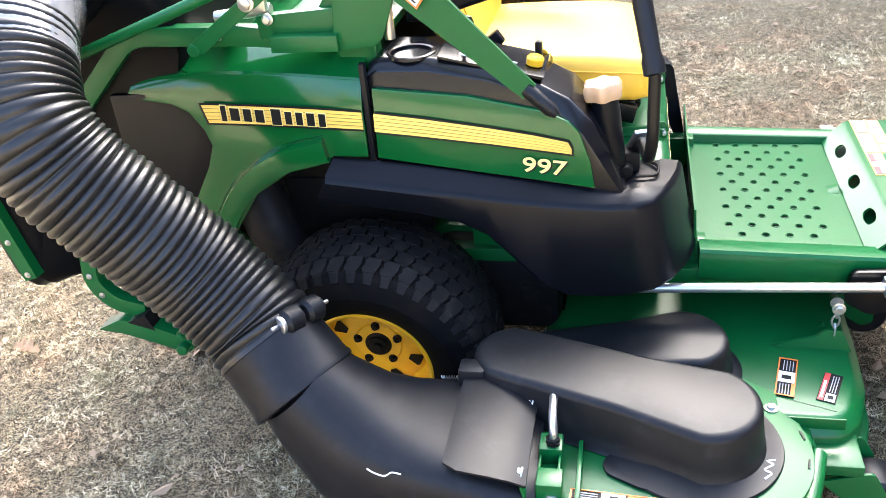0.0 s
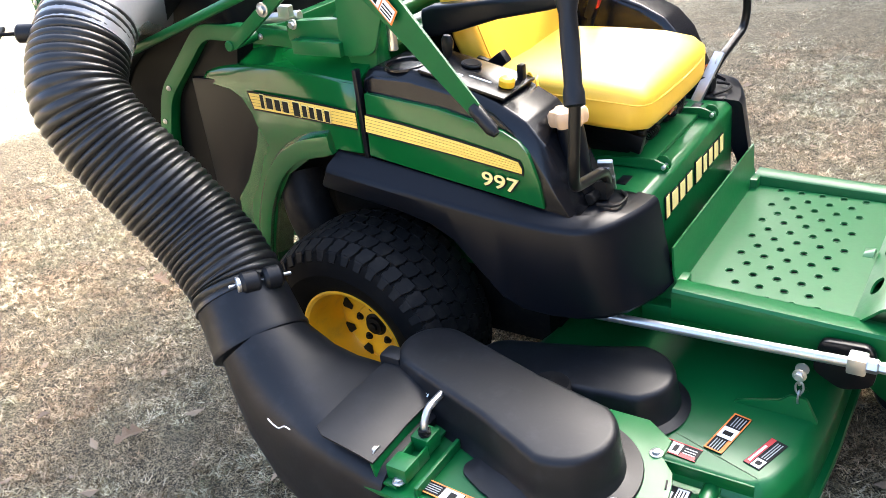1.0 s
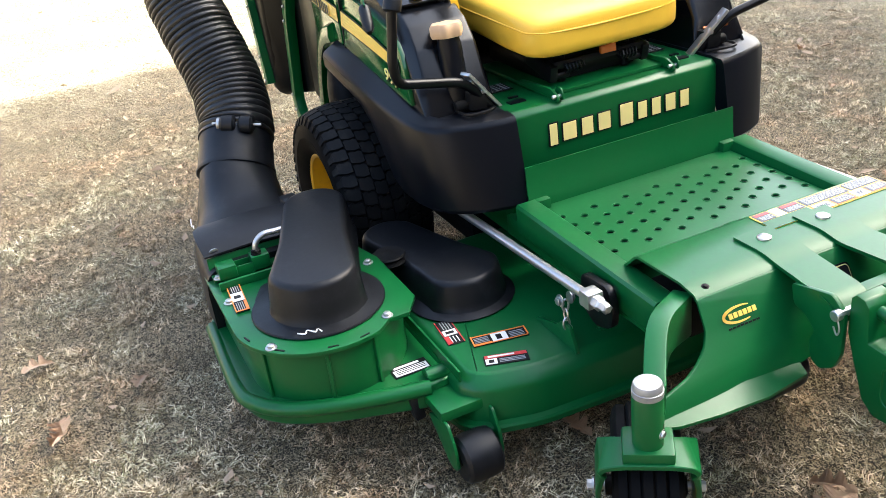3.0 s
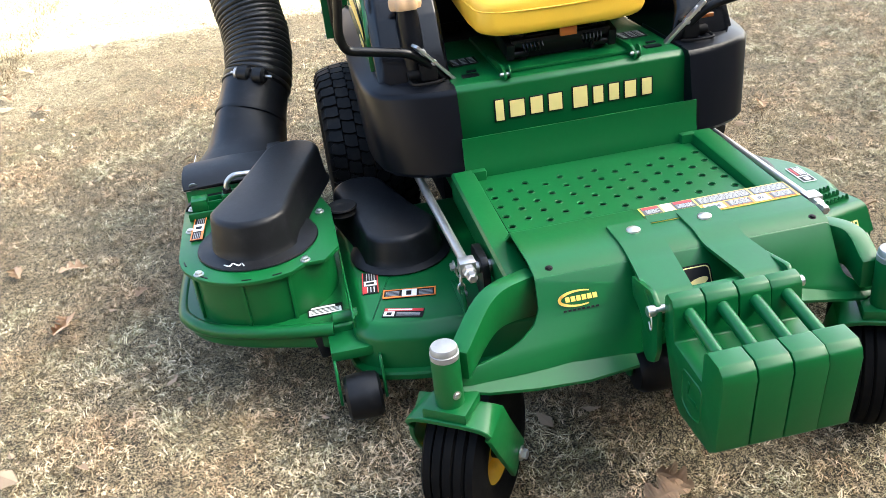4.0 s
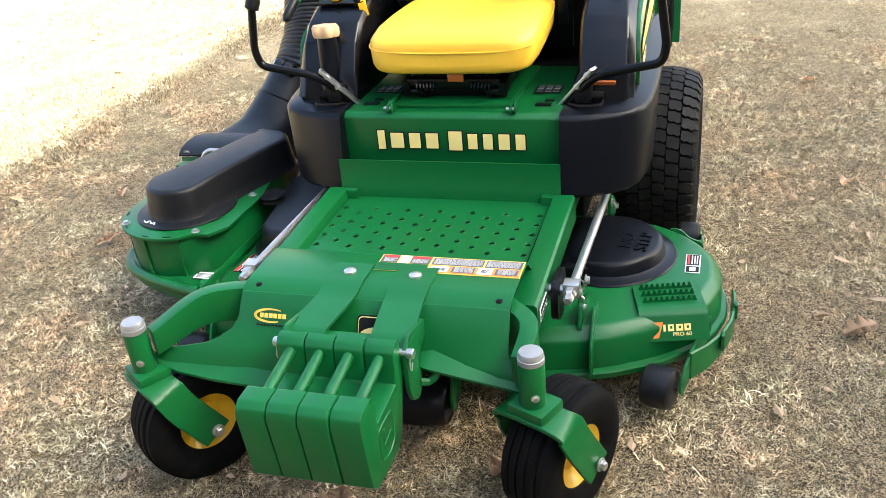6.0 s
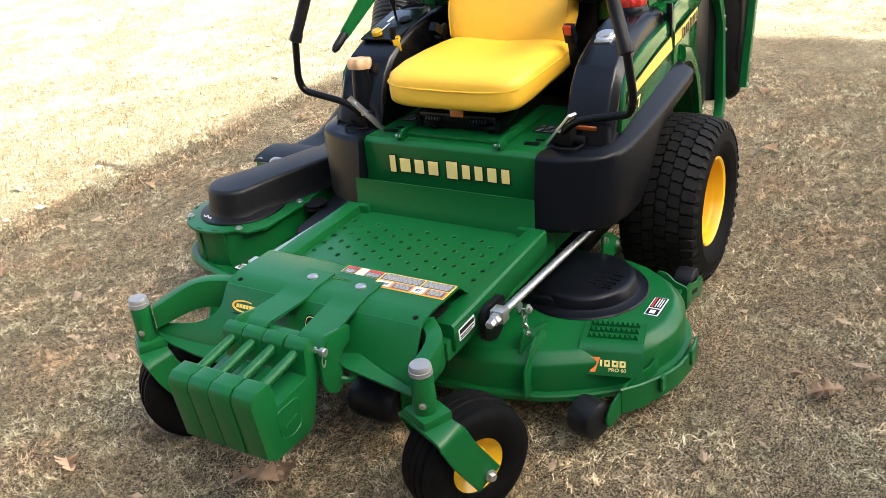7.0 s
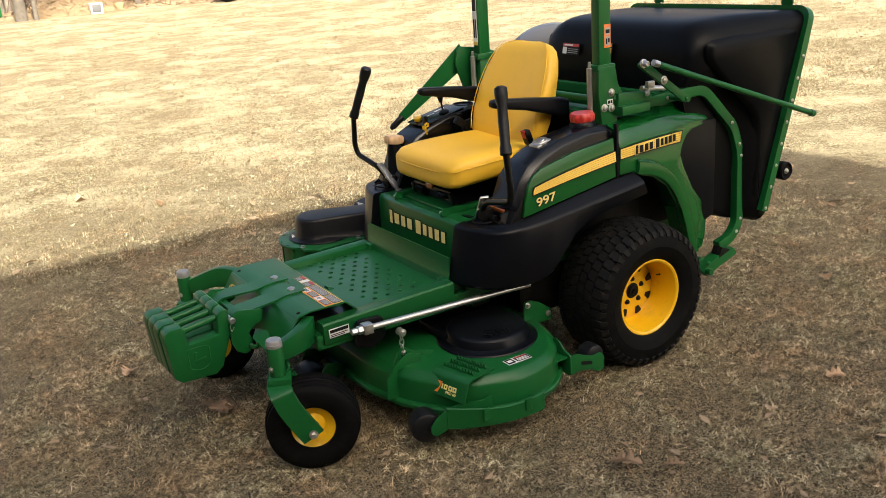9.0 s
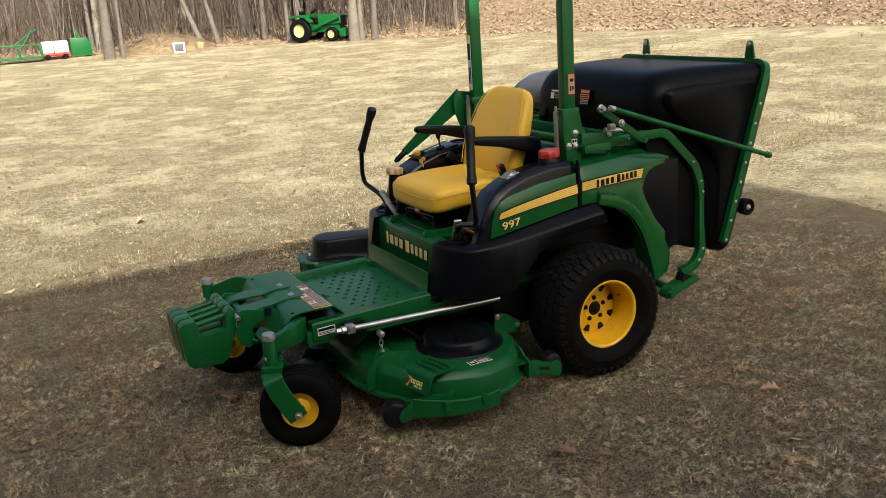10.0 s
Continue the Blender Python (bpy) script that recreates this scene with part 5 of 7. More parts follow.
join(bm, prism([(x * 0.9, y * 0.9) for x, y in shield], "z", 0.003, 0.0042, 0), slot=1)
join(bm, prism([(x * 0.84, y * 0.84) for x, y in shield], "z", 0.0042, 0.0052, 0), slot=0)
join(bm, prism([(0.026 * math.cos(k * 0.4488), 0.0095 * math.sin(k * 0.4488) + 0.24 * 0.026 * math.cos(k * 0.4488)) for k in range(14)], "z", 0.0051, 0.0062, 0), slot=1)
bmesh.ops.transform(bm, matrix=m, verts=bm.verts[:])
part("badge", bm, [BLACK_INK, CREAM_INK], front_box, "black shield badge with plain yellow shape")
# yellow swoosh decal
bm = bmesh.new()
for k in range(30):
    a = math.radians(60 + k * 8)
    thick = 0.0025 + 0.004 * math.sin(math.pi * k / 29)
    join(bm, box((0.044 * math.cos(a), 0.016 * math.sin(a), 0.001), (0.007, thick, 0.0016), 0, (0, 0, math.degrees(math.atan2(0.016 * math.cos(a), -0.044 * math.sin(a))))))
for k in range(6):
    join(bm, box((-0.026 + k * 0.0125, 0.0, 0.001), (0.0095, 0.0115, 0.0016), 0))
for k in range(8):
    join(bm, box((-0.036 + k * 0.0105, -0.024, 0.001), (0.007, 0.004, 0.0016), 0), slot=1)
bmesh.ops.transform(bm, matrix=facing((face_x(0.490) + 0.0085, -0.262, 0.490), (0, 1, 0), (-0.62, 0, 1)), verts=bm.verts[:])
part("oval_decal", bm, [YELLOW_INK, BLACK_INK], front_box, "yellow oval dealer decal")
# safety decal on the floor edge
bars = [(0.01, 0.50, 0.12, 0.46, 2), (0.02, 0.80, 0.10, 0.14, 1), (0.145, 0.50, 0.065, 0.46, 3), (0.22, 0.50, 0.14, 0.46, 2), (0.23, 0.80, 0.12, 0.14, 1), (0.375, 0.51, 0.355, 0.43, 2), (0.745, 0.51, 0.245, 0.43, 2), (0.375, 0.03, 0.62, 0.43, 4), (0.385, 0.07, 0.125, 0.33, 3), (0.535, 0.07, 0.155, 0.35, 2), (0.71, 0.05, 0.10, 0.39, 3), (0.83, 0.07, 0.15, 0.35, 2), (0.0, 0.0, 0.36, 0.47, 6)]
q = random.Random(17)
for x, w_, y0, rows, slot in ((0.03, 0.09, 0.54, 4, 5), (0.235, 0.11, 0.54, 4, 5), (0.39, 0.33, 0.55, 6, 5), (0.755, 0.22, 0.55, 6, 5), (0.55, 0.13, 0.11, 5, 5), (0.845, 0.12, 0.11, 5, 5), (0.40, 0.09, 0.14, 3, 2), (0.735, 0.05, 0.16, 3, 2)):
    for k in range(rows):
        at_ = x
        while at_ < x + w_ - 0.012:
            ln_ = min(q.uniform(0.010, 0.045), x + w_ - at_)
            bars.append((at_, y0 + k * 0.060, ln_, 0.040, slot))
            at_ += ln_ + 0.006
sticker("safety_decal", facing((1.298, 0.158, 0.5537), (0, 1, 0), (-1, 0, 0)), 0.380, 0.080, [YELLOW_INK, RED_INK, GREY_INK, WHITE_INK, ORANGE_INK, LIGHT_INK, GREEN], bars, front_box, "long safety decal with yellow and orange borders round grey panels")
sticker("plate_label", facing((1.312, 0.3975, 0.462), (-1, 0, 0.03), (0, 0, 1)), 0.085, 0.036, [WHITE_INK, BLACK_INK], [(0.05, 0.55, 0.9, 0.35, 1), (0.05, 0.30, 0.85, 0.08, 1), (0.05, 0.12, 0.7, 0.08, 1)], mower)

# cylinder rods along both sides
for s in (-1, 1):
    bm = cyl((0.45, s * 0.470, 0.446), (1.238, s * 0.455, 0.466), 0.0125, 14)
    rod = part("steel_rod", bm, STEEL, mower, "bright steel linkage rod")
    bm = box((1.222, s * 0.455, 0.467), (0.040, 0.042, 0.040), 0.005)
    join(bm, lathe([(0.017, 0), (0.017, 0.02), (0.013, 0.024), (0.013, 0.045), (0.009, 0.048)], axis_to((1.242, s * 0.455, 0.467), (1, 0, 0.02)), 6))
    join(bm, cyl((1.215, s * 0.44, 0.455), (1.215, s * 0.38, 0.455), 0.015))
    part("rod_end", bm, STEEL, rod)
    bm = prism(outline_round([(1.135, 0.485), (1.245, 0.49), (1.262, 0.44), (1.255, 0.385), (1.19, 0.362), (1.125, 0.40)], 0.02), "y", s * 0.405, s * 0.425, 0.003)
    part("rod_bracket", bm, BLACK_PAINT, rod)


# front casters
def caster(tx, ty, ang, s):
    """Spindle at (tx, ty); ang: where the axle points, in degrees."""
    a = Vector((math.cos(radians(ang)), math.sin(radians(ang)), 0))
    t = Vector((-a.y, a.x, 0))
    c = Vector((tx, ty, 0)) + t * 0.105
    c.z = 0.172
    # housing
    bm = lathe([(0.026, 0.365), (0.0305, 0.370), (0.0305, 0.485), (0.027, 0.492)], Matrix.Translation((tx, ty, 0)), 28)
    housing = part("spindle_housing", bm, GREEN, mower)
    bm = lathe([(0.028, 0.490), (0.0305, 0.492), (0.0305, 0.504), (0.0288, 0.505), (0.0288, 0.514), (0.026, 0.519), (0.014, 0.5205), (0.001, 0.521)], Matrix.Translation((tx, ty, 0)), 28)
    part("spindle_cap", bm, CAP_METAL, housing, "pale metal spindle cap")
    join_bolt = bolt((tx + 0.027, ty + 0.012, 0.41), (1, 0.4, 0), 0.007, 0.006)
    part("grease_fitting", join_bolt, STEEL, housing)
    # fork: a bent strap from one axle end over the tyre to the other
    w = 0.100
    top = 0.358
    p0 = c + a * w + Vector((0, 0, -0.015))
    p1 = c + a * w * 0.98 - t * 0.072 + Vector((0, 0, 0.105))
    p2 = Vector((tx, ty, top - 0.022)) + a * (w - 0.012) + t * 0.01
    p3 = Vector((tx, ty, top - 0.008)) + a * 0.05
    p4 = Vector((tx, ty, top - 0.008)) - a * 0.05
    p5 = Vector((tx, ty, top - 0.022)) - a * (w - 0.012) + t * 0.01
    p6 = c - a * w * 0.98 - t * 0.072 + Vector((0, 0, 0.105))
    p7 = c - a * w + Vector((0, 0, -0.015))
    pts = bent([p0, p1, p2, p3, p4, p5, p6, p7], 0.035, 4)
    loops = []
    for i, p in enumerate(pts):
        tg = (pts[min(i + 1, len(pts) - 1)] - pts[max(i - 1, 0)]).normalized()
        up = abs(tg.dot(a))
        wd = (t if up > 0.5 else (Vector((0, 0, 1)).lerp(t, 0.6)).normalized())
        wd = (wd - tg * wd.dot(tg)).normalized()
        if wd.dot(t) < 0:
            wd = -wd
        nr = tg.cross(wd).normalized()
        hw, th = 0.044, 0.006
        loops.append([p - wd * hw - nr * th, p + wd * hw - nr * th, p + wd * hw + nr * th, p - wd * hw + nr * th])
    bm = soften(rings(loops), 0.002, 1, 0.9)
    fork = part("caster_fork", bm, GREEN, mower, "green bent-steel caster fork")
    bm = box(Vector((tx, ty, top + 0.006)) + t * 0.005, (0.100, 0.088, 0.030), 0.008, pose(0, 0, 0, 0, 0, ang))
    part("fork_plate", bm, GREEN, fork)
    bm = bolt(c + a * 0.108, a, 0.012, 0.016)
    join(bm, bolt(c - a * 0.108, -a, 0.012, 0.016))
    join(bm, cyl(c - a * 0.105, c + a * 0.105, 0.010))
    part("axle_bolt", bm, STEEL, fork)
    # wheel: ribbed tyre and yellow rim
    wheel = new("caster_wheel")
    wheel.parent = mower
    wheel.matrix_basis = axis_to(c, a)
    tagged(wheel, "small front caster wheel with ribbed tyre and yellow rim")
    R = 0.178
    prof = [(0.078, -0.050), (0.084, -0.060), (0.110, -0.070), (0.140, -0.071), (0.160, -0.066)]
    for k in range(5):
        z0 = -0.058 + k * 0.0245
        rr = R - 0.010 * ((z0 + 0.009) / 0.058) ** 2
        prof += [(rr - 0.005, z0 - 0.003), (rr, z0), (rr, z0 + 0.017), (rr - 0.005, z0 + 0.0195)]
    prof += [(0.160, 0.066), (0.140, 0.071), (0.110, 0.070), (0.084, 0.060), (0.078, 0.050)]
    part("tyre", lathe(prof, None, 56, False), RUBBER, wheel)
    rim = [(0.020, -0.045), (0.045, -0.030), (0.066, -0.040), (0.078, -0.054), (0.086, -0.058), (0.086, -0.052), (0.074, -0.03), (0.074, 0.03), (0.086, 0.052), (0.086, 0.058), (0.078, 0.054), (0.066, 0.040), (0.045, 0.030), (0.020, 0.045)]
    part("rim", lathe(rim, None, 40), YELLOW, wheel)
    part("hub", cyl((0, 0, -0.085), (0, 0, 0.085), 0.022), DARK_STEEL, wheel)


caster(1.606, -0.588, 56, -1)
caster(1.585, 0.423, 66, 1)


def caster_arm(tx, ty, s, root_y):
    """A boxed arm from the front box out to a spindle."""
    root = Vector((1.40, root_y, 0.485))
    end = Vector((tx - 0.02, ty - s * 0.03, 0.455))
    mid = root.lerp(end, 0.5) + (Vector((-0.018, -0.012, 0.030)) if s < 0 else Vector((-0.01, 0.035, 0.015)))
    pts = smooth_path([root, mid, end], 7)
    loops = []
    for i, p in enumerate(pts):
        k = i / (len(pts) - 1)
        h = 0.062 - 0.022 * k
        d = (pts[min(i + 1, len(pts) - 1)] - pts[max(i - 1, 0)])
        d.z = 0
        nr = Vector((-d.y, d.x, 0)).normalized() * 0.022
        loops.append([p + nr + Vector((0, 0, -h)), p - nr + Vector((0, 0, -h)), p - nr + Vector((0, 0, h * 0.72)), p + nr + Vector((0, 0, h * 0.72))])
    part("caster_arm", soften(rings(loops), 0.005, 2, 0.9), GREEN, mower, "green boxed caster arm")


caster_arm(1.606, -0.588, -1, -0.34)
caster_arm(1.585, 0.423, 1, 0.33)


# drive wheels
def tread_block(bm, R, ang, z, w, l, skew, h=0.009):
    """One raised block of the turf tread, curved over the tyre's crown."""
    def at(da, dz, r):
        zz = z + dz
        rr = r - 0.030 * abs(zz / 0.15) ** 3
        a = ang + (da + skew * dz) / R
        return (rr * math.cos(a), rr * math.sin(a), zz)
    top = [at(-l / 2, -w / 2, R), at(l * 0.35, -w / 2, R), at(l / 2, -w / 4, R), at(l * 0.38, 0, R), at(l / 2, w / 4, R), at(l * 0.35, w / 2, R), at(-l / 2, w / 2, R), at(-l * 0.62, 0, R)]
    low = [at(-l / 2 - 0.002, -w / 2 - 0.002, R - h), at(l * 0.35, -w / 2 - 0.002, R - h), at(l / 2 + 0.002, -w / 4, R - h), at(l * 0.38, 0, R - h), at(l / 2 + 0.002, w / 4, R - h), at(l * 0.35, w / 2 + 0.002, R - h), at(-l / 2 - 0.002, w / 2 + 0.002, R - h), at(-l * 0.62, 0, R - h)]
    t = [bm.verts.new(p) for p in top]
    b = [bm.verts.new(p) for p in low]
    bm.faces.new(t)
    for i in range(8):
        j = (i + 1) % 8
        bm.faces.new((b[i], b[j], t[j], t[i]))


def drive_wheel(s):
    wheel = new("drive_wheel")
    wheel.parent = mower
    wheel.matrix_basis = axis_to((-0.028, s * (0.578 if s > 0 else 0.566), 0.322), (0, s, 0)) @ pose(0, 0, 0, 0, 0, 20)
    tagged(wheel, "large rear drive wheel with turf tyre and yellow rim")
    R = 0.325
    prof = [(0.155, -0.105), (0.165, -0.118), (0.200, -0.140), (0.240, -0.147), (0.278, -0.142), (0.295, -0.132)]
    for k in range(9):
        z = -0.12 + k * 0.03
        prof.append((R - 0.0100 - 0.030 * abs(z / 0.15) ** 3, z))
    prof += [(0.295, 0.132), (0.278, 0.142), (0.240, 0.147), (0.232, 0.1485), (0.228, 0.147), (0.200, 0.140), (0.165, 0.118), (0.155, 0.105)]
    tyre = part("tyre", lathe(prof, None, 72, False), RUBBER, wheel, "black turf-tread tyre", 30)
    bm = bmesh.new()
    rows = [(-0.112, 0.042, 0.036), (-0.066, 0.042, 0.039), (-0.022, 0.040, 0.039), (0.022, 0.040, 0.039), (0.066, 0.042, 0.039), (0.112, 0.042, 0.036)]
    for i, (z, w, l) in enumerate(rows):
        for k in range(44):
            tread_block(bm, R, (k + 0.5 * (i % 2)) * math.tau / 44, z, w, l, 0.18 if z > 0 else -0.18)
    for sd in (-1, 1):
        for k in range(44):
            a = (k + 0.5 * (sd > 0)) * math.tau / 44
            d = 0.011
            vs = []
            for aa, r, z in ((a - d / R * 1.1, 0.3, 0.136), (a + d / R * 1.1, 0.3, 0.136), (a + d / R, 0.278, 0.147), (a - d / R, 0.278, 0.147)):
                vs.append((r * math.cos(aa), r * math.sin(aa), sd * z))
            for aa, r, z in ((a - d / R * 1.1, 0.306, 0.128), (a + d / R * 1.1, 0.306, 0.128), (a + d / R, 0.270, 0.138), (a - d / R, 0.270, 0.138)):
                vs.append((r * math.cos(aa), r * math.sin(aa), sd * z))
            q = [bm.verts.new(v) for v in vs]
            for f in ((0, 1, 2, 3), (0, 4, 5, 1), (1, 5, 6, 2), (2, 6, 7, 3), (3, 7, 4, 0)):
                bm.faces.new([q[i] for i in f])
    part("tread", bm, TREAD, tyre, "", 25)
    # rim: deep outer barrel, disc set inwards with openings
    rim = [(0.060, 0.010), (0.064, 0.006), (0.108, 0.004), (0.128, -0.006), (0.138, -0.012), (0.146, 0.0), (0.146, 0.07), (0.150, 0.085), (0.156, 0.105), (0.168, 0.116), (0.173, 0.116), (0.173, 0.122), (0.166, 0.123), (0.158, 0.118), (0.151, 0.098), (0.150, -0.10), (0.165, -0.115), (0.06, -0.02)]
    part("rim", lathe(rim, None, 64), YELLOW, wheel)
    # black plates on the closed disc stand in for its dark openings
    for k in range(8):
        a = k * math.tau / 8
        u = Vector((math.cos(a), math.sin(a), 0))
        v = Vector((-u.y, u.x, 0))
        sh = [u * 0.088 - v * 0.008, u * 0.088 + v * 0.008, u * 0.117 + v * 0.019, u * 0.123 + v * 0.013, u * 0.123 - v * 0.013, u * 0.117 - v * 0.019]
        bm = rings([[p + Vector((0, 0, 0.0015 + (0.006 if p.length < 0.09 else 0.003))) for p in sh], [p + Vector((0, 0, 0.0035 + (0.006 if p.length < 0.09 else 0.003))) for p in sh]])
        part("rim_opening", bm, BLACK_INK, wheel)
    hub = part("hub", lathe([(0.036, 0.0), (0.036, 0.010), (0.028, 0.014), (0.026, 0.022), (0.014, 0.024), (0.014, 0.032), (0.001, 0.033)], None, 24), DARK_STEEL, wheel)
    for k in range(5):
        a = k * math.tau / 5
        p = Vector((math.cos(a) * 0.056, math.sin(a) * 0.056, 0.008))
        part("wheel_nut", bolt(p, (0, 0, 1), 0.0085, 0.012), DARK_STEEL, hub)
    part("valve", cyl((0.138, 0, 0.03), (0.128, 0.02, 0.065), 0.004, 8), BLACK_PAINT, wheel)


drive_wheel(-1)
drive_wheel(1)

# roll bar: two posts with hinge plates
for s in (-1, 1):
    bm = box((-0.002, s * 0.435, 1.62), (0.066, 0.05, 0.72), 0.008)
    post = part("roll_bar_post", bm, GREEN, mower, "green square roll bar post")
    bm = box((-0.005, s * 0.435, 1.10), (0.075, 0.055, 0.40), 0.008)
    join(bm, prism(outline_round([(0.05, 1.30), (0.05, 1.20), (0.03, 1.03), (-0.04, 1.03), (-0.07, 1.12), (-0.10, 1.16), (-0.06, 1.22), (-0.045, 1.30)], 0.02), "y", s * 0.462, s * 0.474, 0.003))
    join(bm, box((0.0, s * 0.435, 1.295), (0.10, 0.07, 0.03), 0.005))
    sock = part("post_socket", bm, GREEN, mower)
    bolts_on(sock, [((x, s * 0.474, z), (0, s, 0)) for x, z in ((-0.055, 1.165), (0.02, 1.13), (-0.02, 1.125), (-0.02, 1.19))], STEEL, 0.012, 0.012)
    sticker("small_label", facing((-0.012, s * 0.4745, 1.152), (-s, 0, 0), (0, 0, 1)), 0.032, 0.022, [WHITE_INK, BLACK_INK], [(0.1, 0.2, 0.35, 0.6, 1), (0.55, 0.2, 0.3, 0.6, 1)], sock)
    bm = cyl((0.060, s * 0.43, 1.09), (0.060, s * 0.43, 1.30), 0.0125, 16)
    join(bm, cyl((0.060, s * 0.43, 1.30), (0.060, s * 0.43, 1.325), 0.006, 10))
    part("lift_strut", bm, STEEL, mower, "grey lift strut beside the roll bar")
    if s > 0:
        sticker("warning_label", facing((-0.012, s * 0.4612, 1.425), (-s, 0, 0), (0, 0, 1)), 0.036, 0.095, [ORANGE_INK, LIGHT_INK, BLACK_INK], [(0.10, 0.56, 0.8, 0.30, 1), (0.10, 0.10, 0.8, 0.38, 1), (0.2, 0.62, 0.6, 0.16, 2), (0.22, 0.16, 0.22, 0.24, 2), (0.55, 0.22, 0.25, 0.18, 2)], post)
    else:
        sticker("warning_label", facing((0.032, s * 0.435, 1.50), (0, 1, 0), (0, 0, 1)), 0.035, 0.30, [WHITE_INK, YELLOW_INK, BLACK_INK], [(0, 0.92, 1, 0.08, 1), (0, 0.0, 1, 0.06, 1), (0.1, 0.55, 0.8, 0.3, 2), (0.15, 0.12, 0.3, 0.3, 2), (0.6, 0.12, 0.25, 0.3, 2)], post)
# cross tubes and hood frame behind the seat
bm = cyl((-0.02, -0.41, 1.145), (-0.02, 0.41, 1.145), 0.022)
join(bm, box((-0.10, 0, 1.10), (0.30, 0.80, 0.02), 0.004))
part("cross_tube", bm, GREEN, mower)
part("seat_back_panel", box((0.02, 0, 0.93), (0.02, 0.56, 0.36), 0.01), BLACK, mower)

# ---- front weights ----
WEIGHT = [(1.652, 0.483), (1.652, 0.562), (1.664, 0.574), (1.684, 0.570), (1.696, 0.556), (1.702, 0.480), (1.822, 0.470), (1.826, 0.535), (1.838, 0.548), (1.884, 0.546), (1.900, 0.534), (1.906, 0.515), (1.890, 0.350), (1.864, 0.328), (1.732, 0.324), (1.702, 0.348), (1.667, 0.440)]
wt = thing("suitcase_weight", "green cast-iron suitcase weight hung on the front bracket", "weight", "front weights", (0, -0.102, 0))
bm = prism(WEIGHT, "y", -0.0342, 0.0342, 0.0045, 2)
part("body", bm, GREEN, wt)
part("handle_bar", cyl((1.690, 0, 0.540), (1.826, 0, 0.520), 0.0135, 16), GREEN, wt)
for k in range(1, 4):
    copy_thing(wt, pose(0.0 if k != 3 else -0.004, -0.102 + k * 0.0705, 0.0 if k != 3 else -0.003, 0, 0, 0))
shield = outline_round([(-0.042, 0.045), (0.042, 0.045), (0.040, -0.036), (0, -0.050), (-0.040, -0.036)], 0.016)
for s, y in ((1, -0.102 + 3 * 0.0705 + 0.0340), (-1, -0.102 - 0.0340)):
    loop = [Vector((x, z, 0)) for x, z in shield]
    loop.append(loop[0])
    bm = tube([p for p in loop], 0.0025, 6)
    join(bm, box((0.004, -0.008, 0), (0.045, 0.012, 0.005), 0.002, (0, 0, 12)))
    join(bm, box((-0.014, 0.014, 0), (0.010, 0.030, 0.005), 0.002, (0, 0, -15)))
    bmesh.ops.transform(bm, matrix=facing((1.785, y, 0.405), (-s, 0, 0), (0, 0, 1)), verts=bm.verts[:])
    part("cast_badge", bm, GREEN, mower, "raised cast shield outline")

# ---- the mower deck ----
deck = thing("mower_deck", "green stamped-steel mower deck with black belt covers hung under the mower", "mower deck", "", (0, 0, 0.010))
MAIN = [(0.40, 0.30), (0.41, 0.50), (0.455, 0.63), (0.52, 0.72), (0.60, 0.785), (0.70, 0.818), (0.80, 0.82), (0.90, 0.788), (0.975, 0.745), (1.050, 0.655), (1.120, 0.53), (1.165, 0.35), (1.175, 0.0), (1.175, -0.40), (1.165, -0.58), (1.130, -0.700), (1.085, -0.745), (0.80, -0.745), (0.45, -0.745), (0.40, -0.50)]
main = outline_round(MAIN, 0.03, 2)
loops = []
for off, z in ((0.016, 0.122), (0.024, 0.126), (0.026, 0.142), (0.022, 0.148), (0.007, 0.151), (0.005, 0.232), (0.001, 0.242), (-0.022, 0.264), (-0.028, 0.2685), (-0.036, 0.270)):
    cx, cy = 0.78, 0.04
    lp = []
    n = len(main)
    for i in range(n):
        p, a, b = Vector(main[i]), Vector(main[i - 1]), Vector(main[(i + 1) % n])
        t = (b - a).normalized()
        nr = Vector((t.y, -t.x))
        if nr.dot(p - Vector((cx, cy))) < 0:
            nr = -nr
        lp.append((p.x + nr.x * off, p.y + nr.y * off, z))
    loops.append(lp)
part("deck_shell", rings(loops), GREEN, deck, "green stamped deck shell", 28)
# guard strip along the far side, between the two rollers
path = [(1.075, 0.748), (1.02, 0.790), (0.93, 0.832), (0.86, 0.853), (0.79, 0.861), (0.74, 0.862), (0.70, 0.858)]
bm = rings([[(x, y + 0.003, 0.098), (x, y + 0.006, 0.100), (x, y + 0.006, 0.160 + 0.022 * k), (x, y, 0.164 + 0.022 * k), (x, y - 0.004, 0.160 + 0.022 * k), (x, y - 0.004, 0.098)] for (x, y), k in zip(path, (1.0, 0.8, 0.3, 0.1, 0.1, 0.2, 0.5))])
guard = part("side_guard", bm, GREEN, deck, "green guard strip along the deck side")
for x, y in ((0.95, 0.834), (0.78, 0.869)):
    part("guard_tab", box((x, y, 0.150), (0.030, 0.010, 0.050), 0.003), GREEN, guard)
# bolts on the deck's shoulder
for y in (-0.35, -0.05, 0.25, 0.45):
    part("deck_bolt", bolt((1.100, y, 0.270), (0, 0, 1), 0.008, 0.007), GREEN, deck)
# bracket standing on the deck before the round cover
part("front_web", prism(outline_round([(1.02, 0.262), (1.02, 0.300), (1.07, 0.318), (1.12, 0.300), (1.178, 0.235), (1.184, 0.150), (1.13, 0.150), (1.13, 0.262)], 0.012), "y", 0.488, 0.496, 0.002), GREEN, deck)
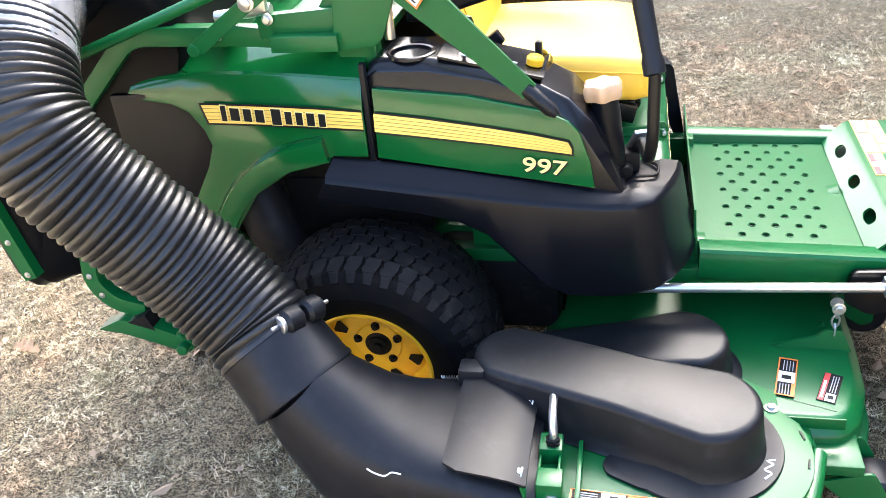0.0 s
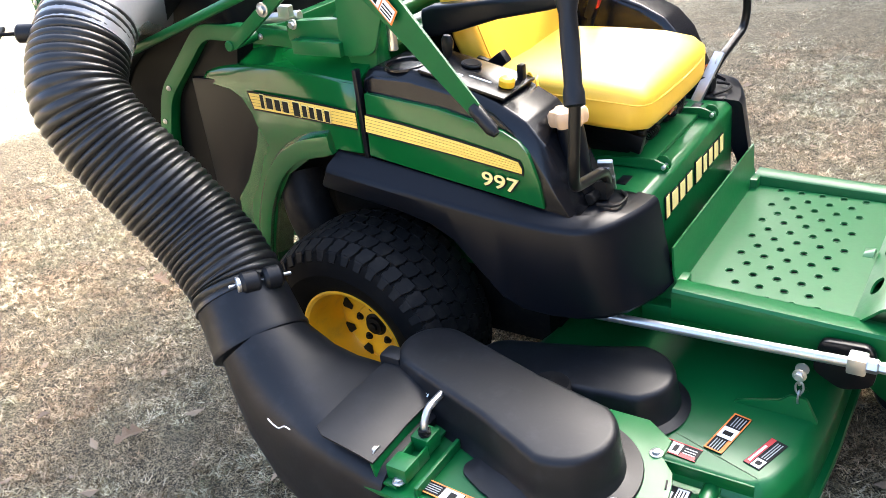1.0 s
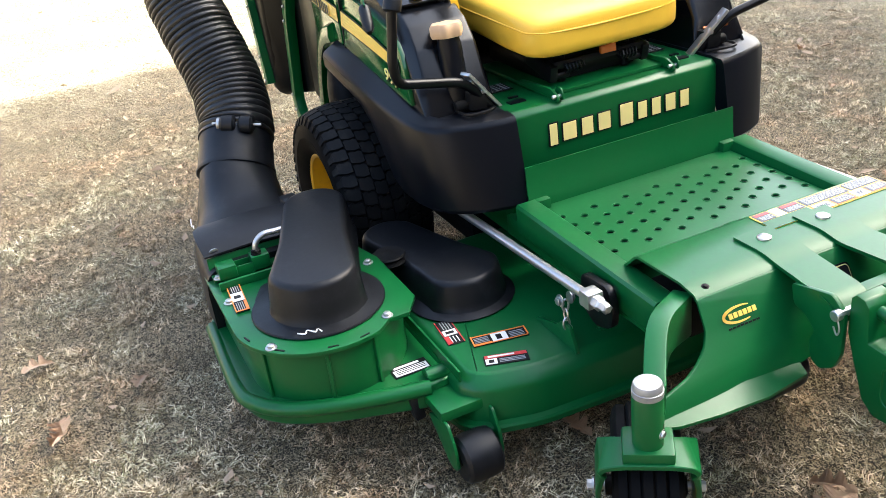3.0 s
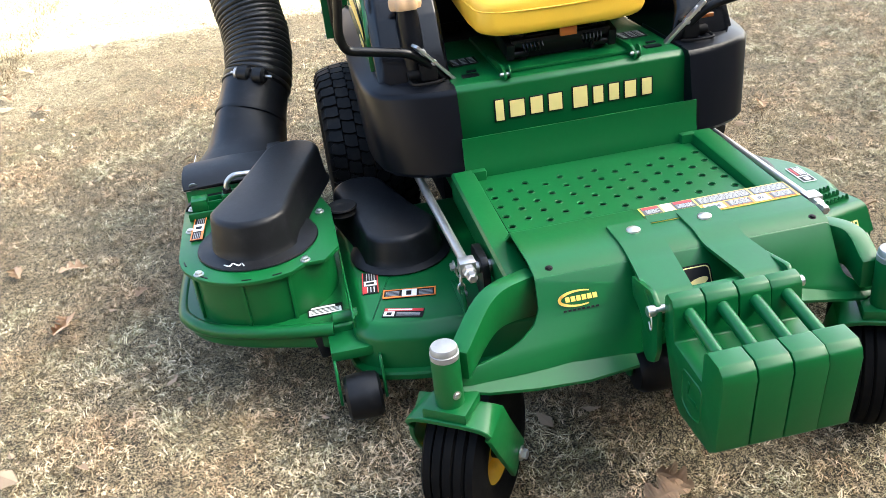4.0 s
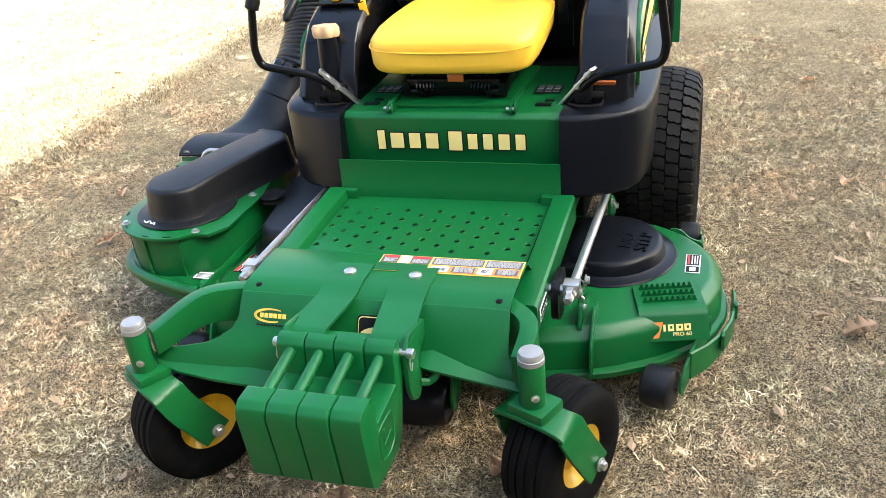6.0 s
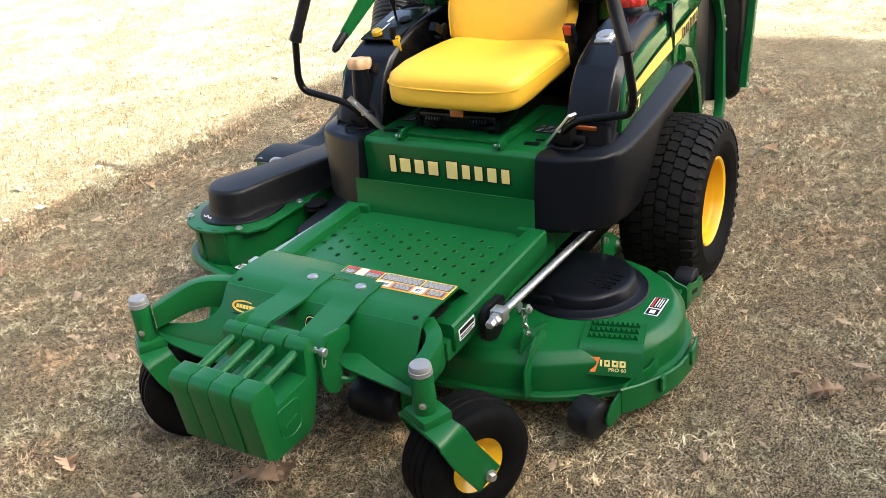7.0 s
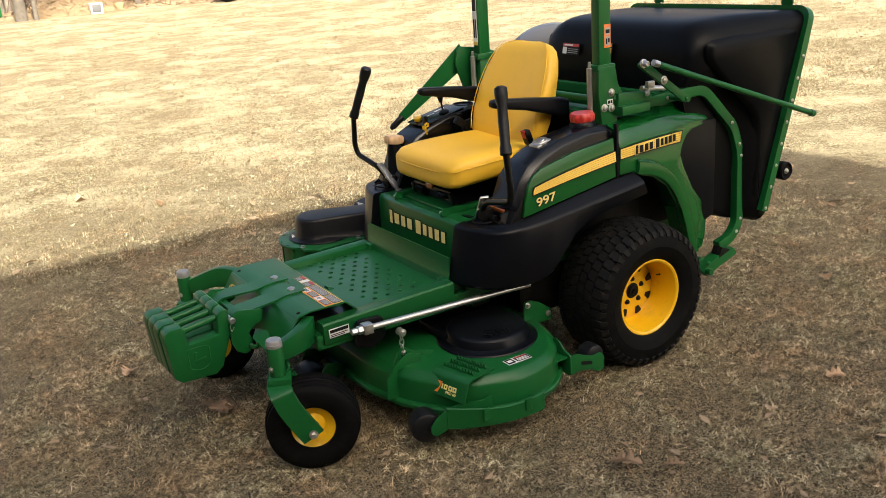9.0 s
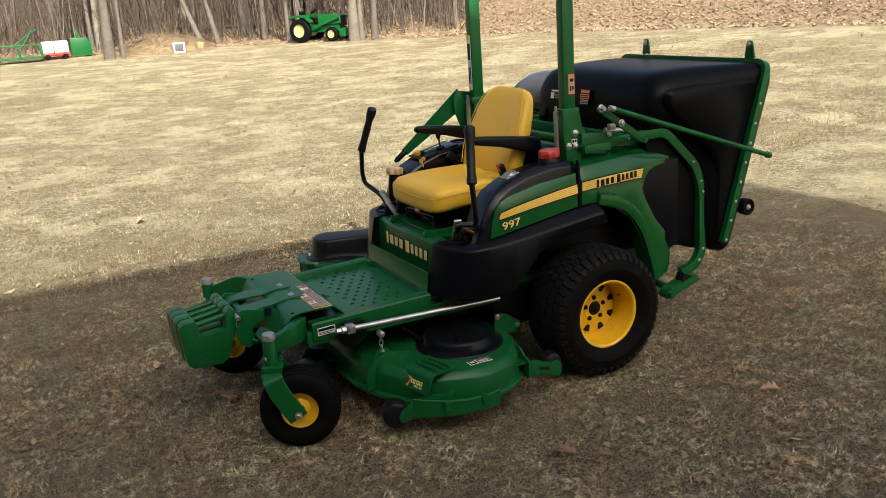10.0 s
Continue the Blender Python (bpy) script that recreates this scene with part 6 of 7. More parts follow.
# lower apron round the blower drum
APRON = [(0.36, -0.72), (1.02, -0.72), (1.035, -0.80), (1.00, -0.90), (0.955, -1.03), (0.90, -1.13), (0.83, -1.195), (0.74, -1.215), (0.36, -1.205)]
ap = outline_round(APRON, 0.04, 3)
bm = prism(ap, "z", 0.172, 0.240, 0.012, 3)
part("apron", bm, GREEN, deck)
bm = tube(smooth_path([(0.40, -1.203, 0.224), (0.74, -1.213, 0.224), (0.84, -1.188, 0.226), (0.91, -1.123, 0.228), (0.963, -1.02, 0.230), (1.003, -0.90, 0.231), (1.028, -0.80, 0.232)], 6), 0.020, 10)
part("rolled_edge", bm, GREEN, deck)
part("deck_flange", box((0.86, -0.745, 0.276), (0.46, 0.006, 0.030), 0.002), GREEN, deck)
# drum: a spiral wall that runs out to the back
DRUM = [(0.752 + 0.205 * math.cos(radians(a)), -0.965 + 0.205 * math.sin(radians(a))) for a in range(-90, 100, 10)] + [(0.36, -0.77), (0.36, -1.17)]
part("blower_drum", prism(DRUM, "z", 0.215, 0.384, 0.002), GREEN, deck, "green round blower housing")
TOP = [(0.752 + 0.224 * math.cos(radians(a)), -0.967 + 0.224 * math.sin(radians(a))) for a in range(-90, 30, 8)] + [(0.925, -0.845), (0.925, -0.790), (0.86, -0.745), (0.60, -0.745), (0.37, -0.80), (0.37, -1.191)]
part("drum_lid", prism(TOP, "z", 0.380, 0.392, 0.003), GREEN, deck, "green bolted lid of the blower housing")
for a in (-62, 20, -15):
    p = (0.752 + 0.207 * math.cos(radians(a)), -0.965 + 0.207 * math.sin(radians(a)), 0.30)
    part("drum_rib", box(p, (0.010, 0.010, 0.16), 0.002, (0, 0, a)), GREEN, deck)
for p in ((0.880, -1.130, 0.392), (0.910, -0.842, 0.392), (0.60, -1.165, 0.392), (0.62, -0.78, 0.392)):
    part("lid_bolt", bolt(p, (0, 0, 1), 0.010, 0.010), STEEL, deck)
# black strips on the uncut lid draw the dark of its slots
for a in (-75, -45, -10, 12):
    p = (0.752 + 0.213 * math.cos(radians(a)), -0.965 + 0.213 * math.sin(radians(a)), 0.393)
    part("lid_slot", box(p, (0.004, 0.026, 0.002), 0, (0, 0, a)), BLACK_INK, deck)


def bean(c1, r1, c2, r2, n=18):
    """Outline round two circles, drawn in a little between them."""
    a, b = Vector(c1), Vector(c2)
    d = (b - a)
    th = math.atan2(d.y, d.x)
    out = []
    for k in range(n + 1):
        t = th + math.pi / 2 + 0.25 + (math.pi - 0.5) * k / n
        out.append((a.x + r1 * math.cos(t), a.y + r1 * math.sin(t)))
    mid = a + d * 0.42
    nv = Vector((-math.sin(th), math.cos(th)))
    w = r1 * 0.50 + r2 * 0.40
    out.append((mid.x - nv.x * w - d.x * 0.06, mid.y - nv.y * w - d.y * 0.06))
    out.append((mid.x - nv.x * (w * 0.985) + d.x * 0.06, mid.y - nv.y * (w * 0.985) + d.y * 0.06))
    for k in range(n + 1):
        t = th - math.pi / 2 + math.pi * k / n
        out.append((b.x + r2 * math.cos(t), b.y + r2 * math.sin(t)))
    out.append((mid.x + nv.x * (w * 0.985) + d.x * 0.06, mid.y + nv.y * (w * 0.985) + d.y * 0.06))
    out.append((mid.x + nv.x * w - d.x * 0.06, mid.y + nv.y * w - d.y * 0.06))
    return out


def belt_cover(c1, r1, c2, r2, z0, z1, name, label, flare=0.014):
    loops = []
    h = z1 - z0
    for grow, z in ((flare + 0.006, z0), (flare, z0 + 0.006), (flare * 0.5, z0 + h * 0.35), (0.0, z1 - 0.016), (-0.003, z1 - 0.008), (-0.009, z1 - 0.002), (-0.018, z1)):
        loops.append([(x, y, z) for x, y in bean(c1, r1 + grow, c2, r2 + grow)])
    return part(name, rings(loops), BLACK_WORN, deck, label, 50)


cover = belt_cover((0.757, -0.966), 0.115, (0.372, -0.836), 0.090, 0.395, 0.512, "belt_cover", "black moulded belt cover in a figure-of-eight shape")
bm = lathe([(0.168, 0.392), (0.172, 0.396), (0.170, 0.400), (0.140, 0.404), (0.118, 0.412)], Matrix.Translation((0.748, -0.966, 0)), 48)
join(bm, prism(outline_round([(0.565, -1.045), (0.575, -1.072), (0.64, -1.105), (0.72, -1.12), (0.70, -1.00), (0.60, -0.98)], 0.012), "z", 0.393, 0.400, 0.002))
part("cover_flange", bm, BLACK_WORN, cover)
bm = tube(smooth_path([(0.872, -1.060, 0.402), (0.886, -1.045, 0.403), (0.874, -1.036, 0.403), (0.892, -1.020, 0.403), (0.880, -1.012, 0.402), (0.898, -1.006, 0.402)], 4), 0.0022, 5)
part("flange_mark", bm, WHITE_INK, cover)
cover2 = belt_cover((0.735, -0.565), 0.115, (0.44, -0.64), 0.088, 0.275, 0.372, "belt_cover", "black moulded belt cover over the middle spindle")
bm = lathe([(0.160, 0.272), (0.164, 0.276), (0.150, 0.282), (0.130, 0.288)], Matrix.Translation((0.735, -0.565, 0)) @ Matrix.Diagonal((0.92, 0.92, 1, 1)), 40)
part("cover_flange", bm, BLACK_WORN, cover2)
# idler pulley between the covers
bm = lathe([(0.012, 0), (0.030, 0.002), (0.045, 0.0), (0.048, 0.004), (0.036, 0.010), (0.036, 0.016), (0.048, 0.022), (0.044, 0.026), (0.028, 0.022), (0.010, 0.028)], Matrix.Translation((0.602, -0.712, 0.366)), 32)
part("idler_pulley", bm, DARK_STEEL, deck)
# round cover over the far spindle
bm = lathe([(0.208, 0.268), (0.211, 0.272), (0.207, 0.277), (0.184, 0.281), (0.176, 0.286), (0.168, 0.314), (0.161, 0.323), (0.150, 0.327), (0.05, 0.332), (0.001, 0.333)], Matrix.Translation((0.690, 0.480, 0)), 56)
dome = part("spindle_cover", bm, BLACK, deck, "black round belt cover")
part("cover_arm", prism(outline_round([(0.515, 0.19), (0.86, 0.19), (0.86, 0.47), (0.52, 0.47)], 0.05), "z", 0.270, 0.312, 0.012, 3), BLACK, deck)
for word, y in (("NO", 0.540), ("STEP", 0.592)):
    bm = writing(word, 0.056, facing((0.712, y, 0.3285), (-1, 0.12, 0), (-0.12, -1, 0)), 0.004)
    part("raised_word", bm, BLACK, dome, "raised moulded word")
# latch, handle and rubber flap at the outlet
bm = box((0.450, -1.045, 0.402), (0.055, 0.26, 0.008), 0.002)
join(bm, box((0.424, -1.045, 0.425), (0.006, 0.26, 0.045), 0.002, (0, -12, 0)))
join(bm, box((0.470, -1.135, 0.424), (0.05, 0.05, 0.035), 0.004))
latch = part("outlet_bracket", bm, GREEN, deck, "green outlet latch bracket")
bm = tube(bent([(0.470, -1.046, 0.440), (0.471, -1.046, 0.475), (0.468, -1.020, 0.496), (0.465, -0.955, 0.492)], 0.02), 0.0085, 12)
part("latch_handle", bm, STEEL, latch, "grey latch handle")
part("latch_spring", tube([(0.470 + 0.012 * math.cos(k), -1.046 + 0.012 * math.sin(k), 0.440 + k * 0.0006) for k in range(0, 32)], 0.003, 5), DARK_STEEL, latch)
part("latch_rib", box((0.523, -1.085, 0.404), (0.010, 0.17, 0.024), 0.003), GREEN, latch)
bm = box((0.466, -1.040, 0.424), (0.046, 0.050, 0.040), 0.004)
for x in (0.447, 0.485):
    join(bm, box((x, -1.105, 0.414), (0.005, 0.085, 0.034), 0.001))
part("latch_clevis", bm, GREEN, latch)
bolts_on(latch, [((0.419, y, 0.458), (-1, 0, 0.3)) for y in (-1.150, -0.945)] + [((0.475, y - 0.01, 0.407), (0, 0, 1)) for y in (-1.150, -0.945)], STEEL, 0.010, 0.010)
lp = []
for x, y, y2, z in ((0.430, -1.180, -0.915, 0.452), (0.40, -1.184, -0.912, 0.466), (0.35, -1.184, -0.908, 0.476), (0.30, -1.180, -0.905, 0.480), (0.270, -1.160, -0.905, 0.478)):
    lp.append([(x, y, z), (x, (y + y2) / 2, z + 0.006), (x, y2, z + 0.002), (x, y2, z + 0.007), (x, (y + y2) / 2, z + 0.011), (x, y, z + 0.005)])
part("rubber_flap", rings(lp), BLACK_WORN, deck, "dusty black rubber flap over the outlet")
part("flap_side", box((0.285, -0.885, 0.475), (0.06, 0.05, 0.06), 0.012), BLACK_WORN, deck)
bm = tube([(0.20 + 0.09 * k / 60, -0.835 + 0.004 * math.cos(k * 1.6), 0.425 + 0.004 * math.sin(k * 1.6)) for k in range(61)], 0.0014, 5)
part("flap_spring", bm, STEEL, deck)
# hanger chains and lift brackets
for s in (-1, 1):
    x, y = (1.078 if s > 0 else 1.108), s * 0.455
    bm = prism(outline_round([(x - 0.15, 0.262), (x - 0.14, 0.276), (x - 0.04, 0.306), (x - 0.018, 0.328), (x + 0.018, 0.328), (x + 0.05, 0.262)], 0.010), "y", y - 0.005, y + 0.005, 0.002)
    br = part("hanger_bracket", bm, GREEN, deck)
    bm = bmesh.new()
    for k in range(3):
        zc = 0.328 + k * 0.026
        pts = []
        for j in range(13):
            a = math.tau * j / 12
            u, v = math.cos(a) * 0.009, math.sin(a) * 0.017
            pts.append((x + (u if k % 2 else 0), y + (0 if k % 2 else u), zc + v))
        join(bm, tube(pts, 0.0028, 6, caps=False))
    join(bm, bolt((x, y + 0.012, 0.398), (0, 1, 0), 0.011, 0.012))
    join(bm, bolt((x, y - 0.012, 0.398), (0, -1, 0), 0.011, 0.012))
    join(bm, bolt((x, y + 0.006, 0.312), (0, 1, 0), 0.008, 0.008))
    part("hanger_chain", bm, STEEL, br, "zinc-plated hanger chain")


# anti-scalp rollers
def roller(x, y, z, r, w, fork, ang=0.0):
    m = Matrix.Translation((x, y, z)) @ pose(0, 0, 0, 0, 0, ang) @ pose(0, 0, 0, -90, 0, 0)
    rl = part("roller", lathe([(0.012, -w / 2), (r * 0.8, -w / 2), (r * 0.95, -w * 0.42), (r, -w * 0.2), (r, w * 0.2), (r * 0.95, w * 0.42), (r * 0.8, w / 2), (0.012, w / 2)], m, 32), BLACK_WORN, deck, "black rubber anti-scalp roller")
    for o in (1, -1):
        part("roller_bolt", bolt((x, y + o * w * 0.5, z), (0, o, 0), 0.009, 0.006), DARK_STEEL, rl)
    for sd in fork:
        yy = y + sd * (w * 0.5 + 0.012)
        pl = outline_round([(x - 0.13, z + 0.07), (x - 0.02, z + 0.105), (x + 0.012, z + 0.05), (x + 0.02, z - 0.01), (x - 0.012, z - 0.025), (x - 0.05, z + 0.0)], 0.015)
        part("roller_bracket", prism(pl, "y", yy - 0.004, yy + 0.004, 0.002), GREEN, rl)
    return rl


roller(1.165, -0.755, 0.098, 0.062, 0.095, (-1, 1))
part("roller_mount", soften(box((1.075, -0.755, 0.205), (0.10, 0.13, 0.03), 0.006), 0), GREEN, deck)
part("mount_tube", cyl((1.00, -0.80, 0.245), (1.00, -0.73, 0.245), 0.020), GREEN, deck)
part("drive_boot", box((1.005, -0.84, 0.19), (0.035, 0.03, 0.10), 0.008, (10, 0, 0)), BLACK_WORN, deck)
# middle roller is assumed, and widened to fill the shaded area below the front box
roller(1.290, 0.030, 0.098, 0.070, 0.17, (-1, 1))
roller(1.130, 0.672, 0.104, 0.060, 0.085, (), -16)
LIP = outline_round([(0.892, 0.104), (0.892, 0.196), (0.902, 0.206), (0.925, 0.188), (1.00, 0.190), (1.055, 0.183), (1.11, 0.152), (1.140, 0.112), (1.132, 0.080), (1.112, 0.076), (1.05, 0.104), (0.97, 0.112)], 0.012)
bm = prism(LIP, "y", -0.004, 0.004, 0.002)
bmesh.ops.transform(bm, matrix=Matrix.Translation((1.06, 0.750, 0)) @ pose(0, 0, 0, 0, 0, -17) @ Matrix.Translation((-1.06, 0, 0)), verts=bm.verts[:])
lip_plate = part("roller_bracket", bm, GREEN, deck)
# a hole's darkness drawn as a black disc on the solid plate
part("plate_hole", cyl((1.036, 0.755, 0.152), (1.038, 0.7625, 0.152), 0.008, 10, 0), BLACK_INK, lip_plate)
roller(0.335, 0.712, 0.160, 0.050, 0.070, (), 0)
bm = prism(outline_round([(0.300, 0.104), (0.298, 0.160), (0.318, 0.182), (0.36, 0.178), (0.41, 0.196), (0.44, 0.212), (0.478, 0.214), (0.478, 0.128), (0.43, 0.132), (0.37, 0.122), (0.33, 0.098)], 0.012), "y", 0.754, 0.761, 0.002)
rear_plate = part("rear_roller_bracket", bm, GREEN, deck)
# the slot's darkness is a black shape laid on the plate
part("plate_slot", prism(outline_round([(0.365, 0.142), (0.425, 0.158), (0.425, 0.174), (0.365, 0.158)], 0.007), "y", 0.7605, 0.7622, 0), BLACK_INK, rear_plate)
bm = prism(outline_round([(0.655, 0.130), (0.762, 0.124), (0.762, 0.214), (0.720, 0.228), (0.690, 0.258), (0.655, 0.262)], 0.012), "x", 0.474, 0.482, 0.002)
join(bm, prism(outline_round([(0.440, 0.655), (0.600, 0.655), (0.600, 0.75), (0.480, 0.745)], 0.010), "z", 0.198, 0.206, 0.002))
part("roller_mount", bm, GREEN, deck)
bm = prism(outline_round([(0.330, 0.240), (0.328, 0.284), (0.345, 0.298), (0.40, 0.338), (0.445, 0.356), (0.475, 0.352), (0.482, 0.240)], 0.012), "y", 0.452, 0.462, 0.002)
rb = part("rear_hanger", bm, GREEN, deck)
bolts_on(rb, [((0.350, 0.462, 0.274), (0, 1, 0)), ((0.460, 0.462, 0.338), (0, 1, 0))], STEEL, 0.010, 0.012)
# step with toothed tread and the deck's name plate
step = part("step_plate", plate(bent([(0.872, 0.664, 0.276), (0.995, 0.692, 0.280), (1.014, 0.698, 0.272), (1.046, 0.7085, 0.203)], 0.010), Vector((-0.24, 0.97, 0)), 0.186, 0.006), GREEN, deck, "green step plate with toothed tread")
u, v = Vector((-0.24, 0.97, 0)).normalized(), Vector((0.97, 0.24, 0)).normalized()
for r_ in range(3):
    base = Vector((0.898, 0.668, 0.282)) + v * (r_ * 0.036)
    bm = box(base + Vector((0, 0, 0.002)), (0.005, 0.150, 0.008), 0.001, pose(0, 0, 0, 0, 0, math.degrees(math.atan2(-u.x, u.y))))
    for k in range(10):
        q = base + u * (-0.0675 + k * 0.015)
        join(bm, rings([[q + u * -0.007 + v * d, q + u * 0.007 + v * d, q + u * 0.002 + v * d + Vector((0, 0, 0.017)), q - u * 0.002 + v * d + Vector((0, 0, 0.017))] for d in (-0.0024, 0.0024)]))
    part("tread_teeth", bm, GREEN, step)
m = facing(Vector((1.0300, 0.7030, 0.2375)), Vector((-0.24, 0.97, 0)), Vector((-0.42, -0.10, 0.90)))
bm = prism([(-0.086, 0.038), (-0.030, 0.038), (-0.052, -0.042), (-0.078, -0.042), (-0.052, 0.022), (-0.090, 0.022)], "z", 0.0032, 0.0045, 0)
for k, w in enumerate((0.010, 0.026, 0.030, 0.028)):
    xx = (-0.030, -0.010, 0.026, 0.062)[k]
    join(bm, box((xx + w / 2, 0.008, 0.004), (w, 0.034, 0.0014), 0), slot=1)
    if k:
        join(bm, box((xx + w / 2 + 0.001, 0.010, 0.0050), (w * 0.36, 0.013, 0.0008), 0), slot=2)
join(bm, writing("PRO 60", 0.026, Matrix.Translation((0.052, -0.026, 0.0045)), 0.0006), slot=1)
bmesh.ops.transform(bm, matrix=m @ Matrix.Translation((-0.012, -0.006, 0)) @ Matrix.Diagonal((0.62, 0.55, 1, 1)), verts=bm.verts[:])
part("deck_name_decal", bm, [ORANGE_INK, CREAM_INK, GREEN], step, "orange and cream deck name decal")
# printed labels on the deck
dz = 0.2705
SHEET = [BLACK_INK, RED_INK, WHITE_INK, ORANGE_INK, LIGHT_INK]


def lines(x, w, ys, slot=4):
    return [(x, y, w, 0.05, slot) for y in ys]


RED_FIELDS = [(0.03, 0.70, 0.30, 0.24, 1), (0.36, 0.10, 0.22, 0.80, 2), (0.42, 0.25, 0.09, 0.5, 0), (0.0, 0.94, 1, 0.06, 1), (0.0, 0.0, 1, 0.06, 1)] + lines(0.62, 0.33, (0.2, 0.36, 0.52, 0.68)) + lines(0.06, 0.24, (0.25, 0.45, 0.65), 2)
ORANGE_FIELDS = [(0.02, 0.05, 0.32, 0.16, 3), (0.36, 0.05, 0.28, 0.90, 2), (0.44, 0.25, 0.10, 0.5, 0), (0.0, 0.92, 1, 0.08, 3), (0.0, 0.0, 1, 0.07, 3), (0.0, 0.0, 0.025, 1, 3), (0.975, 0.0, 0.025, 1, 3)] + lines(0.05, 0.26, (0.3, 0.45, 0.6, 0.75)) + lines(0.68, 0.26, (0.2, 0.36, 0.52, 0.68))
HEADED = [(0.02, 0.66, 0.96, 0.30, 1), (0.10, 0.74, 0.6, 0.14, 2), (0.03, 0.08, 0.26, 0.52, 2), (0.10, 0.18, 0.12, 0.3, 0)] + lines(0.34, 0.58, (0.16, 0.30, 0.44))
sticker("warning_label", facing((0.892, -0.678, dz), (-0.121, 0.012, 0), (-0.012, -0.121, 0)), 0.118, 0.045, SHEET, RED_FIELDS, deck, "black and red safety label")
sticker("warning_label", facing((0.986, -0.581, dz), (0.03, 0.147, 0), (-0.147, 0.03, 0)), 0.146, 0.044, SHEET, ORANGE_FIELDS, deck, "orange and black safety label")
sticker("warning_label", facing((1.079, -0.613, dz), (0.037, 0.106, 0), (-0.106, 0.037, 0)), 0.110, 0.042, SHEET, HEADED, deck, "red-headed black safety label")
sticker("serial_label", facing((0.940, -0.815, 0.2415), (0, 1, 0), (-1, 0, 0)), 0.098, 0.050, [BLACK_INK, WHITE_INK], [(0.04, 0.08, 0.92, 0.52, 1), (0.1, 0.72, 0.7, 0.16, 1)] + [(0.1, y, 0.8, 0.05, 0) for y in (0.2, 0.34, 0.48)], deck, "black and white serial plate")
sticker("warning_label", facing((0.590, -1.140, 0.3945), (-1, 0.06, 0), (-0.06, -1, 0)), 0.165, 0.036, SHEET, ORANGE_FIELDS, deck, "orange safety label on the blower housing")
sticker("name_decal", facing((0.62, -1.1715, 0.32), (1, 0, 0), (0, 0, 1)), 0.10, 0.03, [GREEN, YELLOW_INK], [(0.05, 0.1, 0.2, 0.8, 1), (0.35, 0.1, 0.12, 0.6, 1), (0.55, 0.1, 0.12, 0.6, 1), (0.75, 0.1, 0.12, 0.6, 1)], deck)
sticker("warning_label", facing((0.728, 0.738, dz), (-1, 0, 0), (0, -1, 0)), 0.112, 0.044, [WHITE_INK, BLACK_INK, RED_INK], [(0.03, 0.08, 0.30, 0.84, 1), (0.40, 0.08, 0.57, 0.84, 1), (0.08, 0.30, 0.18, 0.40, 0), (0.43, 0.72, 0.50, 0.14, 2)] + [(0.45, y, 0.46, 0.08, 0) for y in (0.18, 0.34, 0.52)], deck, "black and white safety label")

# ---- the grass collector ----
coll = thing("grass_collector", "black plastic grass hopper with green frame and corrugated hose", "grass catcher")


def soft_rect(hw, z0, z1, r, n=5, m=0):
    """Rounded rectangle (y, z), with m points along each straight side."""
    out = []
    for cy, cz, a0 in ((hw - r, z1 - r, 0), (-hw + r, z1 - r, 90), (-hw + r, z0 + r, 180), (hw - r, z0 + r, 270)):
        arc = []
        for k in range(n + 1):
            a = radians(a0 + 90 * k / n)
            arc.append((cy + r * math.cos(a), cz + r * math.sin(a)))
        if out and m:
            (ya, za), (yb, zb) = out[-1], arc[0]
            out += [(ya + (yb - ya) * k / (m + 1), za + (zb - za) * k / (m + 1)) for k in range(1, m + 1)]
        out += arc
    if m:
        (ya, za), (yb, zb) = out[-1], out[0]
        out += [(ya + (yb - ya) * k / (m + 1), za + (zb - za) * k / (m + 1)) for k in range(1, m + 1)]
    return out


def ease(v, a, b):
    v = min(1.0, max(0.0, (v - a) / (b - a)))
    return v * v * (3 - 2 * v)


# hood: skinned from a small rounded front to the wide back ring
def lean(z):
    """x of the back ring's plane at a height."""
    return -0.905 - (z - 0.55) * 0.315


hood_spec = [(0.0, 0.41, 0.62, 1.26, 0.09), (0.0, 0.455, 0.57, 1.33, 0.10), (0.012, 0.49, 0.53, 1.380, 0.11), (0.05, 0.515, 0.51, 1.412, 0.12), (0.13, 0.535, 0.50, 1.428, 0.13), (0.22, 0.545, 0.495, 1.434, 0.13), (0.34, 0.550, 0.49, 1.438, 0.13), (0.46, 0.555, 0.48, 1.438, 0.12), (0.58, 0.560, 0.47, 1.436, 0.10), (0.70, 0.564, 0.465, 1.434, 0.09), (0.84, 0.568, 0.46, 1.430, 0.08), (1.0, 0.572, 0.45, 1.425, 0.06)]


def drawn_in(x, y, z):
    """The hood's sides are drawn in below the carrying frame."""
    low = 1 - ease(z, 1.10, 1.24)
    lim = 0.475 + 0.10 * ease(-x, 0.765, 0.86)
    return y if abs(y) < lim else math.copysign(lim + (abs(y) - lim) * (1 - low), y)


loops = []
for t, hw, z0, z1, r in hood_spec:
    lp = []
    for y, z in soft_rect(hw, z0, z1, r, 5, 9):
        x = (-0.44 - 0.28 * max(0.0, 1.1 - z) - 0.05 * (max(0.0, z - 1.1) / 0.3) ** 2) * (1 - t) + lean(z) * t
        lp.append((x, drawn_in(x, y, z), z))
    loops.append(lp)
hopper = part("hopper", rings(loops), HOPPER_BLACK, coll, "black moulded plastic hopper hood", 50)
